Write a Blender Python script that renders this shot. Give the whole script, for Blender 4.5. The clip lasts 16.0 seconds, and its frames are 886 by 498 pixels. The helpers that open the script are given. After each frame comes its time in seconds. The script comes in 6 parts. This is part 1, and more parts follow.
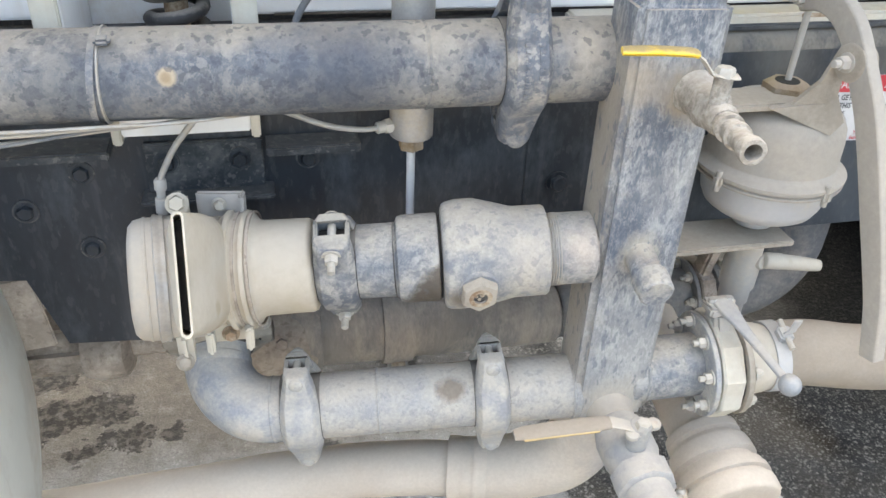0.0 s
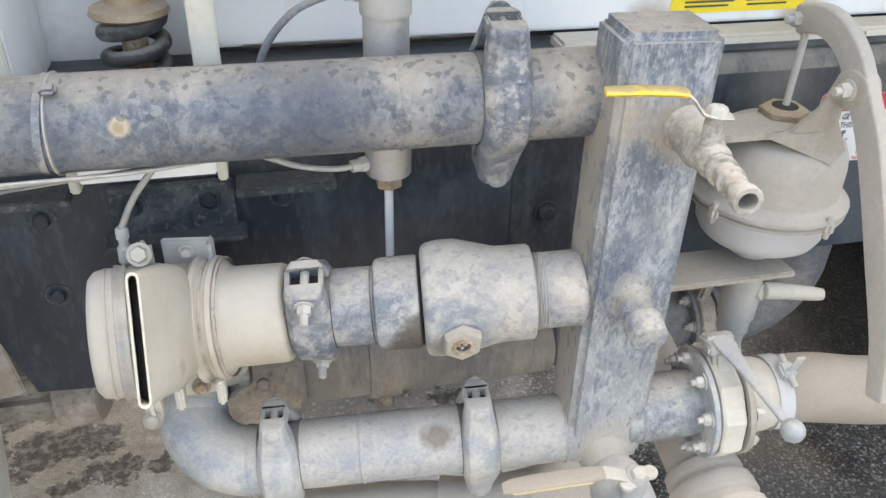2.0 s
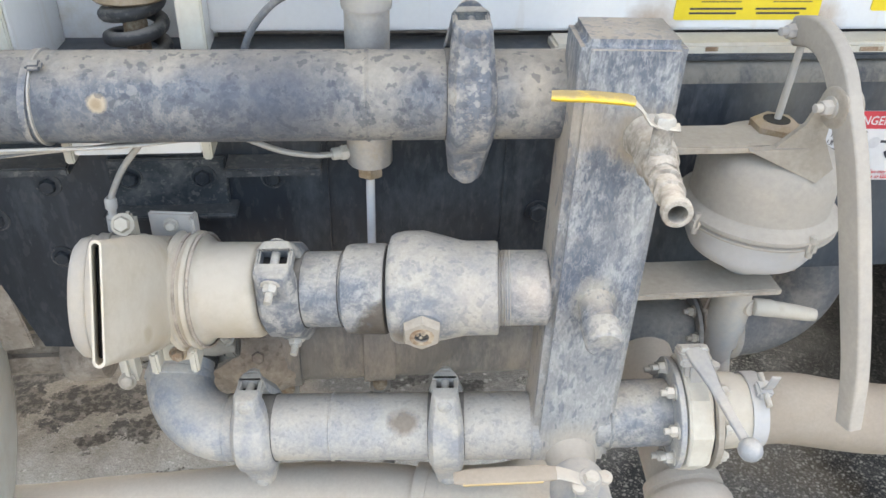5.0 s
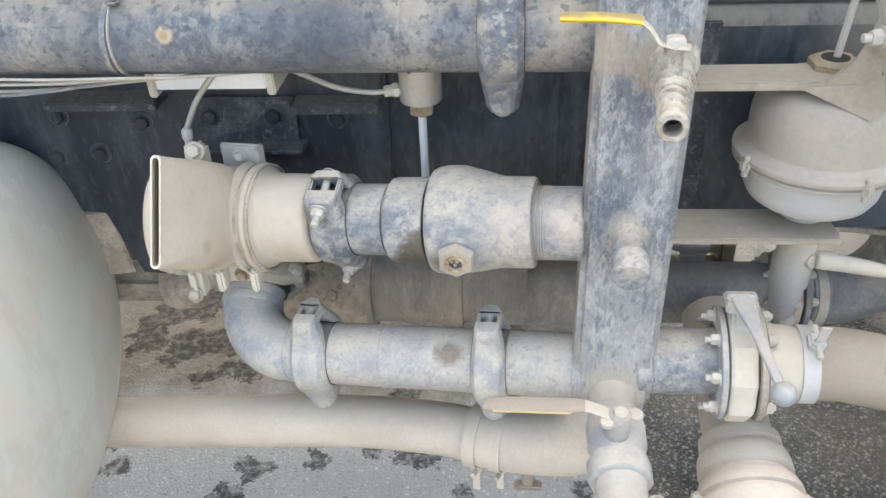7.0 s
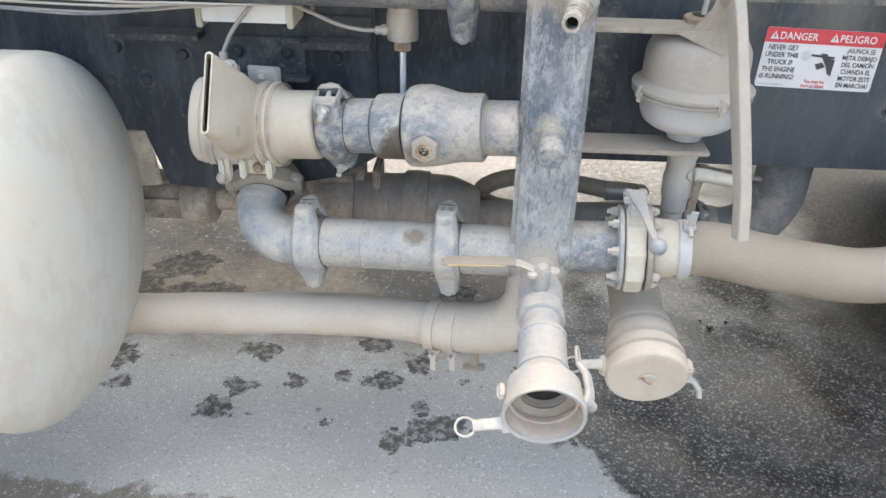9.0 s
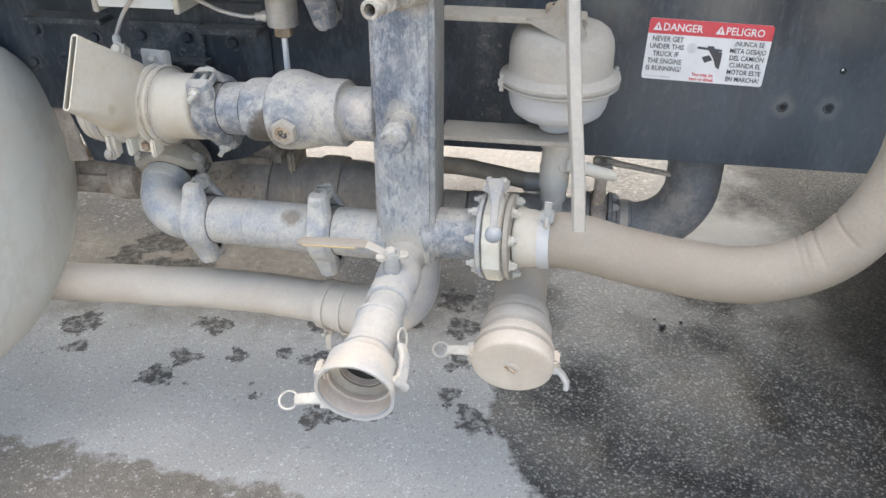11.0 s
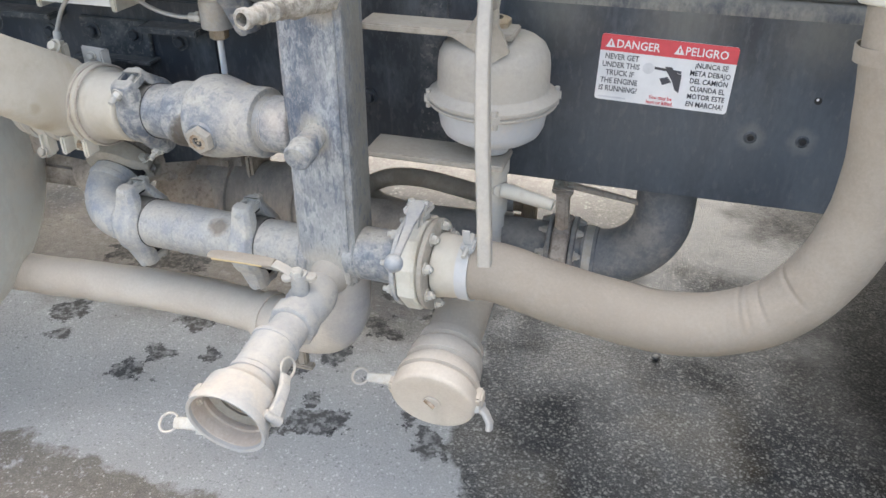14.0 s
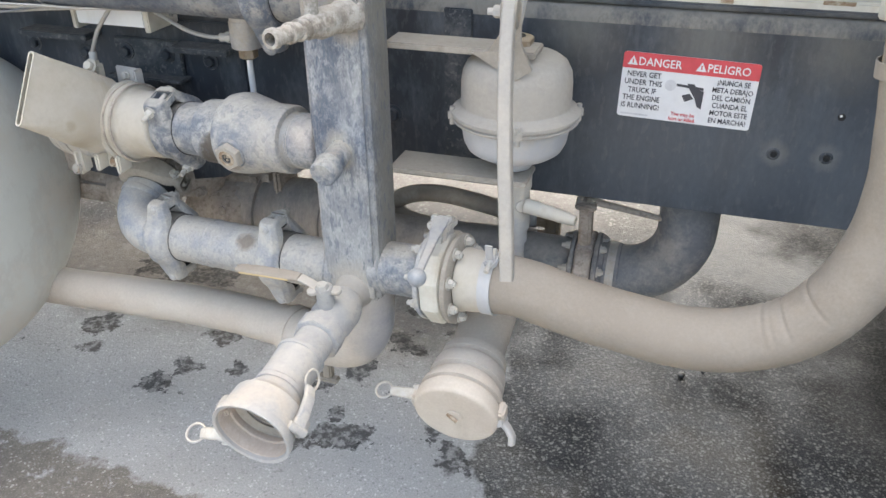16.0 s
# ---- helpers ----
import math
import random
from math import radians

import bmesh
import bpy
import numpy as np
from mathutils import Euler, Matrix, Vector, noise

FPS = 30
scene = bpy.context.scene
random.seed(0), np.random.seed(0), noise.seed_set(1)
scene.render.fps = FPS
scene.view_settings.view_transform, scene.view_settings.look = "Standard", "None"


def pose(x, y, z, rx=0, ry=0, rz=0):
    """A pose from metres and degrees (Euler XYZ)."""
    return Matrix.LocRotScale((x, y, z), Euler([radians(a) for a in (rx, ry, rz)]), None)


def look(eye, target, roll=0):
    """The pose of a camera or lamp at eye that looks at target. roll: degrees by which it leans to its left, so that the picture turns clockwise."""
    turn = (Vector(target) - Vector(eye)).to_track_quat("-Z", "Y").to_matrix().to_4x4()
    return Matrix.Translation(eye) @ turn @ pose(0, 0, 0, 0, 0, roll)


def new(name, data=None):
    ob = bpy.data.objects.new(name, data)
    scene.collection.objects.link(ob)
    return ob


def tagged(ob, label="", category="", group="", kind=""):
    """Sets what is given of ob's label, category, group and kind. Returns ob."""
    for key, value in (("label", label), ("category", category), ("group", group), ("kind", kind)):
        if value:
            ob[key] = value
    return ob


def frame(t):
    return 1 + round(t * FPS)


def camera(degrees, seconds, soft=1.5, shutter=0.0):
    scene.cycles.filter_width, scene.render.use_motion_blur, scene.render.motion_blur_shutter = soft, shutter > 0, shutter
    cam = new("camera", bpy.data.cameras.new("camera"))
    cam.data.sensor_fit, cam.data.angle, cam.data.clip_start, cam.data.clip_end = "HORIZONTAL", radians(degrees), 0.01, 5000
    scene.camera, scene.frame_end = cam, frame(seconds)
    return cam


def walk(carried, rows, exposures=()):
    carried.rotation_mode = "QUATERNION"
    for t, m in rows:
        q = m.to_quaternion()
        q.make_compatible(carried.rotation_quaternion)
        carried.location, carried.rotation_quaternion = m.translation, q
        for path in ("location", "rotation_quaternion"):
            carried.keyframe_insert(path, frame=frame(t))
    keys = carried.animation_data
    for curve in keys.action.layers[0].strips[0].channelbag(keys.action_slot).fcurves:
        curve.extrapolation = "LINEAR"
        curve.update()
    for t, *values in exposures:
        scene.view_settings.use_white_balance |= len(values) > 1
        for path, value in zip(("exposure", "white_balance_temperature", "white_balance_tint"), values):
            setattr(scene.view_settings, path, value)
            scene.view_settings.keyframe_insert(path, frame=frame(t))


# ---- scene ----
cam = camera(58.0, 16.0)
PATH = [
    (0, (-0.442, -0.695, 1.369), (-0.035, 0.947, 0.301), 2.6),
    (0.5, (-0.42, -0.703, 1.36), (-0.01, 0.919, 0.265), 1.6),
    (1, (-0.407, -0.692, 1.375), (-0.023, 0.948, 0.296), 1.0),
    (1.5, (-0.4, -0.651, 1.387), (-0.021, 0.991, 0.311), 1.2),
    (2, (-0.401, -0.628, 1.389), (-0.001, 1.009, 0.313), 1.4),
    (2.5, (-0.415, -0.648, 1.381), (0.044, 0.979, 0.313), 3.3),
    (3, (-0.421, -0.681, 1.376), (0.079, 0.941, 0.318), 4.4),
    (3.5, (-0.41, -0.685, 1.383), (0.007, 0.953, 0.313), 3.4),
    (4, (-0.337, -0.671, 1.409), (-0.042, 0.988, 0.331), 2.7),
    (4.2, (-0.31, -0.663, 1.411), (-0.055, 0.996, 0.324), 2.4),
    (6.3, (-0.249, -0.68, 1.392), (-0.088, 0.978, 0.285), 1.6),
    (6.5, (-0.22, -0.693, 1.392), (-0.171, 0.987, 0.308), 0.2),
    (7, (-0.157, -0.739, 1.365), (-0.306, 0.914, 0.249), -2.6),
    (7.5, (-0.173, -0.826, 1.352), (-0.335, 0.84, 0.257), -2.3),
    (8, (-0.246, -0.998, 1.323), (-0.296, 0.679, 0.235), 1.3),
    (8.5, (-0.251, -1.095, 1.304), (-0.225, 0.608, 0.255), 4.8),
    (9, (-0.135, -1.147, 1.322), (-0.199, 0.586, 0.327), 1.3),
    (9.5, (0.062, -1.217, 1.323), (-0.011, 0.513, 0.322), 0.5),
    (10, (0.192, -1.253, 1.321), (0.088, 0.467, 0.306), -1.2),
    (10.2, (0.211, -1.244, 1.327), (0.083, 0.474, 0.312), -1.7),
    (12.3, (0.409, -0.983, 1.327), (-0.137, 0.638, 0.291), 1.9),
    (12.5, (0.46, -0.98, 1.324), (-0.092, 0.636, 0.284), 0.3),
    (13, (0.499, -0.971, 1.338), (-0.027, 0.68, 0.339), -0.9),
    (13.5, (0.482, -0.98, 1.335), (-0.05, 0.666, 0.331), -0.5),
    (14, (0.489, -0.98, 1.329), (0.009, 0.665, 0.299), 0.2),
    (14.5, (0.506, -0.988, 1.327), (0.057, 0.659, 0.284), 1.2),
    (15, (0.501, -0.985, 1.327), (0.027, 0.66, 0.294), 0.9),
    (15.5, (0.495, -0.988, 1.331), (-0.052, 0.654, 0.327), -0.8),
    (16, (0.498, -0.993, 1.333), (-0.051, 0.654, 0.341), -0.7),
]
EXPOSURES = [(0.0, 2.57, 7720, 3), (7.0, 2.58, 7700, 3), (8.0, 2.54, 7500, 4), (8.7, 2.41, 7450, 4), (10.0, 2.45, 7400, 4), (12.5, 2.36, 7400, 4), (16.0, 2.36, 7400, 4)]
walk(cam, [(t, look(eye, target, roll)) for t, eye, target, roll in PATH], EXPOSURES)

# ---------------------------------------------------------------- light
world = bpy.data.worlds.new("sky")
scene.world = world
world.use_nodes = True
wn = world.node_tree.nodes
sky = wn.new("ShaderNodeTexSky")
sky.sky_type = "NISHITA"
sky.sun_disc = False
sky.sun_elevation = radians(72)
sky.sun_rotation = radians(12)
sky.air_density, sky.dust_density, sky.ozone_density = 0.8, 6.0, 0.6
wn["Background"].inputs["Strength"].default_value = 0.19
world.node_tree.links.new(sky.outputs["Color"], wn["Background"].inputs["Color"])
# a hazy sky: the sun is a broad soft light, high beyond the truck
sun = new("sun", bpy.data.lights.new("sun", "SUN"))
sun.data.energy, sun.data.angle, sun.data.color = 0.4, radians(60), (1.0, 0.95, 0.88)
sun.matrix_world = look((0.06, 0.36, 1.0), (0, 0, 0))


# ---------------------------------------------------------------- materials
def nodes_of(name):
    m = bpy.data.materials.new(name)
    m.use_nodes = True
    nt = m.node_tree
    return m, nt, nt.nodes, nt.links, nt.nodes["Principled BSDF"]


def noise_node(n, l, vec, scale, detail=6.0, rough=0.6):
    t = n.new("ShaderNodeTexNoise")
    t.inputs["Scale"].default_value = scale
    t.inputs["Detail"].default_value = detail
    t.inputs["Roughness"].default_value = rough
    l.new(vec, t.inputs["Vector"])
    return t.outputs["Fac"]


def ramp(n, l, fac, lo, hi):
    r = n.new("ShaderNodeMapRange")
    r.inputs["From Min"].default_value = lo
    r.inputs["From Max"].default_value = hi
    l.new(fac, r.inputs["Value"])
    return r.outputs["Result"]


def maths(n, l, op, a, b=None):
    m = n.new("ShaderNodeMath")
    m.operation = op
    m.use_clamp = op in ("ADD", "SUBTRACT")
    for k, v in enumerate((a, b)):
        if v is None:
            continue
        if isinstance(v, (int, float)):
            m.inputs[k].default_value = v
        else:
            l.new(v, m.inputs[k])
    return m.outputs[0]


def shifted(n, l, a, by):
    m = n.new("ShaderNodeMath")
    m.operation = "ADD"
    l.new(a, m.inputs[0])
    m.inputs[1].default_value = by
    return m.outputs[0]


def mixc(n, l, fac, a, b):
    m = n.new("ShaderNodeMix")
    m.data_type = "RGBA"
    if isinstance(fac, (int, float)):
        m.inputs[0].default_value = fac
    else:
        l.new(fac, m.inputs[0])
    for k, v in ((6, a), (7, b)):
        if isinstance(v, tuple):
            m.inputs[k].default_value = (*v, 1)
        else:
            l.new(v, m.inputs[k])
    return m.outputs[2]


def coords(n, l, stretch=(1, 1, 1)):
    g = n.new("ShaderNodeNewGeometry")
    mp = n.new("ShaderNodeMapping")
    mp.inputs["Scale"].default_value = stretch
    l.new(g.outputs["Position"], mp.inputs["Vector"])
    return mp.outputs["Vector"], g


def bump(n, l, bsdf, height, strength=0.3, distance=0.002):
    b = n.new("ShaderNodeBump")
    b.inputs["Strength"].default_value = strength
    b.inputs["Distance"].default_value = distance
    l.new(height, b.inputs["Height"])
    l.new(b.outputs["Normal"], bsdf.inputs["Normal"])


DUST = (0.46, 0.405, 0.335)


def dusty(name, base, base2, dust=DUST, cover=0.5, lying=0.35, blotch=22, speck=170, rough=0.62, metal=0.0, stretch=(1, 1, 1), chips=None, relief=0.08, most=1.0, grain=0.6, top=None, veins=None, runs=None, spots=(), specks=None, flakes=None):
    """Paint or metal of two tones under road dust: blotches, fine specks and a film that lies on what faces up."""
    m, nt, n, l, b = nodes_of(name)
    v, g = coords(n, l, stretch)
    big = noise_node(n, l, v, blotch, 8, 0.68)
    fine = noise_node(n, l, v, speck, 4, 0.7)
    tone = mixc(n, l, ramp(n, l, noise_node(n, l, v, blotch * 0.6, 5), 0.35, 0.65), base, base2)
    amount = maths(n, l, "ADD", maths(n, l, "MULTIPLY", big, 0.85), maths(n, l, "MULTIPLY", fine, 0.15))
    edge = 0.5 + 0.35 * (0.5 - cover)
    film = maths(n, l, "MULTIPLY", ramp(n, l, amount, edge - 0.065, edge + 0.085), most)
    colour = mixc(n, l, film, tone, dust)
    if veins:
        # fine pale scratches where dust caught in the paint
        vv, _ = coords(n, l, (1, 1, 0.55))
        off = maths(n, l, "ABSOLUTE", shifted(n, l, noise_node(n, l, vv, veins[1], 7, 0.72), -0.5))
        line = ramp(n, l, off, 0.035, 0.006)
        colour = mixc(n, l, maths(n, l, "MULTIPLY", line, veins[2]), colour, veins[0])
    if flakes:
        # ragged flakes: pale where the dust clings, dark where the paint is rubbed bare
        pale, bare, size, much = flakes
        rag = noise_node(n, l, v, size, 5, 0.64)
        where = ramp(n, l, noise_node(n, l, v, size * 0.22, 4, 0.6), 0.36, 0.62)
        colour = mixc(n, l, maths(n, l, "MULTIPLY", maths(n, l, "MULTIPLY", ramp(n, l, rag, 0.540, 0.572), where), much), colour, pale)
        colour = mixc(n, l, maths(n, l, "MULTIPLY", ramp(n, l, rag, 0.452, 0.418), much), colour, bare)
    if runs:
        vr, _ = coords(n, l, (1, 1, 0.07))
        run = ramp(n, l, noise_node(n, l, vr, runs[1], 4, 0.6), 0.58, 0.74)
        colour = mixc(n, l, maths(n, l, "MULTIPLY", run, runs[2]), colour, runs[0])
    if chips:
        chip = ramp(n, l, noise_node(n, l, v, blotch * 2.6, 6, 0.75), 0.62, 0.70)
        colour = mixc(n, l, maths(n, l, "MULTIPLY", chip, 0.75), colour, chips)
    # loose dust on what faces up
    sep = n.new("ShaderNodeSeparateXYZ")
    l.new(g.outputs["Normal"], sep.inputs[0])
    patchy = shifted(n, l, maths(n, l, "MULTIPLY", noise_node(n, l, v, blotch * 1.4, 7, 0.7), 1.7), -0.85)
    slope = n.new("ShaderNodeMath")
    l.new(sep.outputs["Z"], slope.inputs[0])
    l.new(patchy, slope.inputs[1])
    up = maths(n, l, "MULTIPLY", ramp(n, l, slope.outputs[0], 0.50, 1.05), min(1.0, lying * 2.3))
    colour = mixc(n, l, up, colour, top or dust)
    if spots:
        # stains, caked dust and the post's painted side shade, ragged, at given places
        wander = n.new("ShaderNodeTexNoise")
        wander.inputs["Scale"].default_value = 45
        wander.inputs["Detail"].default_value = 7
        wander.inputs["Roughness"].default_value = 0.72
        l.new(g.outputs["Position"], wander.inputs["Vector"])
        for at, r, soft, much, tint in spots:
            k = r * 1.3
            one_shaken = n.new("ShaderNodeVectorMath")
            one_shaken.operation = "MULTIPLY_ADD"
            l.new(wander.outputs["Color"], one_shaken.inputs[0])
            one_shaken.inputs[1].default_value = (k, k, k)
            l.new(g.outputs["Position"], one_shaken.inputs[2])
            far = n.new("ShaderNodeVectorMath")
            far.operation = "DISTANCE"
            l.new(one_shaken.outputs[0], far.inputs[0])
            far.inputs[1].default_value = tuple(c + k * 0.5 for c in at)
            mask = ramp(n, l, far.outputs["Value"], r * (1 + soft), r * (1 - soft))
            colour = mixc(n, l, maths(n, l, "MULTIPLY", mask, much), colour, tint)
    if specks:
        dot = ramp(n, l, noise_node(n, l, v, specks[1], 3, 0.55), 0.585, 0.620)
        colour = mixc(n, l, maths(n, l, "MULTIPLY", dot, specks[2]), colour, specks[0])
    shade = mixc(n, l, ramp(n, l, fine, 0.3, 0.7), (1 - 0.2 * grain,) * 3, (1 + 0.09 * grain,) * 3)
    mul = n.new("ShaderNodeMix")
    mul.data_type, mul.blend_type = "RGBA", "MULTIPLY"
    mul.inputs[0].default_value = 1
    l.new(colour, mul.inputs[6])
    l.new(shade, mul.inputs[7])
    l.new(mul.outputs[2], b.inputs["Base Color"])
    l.new(maths(n, l, "ADD", maths(n, l, "MULTIPLY", film, 0.92 - rough), rough), b.inputs["Roughness"])
    b.inputs["Metallic"].default_value = metal
    bump(n, l, b, amount, relief, 0.002)
    return m


BROWN_DUST = (0.36, 0.315, 0.26)
# spots at x 0.060 mix dust with shade painted on the post's right face
BLUE_PAINT = dusty("blue_paint_dusty", (0.070, 0.088, 0.122), (0.152, 0.174, 0.210), (0.39, 0.40, 0.40), 0.42, 0.40, 34, 300, most=0.75, top=BROWN_DUST, stretch=(1, 1, 0.42), veins=((0.55, 0.54, 0.52), 95, 0.22), runs=((0.46, 0.445, 0.42), 90, 0.4),
                   spots=[((-0.012, 0.05, 0.66), 0.12, 0.6, 0.5, (0.45, 0.44, 0.41)), ((0.008, 0.05, 1.062), 0.034, 0.35, 0.9, (0.30, 0.26, 0.21)), ((-0.012, 0.05, 0.858), 0.026, 0.4, 0.85, (0.45, 0.41, 0.345)),
                          ((-0.010, 0.05, 0.612), 0.042, 0.4, 0.9, (0.47, 0.43, 0.365)), ((-0.05, 0.05, 1.075), 0.022, 0.5, 0.7, (0.36, 0.31, 0.25)), ((-0.064, 0.10, 1.07), 0.05, 0.5, 0.6, (0.38, 0.335, 0.275)), ((0.02, 0.05, 0.95), 0.04, 0.6, 0.3, (0.42, 0.41, 0.39))] + [((0.060, 0.098, 0.60 + 0.06 * k), 0.046, 0.5, 0.80, (0.185, 0.172, 0.148)) for k in range(10)] + [((-0.062, 0.098, 0.60 + 0.055 * k), 0.040, 0.4, 0.8, (0.37, 0.325, 0.27)) for k in range(9)], specks=((0.10, 0.122, 0.16), 95, 0.5), flakes=((0.43, 0.435, 0.435), (0.10, 0.12, 0.152), 75, 0.5))
ELBOW_BLUE = dusty("elbow_blue_dusty", (0.25, 0.272, 0.303), (0.32, 0.335, 0.352), (0.47, 0.45, 0.41), 0.50, 0.30, 14, 220, top=(0.50, 0.455, 0.385), flakes=((0.46, 0.455, 0.44), (0.24, 0.27, 0.315), 38, 0.28),
                   spots=[((-0.488, 0.072, 0.668), 0.026, 0.9, 0.75, (0.13, 0.17, 0.25)), ((-0.462, 0.068, 0.640), 0.022, 0.9, 0.6, (0.16, 0.20, 0.28)), ((-0.505, 0.10, 0.650), 0.02, 0.9, 0.5, (0.18, 0.21, 0.27))])
PIPE_BLUE = dusty("pipe_blue_dusty", (0.048, 0.061, 0.086), (0.138, 0.153, 0.178), (0.26, 0.25, 0.23), 0.40, 0.30, 11, 150, most=0.85, flakes=((0.34, 0.33, 0.30), (0.045, 0.055, 0.078), 55, 0.42), top=(0.40, 0.355, 0.29), veins=((0.38, 0.37, 0.35), 60, 0.2), specks=((0.045, 0.055, 0.075), 80, 0.5), runs=((0.36, 0.33, 0.28), 26, 0.3),
                  spots=[((-0.535, 0.1085, 1.078), 0.0090, 0.22, 0.9, (0.44, 0.36, 0.25)), ((-0.5355, 0.1085, 1.0775), 0.0050, 0.3, 0.6, (0.27, 0.19, 0.11)), ((-0.092, 0.10, 1.09), 0.022, 0.6, 0.6, (0.42, 0.37, 0.30)), ((-0.36, 0.10, 1.08), 0.06, 0.6, 0.7, (0.05, 0.063, 0.09)), ((-0.25, 0.11, 1.105), 0.025, 0.6, 0.5, (0.36, 0.325, 0.27)), ((-0.62, 0.10, 1.06), 0.05, 0.6, 0.5, (0.06, 0.075, 0.10))])
LOW_PIPE = dusty("pale_pipe_dusty", (0.265, 0.278, 0.295), (0.335, 0.342, 0.348), (0.430, 0.408, 0.366), 0.66, 0.26, 10, 220, flakes=((0.46, 0.448, 0.42), (0.25, 0.262, 0.28), 55, 0.22), top=(0.47, 0.43, 0.365), specks=((0.165, 0.180, 0.205), 95, 0.3), veins=((0.50, 0.49, 0.46), 60, 0.18),
                 spots=[((-0.231, 0.074, 0.648), 0.021, 0.25, 0.85, (0.20, 0.165, 0.13))])
VALVE = dusty("valve_body_dusty", (0.192, 0.204, 0.225), (0.268, 0.276, 0.286), (0.385, 0.366, 0.328), 0.58, 0.26, 15, 220, flakes=((0.42, 0.412, 0.39), (0.175, 0.195, 0.228), 60, 0.35), top=(0.43, 0.39, 0.33), specks=((0.15, 0.165, 0.19), 95, 0.35), veins=((0.46, 0.45, 0.42), 60, 0.18),
              spots=[((-0.222, 0.050, 0.800), 0.020, 0.35, 0.7, (0.17, 0.14, 0.11)), ((-0.236, 0.058, 0.815), 0.013, 0.4, 0.7, (0.15, 0.125, 0.10)), ((-0.15, 0.05, 0.86), 0.03, 0.7, 0.6, (0.47, 0.42, 0.355))])
MOTTLED = dusty("mottled_blue_dusty", (0.125, 0.142, 0.168), (0.235, 0.250, 0.272), (0.41, 0.388, 0.348), 0.46, 0.24, 21, 220, top=(0.44, 0.40, 0.335), flakes=((0.42, 0.415, 0.40), (0.11, 0.128, 0.155), 62, 0.5), specks=((0.105, 0.122, 0.148), 105, 0.3), veins=((0.46, 0.45, 0.43), 70, 0.22),
                spots=[((-0.256, 0.068, 0.806), 0.031, 0.22, 0.95, (0.085, 0.072, 0.059)), ((-0.268, 0.080, 0.788), 0.029, 0.22, 0.95, (0.085, 0.072, 0.059)), ((-0.248, 0.062, 0.832), 0.021, 0.25, 0.9, (0.11, 0.094, 0.078)), ((-0.2465, 0.064, 0.853), 0.009, 0.3, 0.8, (0.13, 0.11, 0.09)), ((-0.08, 0.05, 0.868), 0.024, 0.7, 0.7, (0.47, 0.40, 0.34)), ((-0.07, 0.045, 0.62), 0.03, 0.7, 0.6, (0.46, 0.42, 0.36))])
CAST = dusty("cast_coupling_dusty", (0.265, 0.278, 0.298), (0.335, 0.342, 0.350), (0.455, 0.432, 0.385), 0.58, 0.22, 20, 200, flakes=((0.47, 0.46, 0.435), (0.24, 0.255, 0.28), 55, 0.3), top=(0.48, 0.44, 0.375))
COUPLING_BLUE = dusty("blue_coupling_dusty", (0.105, 0.118, 0.142), (0.185, 0.198, 0.22), (0.39, 0.375, 0.345), 0.40, 0.45, 26, 200, flakes=((0.40, 0.395, 0.375), (0.095, 0.11, 0.135), 60, 0.5), top=(0.43, 0.40, 0.345))
CAST_DARK = dusty("dark_coupling_dusty", (0.09, 0.105, 0.135), (0.16, 0.175, 0.20), (0.36, 0.335, 0.295), 0.36, 0.30, 24, 180, flakes=((0.40, 0.385, 0.35), (0.08, 0.092, 0.115), 60, 0.6), top=(0.40, 0.36, 0.30), runs=((0.42, 0.37, 0.29), 40, 0.5))
BEIGE = dusty("beige_dust", (0.44, 0.395, 0.32), (0.48, 0.44, 0.365), (0.495, 0.46, 0.395), 0.6, 0.2, 8, 90, 0.88, relief=0.012, grain=0.2, runs=((0.40, 0.33, 0.24), 22, 0.6),
              spots=[((-0.490, 0.055, 0.800), 0.024, 0.7, 0.7, (0.33, 0.265, 0.18)), ((-0.488, 0.048, 0.86), 0.016, 0.7, 0.55, (0.36, 0.295, 0.21)), ((-0.508, 0.03, 0.845), 0.010, 0.4, 0.6, (0.33, 0.27, 0.18)), ((-0.43, 0.09, 0.79), 0.02, 0.7, 0.4, (0.38, 0.33, 0.25)), ((-0.495, 0.06, 0.835), 0.03, 0.7, 0.45, (0.38, 0.31, 0.215)), ((-0.47, 0.075, 0.80), 0.022, 0.6, 0.5, (0.34, 0.28, 0.20)), ((-0.52, 0.045, 0.80), 0.016, 0.5, 0.5, (0.31, 0.255, 0.18))])
PALE_IRON = dusty("pale_grey_dust", (0.375, 0.37, 0.365), (0.425, 0.41, 0.385), (0.45, 0.41, 0.35), 0.5, 0.30, 8, 120, 0.82, relief=0.015, grain=0.28)
COUPLER = dusty("coupler_grey_dust", (0.30, 0.312, 0.328), (0.36, 0.358, 0.352), (0.42, 0.395, 0.355), 0.5, 0.25, 14, 150, 0.8, flakes=((0.45, 0.44, 0.415), (0.25, 0.26, 0.275), 50, 0.35), relief=0.02, grain=0.3)
CREAM = dusty("cream_paint", (0.54, 0.52, 0.45), (0.58, 0.55, 0.475), (0.48, 0.435, 0.36), 0.40, 0.25, 12, 150, 0.6, relief=0.03, grain=0.4, runs=((0.44, 0.36, 0.26), 30, 0.5))
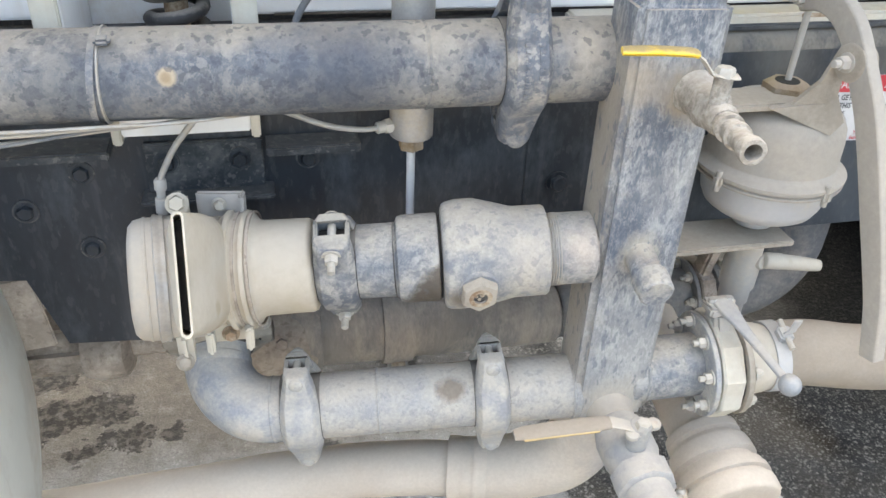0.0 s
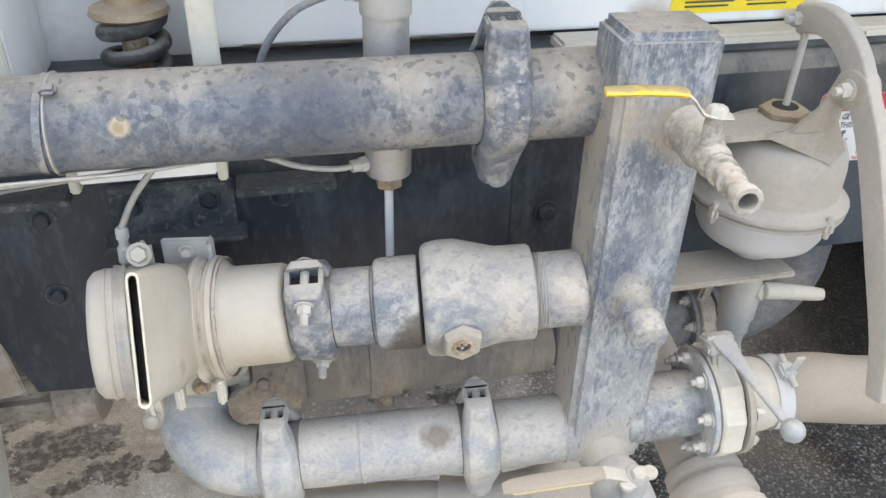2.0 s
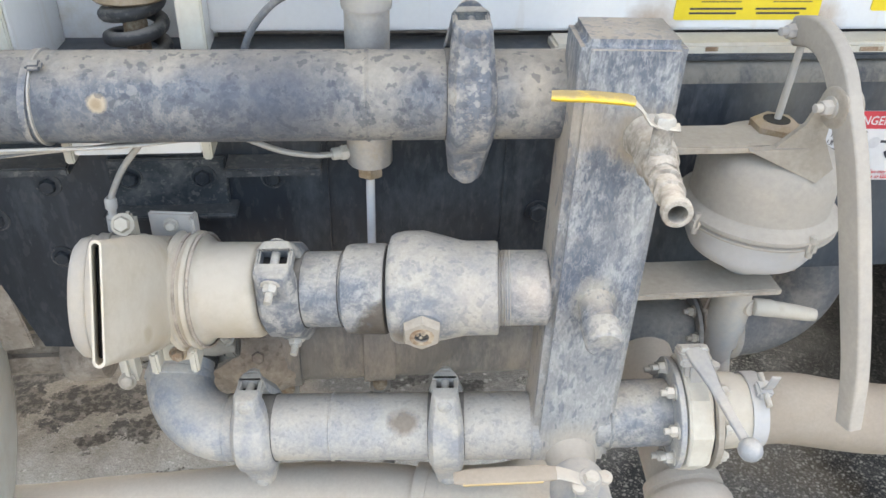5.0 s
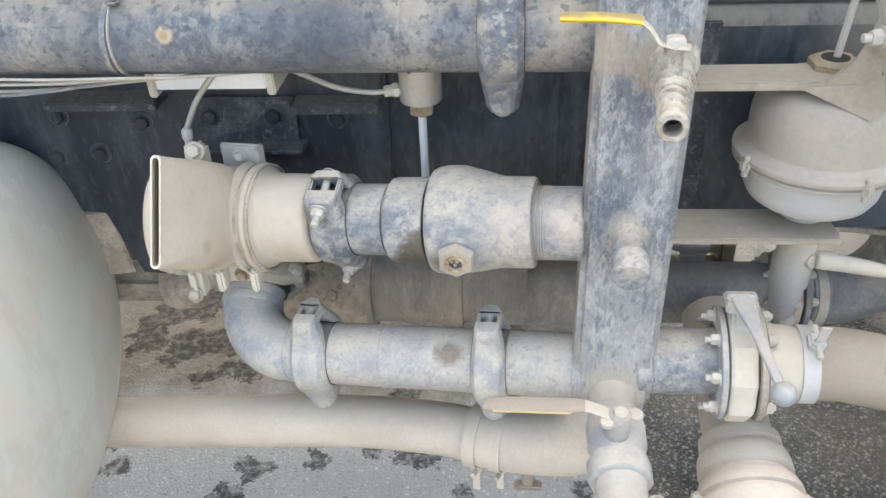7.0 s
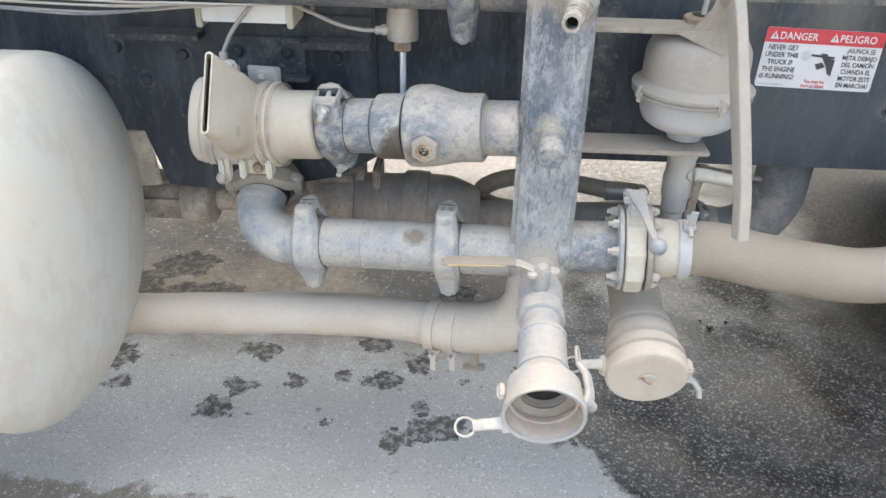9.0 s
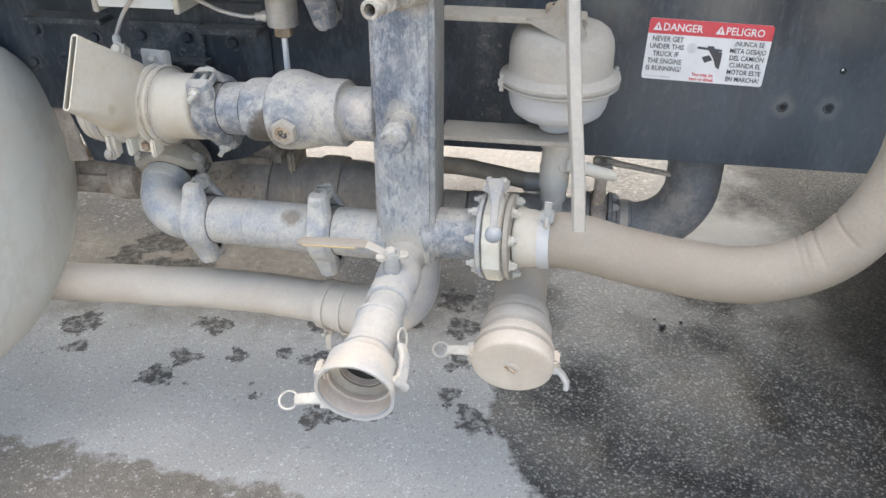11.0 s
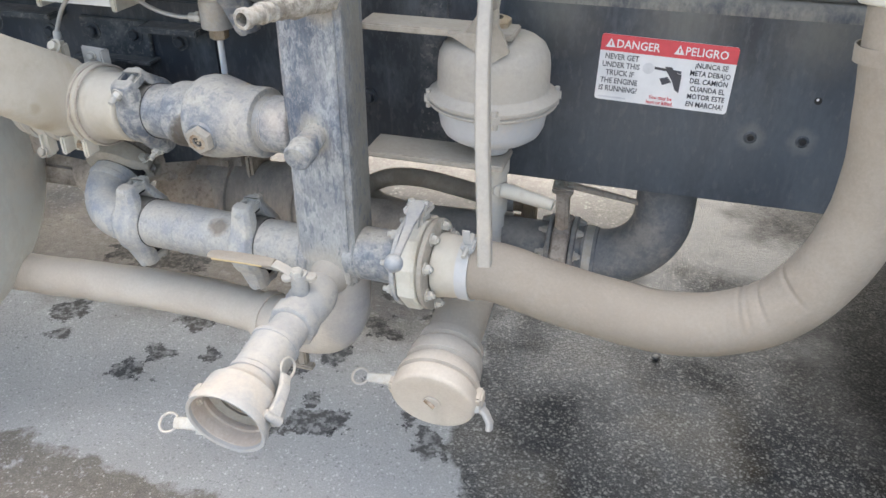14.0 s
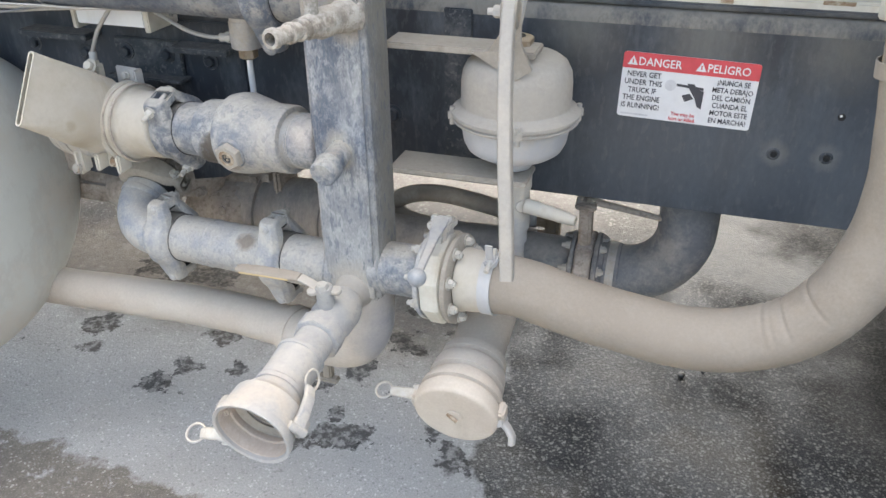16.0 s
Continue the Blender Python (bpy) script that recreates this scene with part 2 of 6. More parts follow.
WHITE = dusty("white_paint_dusty", (0.72, 0.73, 0.74), (0.76, 0.76, 0.75), (0.60, 0.56, 0.50), 0.2, 0.3, 7, 120, 0.45, relief=0.02, grain=0.15, runs=((0.55, 0.48, 0.38), 22, 0.55), spots=[((x, 0.36, 1.07), 0.03, 0.6, 0.8, (0.36, 0.24, 0.14)) for x in (0.12, 0.35, 0.62)] + [((-0.655, 0.29, 1.03), 0.03, 0.6, 0.6, (0.42, 0.30, 0.18))])
NAVY = dusty("dark_frame_paint", (0.0125, 0.0175, 0.0255), (0.026, 0.034, 0.046), (0.078, 0.088, 0.098), 0.36, 0.34, 13, 130, 0.5, stretch=(1, 1, 0.4), chips=(0.085, 0.090, 0.098), relief=0.05, runs=((0.115, 0.122, 0.130), 34, 0.42), specks=((0.14, 0.14, 0.14), 90, 0.16),
             spots=[((0.36 + 0.14 * k, 0.30, 0.77 + 0.07 * (k % 2)), 0.11, 0.8, 0.5, (0.082, 0.096, 0.112)) for k in range(6)] + [((x, 0.30, 0.825), 0.018, 0.5, 0.7, (0.16, 0.16, 0.155)) for x in (0.627, 0.705)] + [((0.30 + 0.2 * k, 0.30, 1.0), 0.05, 0.8, 0.6, (0.16, 0.15, 0.13)) for k in range(7)])
NAVY_DUSTY = dusty("scuffed_frame_paint", (0.020, 0.026, 0.034), (0.036, 0.043, 0.052), (0.105, 0.108, 0.110), 0.42, 0.40, 26, 150, 0.6, chips=(0.13, 0.13, 0.13), relief=0.06, specks=((0.20, 0.195, 0.185), 110, 0.4))
CHAMBER_TAN = dusty("chamber_tan_dust", (0.315, 0.295, 0.265), (0.355, 0.330, 0.295), (0.39, 0.358, 0.312), 0.5, 0.3, 9, 140, 0.82, relief=0.02, grain=0.3)
CHAMBER_PALE = dusty("chamber_pale_paint", (0.415, 0.420, 0.432), (0.455, 0.455, 0.455), (0.47, 0.44, 0.39), 0.34, 0.2, 9, 130, 0.65, relief=0.015, grain=0.25)
BROWN = dusty("brown_dusty_pipe", (0.245, 0.21, 0.178), (0.335, 0.29, 0.246), (0.45, 0.395, 0.34), 0.5, 0.40, 18, 130, 0.85, specks=((0.16, 0.13, 0.105), 80, 0.4))
SLATE = dusty("slate_rubber", (0.128, 0.136, 0.150), (0.168, 0.174, 0.184), (0.285, 0.270, 0.250), 0.38, 0.35, 13, 120, 0.75, veins=((0.30, 0.29, 0.275), 22, 0.25))
HOSE = dusty("tan_hose_dust", (0.262, 0.222, 0.180), (0.290, 0.248, 0.202), (0.315, 0.274, 0.227), 0.5, 0.2, 7, 200, 0.92, relief=0.02, grain=0.3)
BLACK = dusty("black_rubber", (0.02, 0.02, 0.022), (0.035, 0.035, 0.037), (0.20, 0.185, 0.165), 0.25, 0.45, 20, 160, 0.6)
TANK_SHELL = dusty("tank_shell_dusty", (0.548, 0.556, 0.512), (0.575, 0.578, 0.535), (0.57, 0.53, 0.465), 0.46, 0.16, 3.2, 60, 0.40, relief=0.006, grain=0.12, veins=((0.44, 0.42, 0.38), 2.5, 0.3))
TAN = dusty("tan_dirt", (0.27, 0.237, 0.195), (0.32, 0.285, 0.24), (0.37, 0.335, 0.285), 0.5, 0.3, 12, 150, 0.88, relief=0.03, grain=0.4)
VALVE_DIRT = dusty("caked_valve_dirt", (0.20, 0.175, 0.145), (0.30, 0.27, 0.23), (0.43, 0.40, 0.355), 0.46, 0.35, 45, 220, 0.85, relief=0.12, grain=0.6, flakes=((0.47, 0.45, 0.41), (0.19, 0.17, 0.145), 95, 0.5))
GREIGE = dusty("grey_tan_dust", (0.34, 0.328, 0.31), (0.38, 0.365, 0.34), (0.41, 0.38, 0.33), 0.5, 0.3, 9, 140, 0.82, relief=0.02, grain=0.3)
PALE_HOSE = dusty("pale_hose_dust", (0.52, 0.45, 0.376), (0.55, 0.485, 0.408), (0.58, 0.52, 0.444), 0.5, 0.2, 7, 200, 0.92, relief=0.02, grain=0.3, runs=((0.42, 0.37, 0.30), 16, 0.4))
FOOT = dusty("foot_elbow_dust", (0.50, 0.445, 0.38), (0.53, 0.48, 0.41), (0.56, 0.51, 0.44), 0.5, 0.2, 9, 200, 0.92, relief=0.03, grain=0.4, spots=[((0.038, 0.08, 0.53), 0.055, 0.9, 0.75, (0.24, 0.26, 0.30)), ((0.022, 0.07, 0.47), 0.028, 0.9, 0.6, (0.27, 0.29, 0.33)), ((0.03, 0.09, 0.42), 0.032, 0.9, 0.6, (0.30, 0.32, 0.35))])
REAR = dusty("rear_pipe_dust", (0.235, 0.228, 0.222), (0.325, 0.295, 0.265), (0.42, 0.372, 0.322), 0.5, 0.05, 13, 130, 0.85, stretch=(1.6, 1, 0.5), runs=((0.19, 0.175, 0.16), 40, 0.4))
RAIL_EDGE = dusty("dusty_rail_edge", (0.035, 0.042, 0.052), (0.075, 0.078, 0.082), (0.20, 0.185, 0.16), 0.62, 0.45, 14, 130, 0.8, stretch=(1, 1, 0.5), relief=0.04)
BELL = dusty("bell_grey_dust", (0.33, 0.338, 0.340), (0.375, 0.370, 0.360), (0.42, 0.388, 0.348), 0.42, 0.15, 14, 150, 0.8, relief=0.025, grain=0.35, runs=((0.44, 0.37, 0.30), 30, 0.35))
CLAY = dusty("clay_coated_inside", (0.42, 0.345, 0.285), (0.47, 0.395, 0.33), (0.52, 0.455, 0.39), 0.4, 0.1, 20, 150, 0.85, relief=0.02, grain=0.4)
STAIN = dusty("dark_water_stain", (0.075, 0.062, 0.05), (0.11, 0.092, 0.075), (0.20, 0.175, 0.145), 0.3, 0.1, 40, 200, 0.7)
KNOB_BLUE = dusty("blue_grey_knob", (0.24, 0.258, 0.28), (0.30, 0.315, 0.33), (0.42, 0.40, 0.36), 0.3, 0.25, 30, 200, 0.5, relief=0.02)
STEEL = dusty("dull_steel", (0.36, 0.35, 0.34), (0.45, 0.44, 0.42), (0.47, 0.43, 0.37), 0.4, 0.3, 30, 200, 0.42, metal=0.35)
ZINC = dusty("zinc_bolt", (0.47, 0.46, 0.43), (0.53, 0.515, 0.475), (0.47, 0.435, 0.375), 0.45, 0.3, 60, 300, 0.5, metal=0.2)
BRASS = dusty("dull_brass", (0.26, 0.19, 0.12), (0.33, 0.25, 0.16), (0.40, 0.33, 0.26), 0.35, 0.3, 50, 300, 0.5, metal=0.3)
RUST = dusty("rusty_dirt", (0.22, 0.14, 0.085), (0.30, 0.21, 0.14), (0.45, 0.38, 0.29), 0.45, 0.2, 70, 300, 0.9)
YELLOW = dusty("yellow_grip", (0.80, 0.53, 0.03), (0.85, 0.60, 0.06), (0.56, 0.47, 0.33), 0.10, 0.36, 40, 200, 0.45, relief=0.02, grain=0.3, top=(0.26, 0.215, 0.14))
# near-black that paints shade into holes and recesses; also colours a joint
DARK = dusty("hole_shade_and_joint", (0.012, 0.012, 0.012), (0.02, 0.02, 0.02), (0.05, 0.045, 0.04), 0.2, 0.2, 20, 100, 0.9)


def plain(name, colour, rough=0.5, metal=0.0, var=0.12, scale=40):
    m, nt, n, l, b = nodes_of(name)
    v, g = coords(n, l)
    f = ramp(n, l, noise_node(n, l, v, scale, 5), 0.3, 0.7)
    lo = tuple(c * (1 - var) for c in colour)
    hi = tuple(min(1, c * (1 + var)) for c in colour)
    l.new(mixc(n, l, f, lo, hi), b.inputs["Base Color"])
    b.inputs["Roughness"].default_value = rough
    b.inputs["Metallic"].default_value = metal
    return m


CHROME = plain("polished_rod", (0.88, 0.88, 0.89), 0.18, 0.35, 0.06)
WORN_YELLOW = plain("worn_yellow_plastic", (0.46, 0.34, 0.17), 0.6)
HOSE_PRINT = plain("faded_red_print", (0.47, 0.26, 0.22), 0.8)
SIGN_RED = plain("sign_red", (0.54, 0.05, 0.065), 0.45)
SIGN_WHITE = plain("sign_white", (0.64, 0.64, 0.64), 0.45, 0, 0.06)
SIGN_INK = plain("sign_ink", (0.045, 0.045, 0.055), 0.5)
SIGN_YELLOW = plain("sign_yellow", (0.78, 0.60, 0.035), 0.4, 0, 0.05)


# where water dripped: on the silt under the truck, and on the dry asphalt in front
SILT_PATCHES = [(-1.06, 0.98, 0.070), (-1.0, 1.0, 0.070), (-1.1, 0.84, 0.060), (-0.97, 0.83, 0.065), (-0.89, 0.83, 0.060), (-0.84, 0.835, 0.045), (-1.11, 0.91, 0.045), (-1.015, 0.758, 0.026), (-0.905, 0.703, 0.030), (-0.855, 0.731, 0.032), (-0.786, 0.743, 0.042), (-0.70, 0.742, 0.030)]
DRIPS = [(-1.051, 0.513, 0.055), (-1.016, 0.406, 0.030), (-0.70, 0.572, 0.040), (-0.66, 0.555, 0.034), (-0.731, 0.337, 0.040), (-0.762, 0.318, 0.030), (-0.707, 0.419, 0.042), (-0.558, 0.438, 0.032), (-0.442, 0.468, 0.026), (-0.341, 0.458, 0.046),
         (-0.377, 0.623, 0.058), (-0.292, 0.249, 0.036), (-0.228, 0.282, 0.036), (-0.166, 0.299, 0.044), (-0.24, 0.356, 0.024), (0.016, 0.367, 0.034), (0.082, 0.302, 0.036), (0.105, 0.29, 0.03), (0.008, 0.664, 0.050), (0.019, 0.514, 0.036), (-0.183, 0.693, 0.046),
         (-0.13, 0.665, 0.036), (-0.02, 0.80, 0.050), (0.153, 0.811, 0.030), (-0.164, 0.877, 0.060), (-0.25, 0.55, 0.04), (-0.47, 0.30, 0.016), (-0.13, 0.47, 0.018)]


def asphalt():
    """Worn asphalt with pale stones, a broad wet area, damp spots and brown silt."""
    m, nt, n, l, b = nodes_of("asphalt")
    v, g = coords(n, l)
    fine = noise_node(n, l, v, 260, 4, 0.7)
    mid = noise_node(n, l, v, 46, 6, 0.65)
    big = noise_node(n, l, v, 2.2, 6, 0.55)
    stones = n.new("ShaderNodeTexVoronoi")
    stones.inputs["Scale"].default_value = 135
    jag = n.new("ShaderNodeTexNoise")
    jag.inputs["Scale"].default_value = 90
    jag.inputs["Detail"].default_value = 4
    l.new(v, jag.inputs["Vector"])
    jagged = n.new("ShaderNodeVectorMath")
    jagged.operation = "MULTIPLY_ADD"
    l.new(jag.outputs["Color"], jagged.inputs[0])
    jagged.inputs[1].default_value = (0.014, 0.014, 0)
    l.new(v, jagged.inputs[2])
    l.new(jagged.outputs[0], stones.inputs["Vector"])
    pick = n.new("ShaderNodeSeparateColor")
    l.new(stones.outputs["Color"], pick.inputs[0])
    chip = maths(n, l, "MULTIPLY", ramp(n, l, pick.outputs[0], 0.74, 0.86), ramp(n, l, stones.outputs["Distance"], 0.48, 0.30))
    small = n.new("ShaderNodeTexVoronoi")
    small.inputs["Scale"].default_value = 215
    l.new(v, small.inputs["Vector"])
    pick2 = n.new("ShaderNodeSeparateColor")
    l.new(small.outputs["Color"], pick2.inputs[0])
    grit = maths(n, l, "MULTIPLY", ramp(n, l, pick2.outputs[0], 0.70, 0.86), ramp(n, l, small.outputs["Distance"], 0.5, 0.2))
    chip = maths(n, l, "MULTIPLY", chip, ramp(n, l, mid, 0.34, 0.56))
    chip = maths(n, l, "ADD", chip, maths(n, l, "MULTIPLY", grit, 0.4))
    pit = maths(n, l, "MULTIPLY", ramp(n, l, pick.outputs[1], 0.66, 0.84), ramp(n, l, stones.outputs["Distance"], 0.50, 0.25))
    base = mixc(n, l, ramp(n, l, fine, 0.36, 0.64), (0.305, 0.303, 0.296), (0.425, 0.420, 0.409))
    base = mixc(n, l, maths(n, l, "MULTIPLY", pit, 0.4), base, (0.10, 0.10, 0.10))
    base = mixc(n, l, maths(n, l, "MULTIPLY", chip, 0.85), base, (0.62, 0.61, 0.59))
    base = mixc(n, l, maths(n, l, "MULTIPLY", ramp(n, l, big, 0.35, 0.65), 0.35), base, (0.20, 0.19, 0.175))
    sep = n.new("ShaderNodeSeparateXYZ")
    l.new(v, sep.inputs[0])
    wob = maths(n, l, "MULTIPLY", maths(n, l, "SUBTRACT", noise_node(n, l, v, 7.5, 7, 0.7), 0.0), 0.42)
    x, y = sep.outputs["X"], sep.outputs["Y"]

    def raw(op, a, c):
        k = n.new("ShaderNodeMath")
        k.operation = op
        for q, val in enumerate((a, c)):
            if isinstance(val, (int, float)):
                k.inputs[q].default_value = val
            else:
                l.new(val, k.inputs[q])
        return k.outputs[0]

    # brown silt: a strip in front and a field under the truck
    strip = ramp(n, l, raw("ADD", raw("MULTIPLY", raw("ADD", y, raw("MULTIPLY", x, 0.09)), -1.0), raw("MULTIPLY", wob, 0.5)), 0.115, 0.137)
    strip = maths(n, l, "MULTIPLY", strip, ramp(n, l, raw("ADD", x, wob), 0.18, 0.02))
    under = maths(n, l, "MULTIPLY", ramp(n, l, raw("ADD", y, wob), 0.72, 0.92), ramp(n, l, raw("ADD", x, wob), 0.35, 0.02))
    gaps = noise_node(n, l, v, 20, 7, 0.72)
    silt = maths(n, l, "ADD", maths(n, l, "MULTIPLY", strip, ramp(n, l, gaps, 0.33, 0.43)), maths(n, l, "MULTIPLY", under, maths(n, l, "ADD", maths(n, l, "MULTIPLY", ramp(n, l, gaps, 0.34, 0.46), 0.35), 0.65)))
    base = mixc(n, l, maths(n, l, "MULTIPLY", silt, 0.9), base, mixc(n, l, maths(n, l, "MULTIPLY", ramp(n, l, fine, 0.25, 0.7), ramp(n, l, mid, 0.2, 0.7)), (0.085, 0.071, 0.056), (0.255, 0.227, 0.192)))
    base = mixc(n, l, maths(n, l, "MULTIPLY", maths(n, l, "MULTIPLY", chip, strip), 0.7), base, (0.44, 0.42, 0.38))
    # loose pale gravel over dark grit, past the suction pipe
    pebbles = n.new("ShaderNodeTexVoronoi")
    pebbles.inputs["Scale"].default_value = 75
    l.new(jagged.outputs[0], pebbles.inputs["Vector"])
    pick3 = n.new("ShaderNodeSeparateColor")
    l.new(pebbles.outputs["Color"], pick3.inputs[0])
    loose = maths(n, l, "MULTIPLY", ramp(n, l, pick3.outputs[0], 0.40, 0.95), ramp(n, l, pebbles.outputs["Distance"], 0.55, 0.25))
    loose = maths(n, l, "ADD", maths(n, l, "MULTIPLY", loose, ramp(n, l, noise_node(n, l, v, 9, 6, 0.7), 0.35, 0.60)), maths(n, l, "MULTIPLY", chip, 0.2))
    gravel = mixc(n, l, loose, mixc(n, l, ramp(n, l, fine, 0.35, 0.65), (0.030, 0.030, 0.030), (0.080, 0.081, 0.083)), (0.20, 0.202, 0.206))
    gravel = mixc(n, l, maths(n, l, "MULTIPLY", ramp(n, l, noise_node(n, l, v, 5, 6, 0.7), 0.50, 0.66), 0.4), gravel, (0.11, 0.098, 0.086))
    pale = mixc(n, l, loose, mixc(n, l, ramp(n, l, noise_node(n, l, v, 40, 7, 0.75), 0.40, 0.60), (0.058, 0.060, 0.065), (0.128, 0.131, 0.138)), (0.225, 0.228, 0.235))
    pale = mixc(n, l, maths(n, l, "MULTIPLY", ramp(n, l, raw("ADD", x, raw("MULTIPLY", wob, 0.8)), 0.50, 0.25), 0.42), pale, (0.205, 0.200, 0.204))
    gravel = mixc(n, l, ramp(n, l, raw("ADD", y, wob), 1.62, 1.95), gravel, pale)
    there = ramp(n, l, raw("ADD", raw("ADD", y, wob), raw("MULTIPLY", ramp(n, l, x, -0.52, -0.34), 0.28)), 1.12, 1.32)
    base = mixc(n, l, maths(n, l, "MULTIPLY", there, 0.95), base, gravel)
    # the wet area past a wandering edge, drying out beyond the hose
    lean_in = raw("MULTIPLY", raw("MAXIMUM", raw("SUBTRACT", 0.30, y), 0.0), 0.55)
    edge = raw("SUBTRACT", raw("ADD", x, raw("MULTIPLY", wob, 0.55)), lean_in)
    wet = maths(n, l, "MULTIPLY", ramp(n, l, edge, 0.225, 0.250), ramp(n, l, raw("SUBTRACT", raw("ADD", y, wob), raw("MULTIPLY", raw("MAXIMUM", raw("SUBTRACT", x, 0.50), 0.0), 6.0)), 1.38, 1.18))
    # damp spots where water dripped
    shaken = n.new("ShaderNodeVectorMath")
    shaken.operation = "MULTIPLY_ADD"
    wander = n.new("ShaderNodeTexNoise")
    wander.inputs["Scale"].default_value = 16
    wander.inputs["Detail"].default_value = 6
    wander.inputs["Roughness"].default_value = 0.7
    l.new(v, wander.inputs["Vector"])
    l.new(wander.outputs["Color"], shaken.inputs[0])
    shaken.inputs[1].default_value = (0.17, 0.17, 0)
    l.new(v, shaken.inputs[2])
    drip = None
    for sx, sy, sr in SILT_PATCHES + DRIPS:
        dist = n.new("ShaderNodeVectorMath")
        dist.operation = "DISTANCE"
        l.new(shaken.outputs[0], dist.inputs[0])
        dist.inputs[1].default_value = (sx + 0.085, sy + 0.085, 0)
        one = ramp(n, l, dist.outputs["Value"], sr, sr * 0.90)
        drip = one if drip is None else raw("MAXIMUM", drip, one)
    # small drops round the spots
    drop = ramp(n, l, noise_node(n, l, v, 30, 3, 0.6), 0.665, 0.69)
    near = ramp(n, l, noise_node(n, l, v, 4.5, 3, 0.5), 0.46, 0.56)
    drop = maths(n, l, "MULTIPLY", maths(n, l, "MULTIPLY", drop, near), ramp(n, l, y, 0.05, 0.25))
    damp = maths(n, l, "ADD", maths(n, l, "ADD", wet, drip), drop)
    dark = n.new("ShaderNodeMix")
    dark.data_type, dark.blend_type = "RGBA", "MULTIPLY"
    soak = maths(n, l, "ADD", maths(n, l, "ADD", wet, maths(n, l, "MULTIPLY", drip, maths(n, l, "ADD", maths(n, l, "MULTIPLY", ramp(n, l, mid, 0.40, 0.54), 0.56), 0.28))), maths(n, l, "MULTIPLY", drop, 0.6))
    l.new(soak, dark.inputs[0])
    l.new(base, dark.inputs[6])
    tint = mixc(n, l, ramp(n, l, noise_node(n, l, v, 3.1, 5, 0.6), 0.46, 0.62), (0.038, 0.042, 0.050), (0.086, 0.067, 0.045))
    # soaked beyond the bent hose, with the missing sky reflection painted in as darkness
    deep = ramp(n, l, raw("ADD", raw("ADD", x, raw("MULTIPLY", y, 0.5)), raw("MULTIPLY", wob, 0.4)), 1.26, 1.50)
    tint = mixc(n, l, maths(n, l, "MULTIPLY", deep, 0.8), tint, (0.017, 0.018, 0.020))
    l.new(tint, dark.inputs[7])
    # wet stones: every grain has a shade of its own
    grain1 = maths(n, l, "MULTIPLY", maths(n, l, "POWER", pick.outputs[2], 3.6), ramp(n, l, stones.outputs["Distance"], 0.62, 0.30))
    grain2 = maths(n, l, "MULTIPLY", maths(n, l, "POWER", pick2.outputs[2], 4.0), ramp(n, l, small.outputs["Distance"], 0.62, 0.25))
    grains = maths(n, l, "ADD", grain1, maths(n, l, "MULTIPLY", grain2, 0.8))
    grains = maths(n, l, "MULTIPLY", maths(n, l, "MULTIPLY", maths(n, l, "MULTIPLY", grains, wet), ramp(n, l, mid, 0.15, 0.50)), mixc(n, l, deep, (1.0, 1.0, 1.0), (0.35, 0.35, 0.35)))
    l.new(mixc(n, l, maths(n, l, "MULTIPLY", grains, mixc(n, l, ramp(n, l, y, 0.85, 0.35), (0.54, 0.54, 0.54), (0.86, 0.86, 0.86))), dark.outputs[2], (0.238, 0.232, 0.214)), b.inputs["Base Color"])
    # a thin water film that breaks up: shiny where it stands, dull where it has drained
    # the fade along x stands in for a dark reflection on the right
    film = ramp(n, l, raw("ADD", x, raw("MULTIPLY", noise_node(n, l, v, 2.6, 5, 0.6), 0.7)), 1.42, 1.12)
    film = maths(n, l, "MULTIPLY", film, ramp(n, l, noise_node(n, l, v, 3.4, 4, 0.55), 0.36, 0.55))
    l.new(maths(n, l, "ADD", maths(n, l, "MULTIPLY", film, 0.38), 0.10), b.inputs["Specular IOR Level"])
    rough = mixc(n, l, wet, (0.90, 0.90, 0.90), mixc(n, l, film, (0.55, 0.55, 0.55), (0.30, 0.30, 0.30)))
    l.new(rough, b.inputs["Roughness"])
    h = maths(n, l, "ADD", maths(n, l, "MULTIPLY", fine, 0.6), maths(n, l, "MULTIPLY", stones.outputs["Distance"], 0.4))
    h = maths(n, l, "MULTIPLY", h, mixc(n, l, damp, (1.0, 1.0, 1.0), (0.80, 0.80, 0.80)))
    bump(n, l, b, h, 0.8, 0.006)
    return m


ASPHALT = asphalt()


# ---------------------------------------------------------------- mesh helpers
def finish(name, bm, material, parent=None, label="", smooth=True, angle=46):
    me = bpy.data.meshes.new(name)
    bmesh.ops.recalc_face_normals(bm, faces=bm.faces)
    bm.to_mesh(me)
    bm.free()
    me.materials.append(material)
    if smooth:
        me.polygons.foreach_set("use_smooth", [True] * len(me.polygons))
        me.set_sharp_from_angle(angle=radians(angle))
    ob = new(name, me)
    if smooth:
        wn_mod = ob.modifiers.new("normals", "WEIGHTED_NORMAL")
        wn_mod.keep_sharp = True
    if parent is not None:
        ob.parent = parent
    if label:
        ob["label"] = label
    return ob


def part(name, bm, material, parent, label=""):
    return finish(name, bm, material, parent, label)


def thing(name, label, category, group="", at=(0, 0, 0)):
    return tagged(new(name), label, category, group)


def frame_of(axis):
    """Two unit vectors square to axis: the first as near up as can be."""
    a = Vector(axis).normalized()
    ref = Vector((0, 0, 1)) if abs(a.z) < 0.9 else Vector((0, 1, 0))
    u = (ref - a * ref.dot(a)).normalized()
    return a, u, a.cross(u)


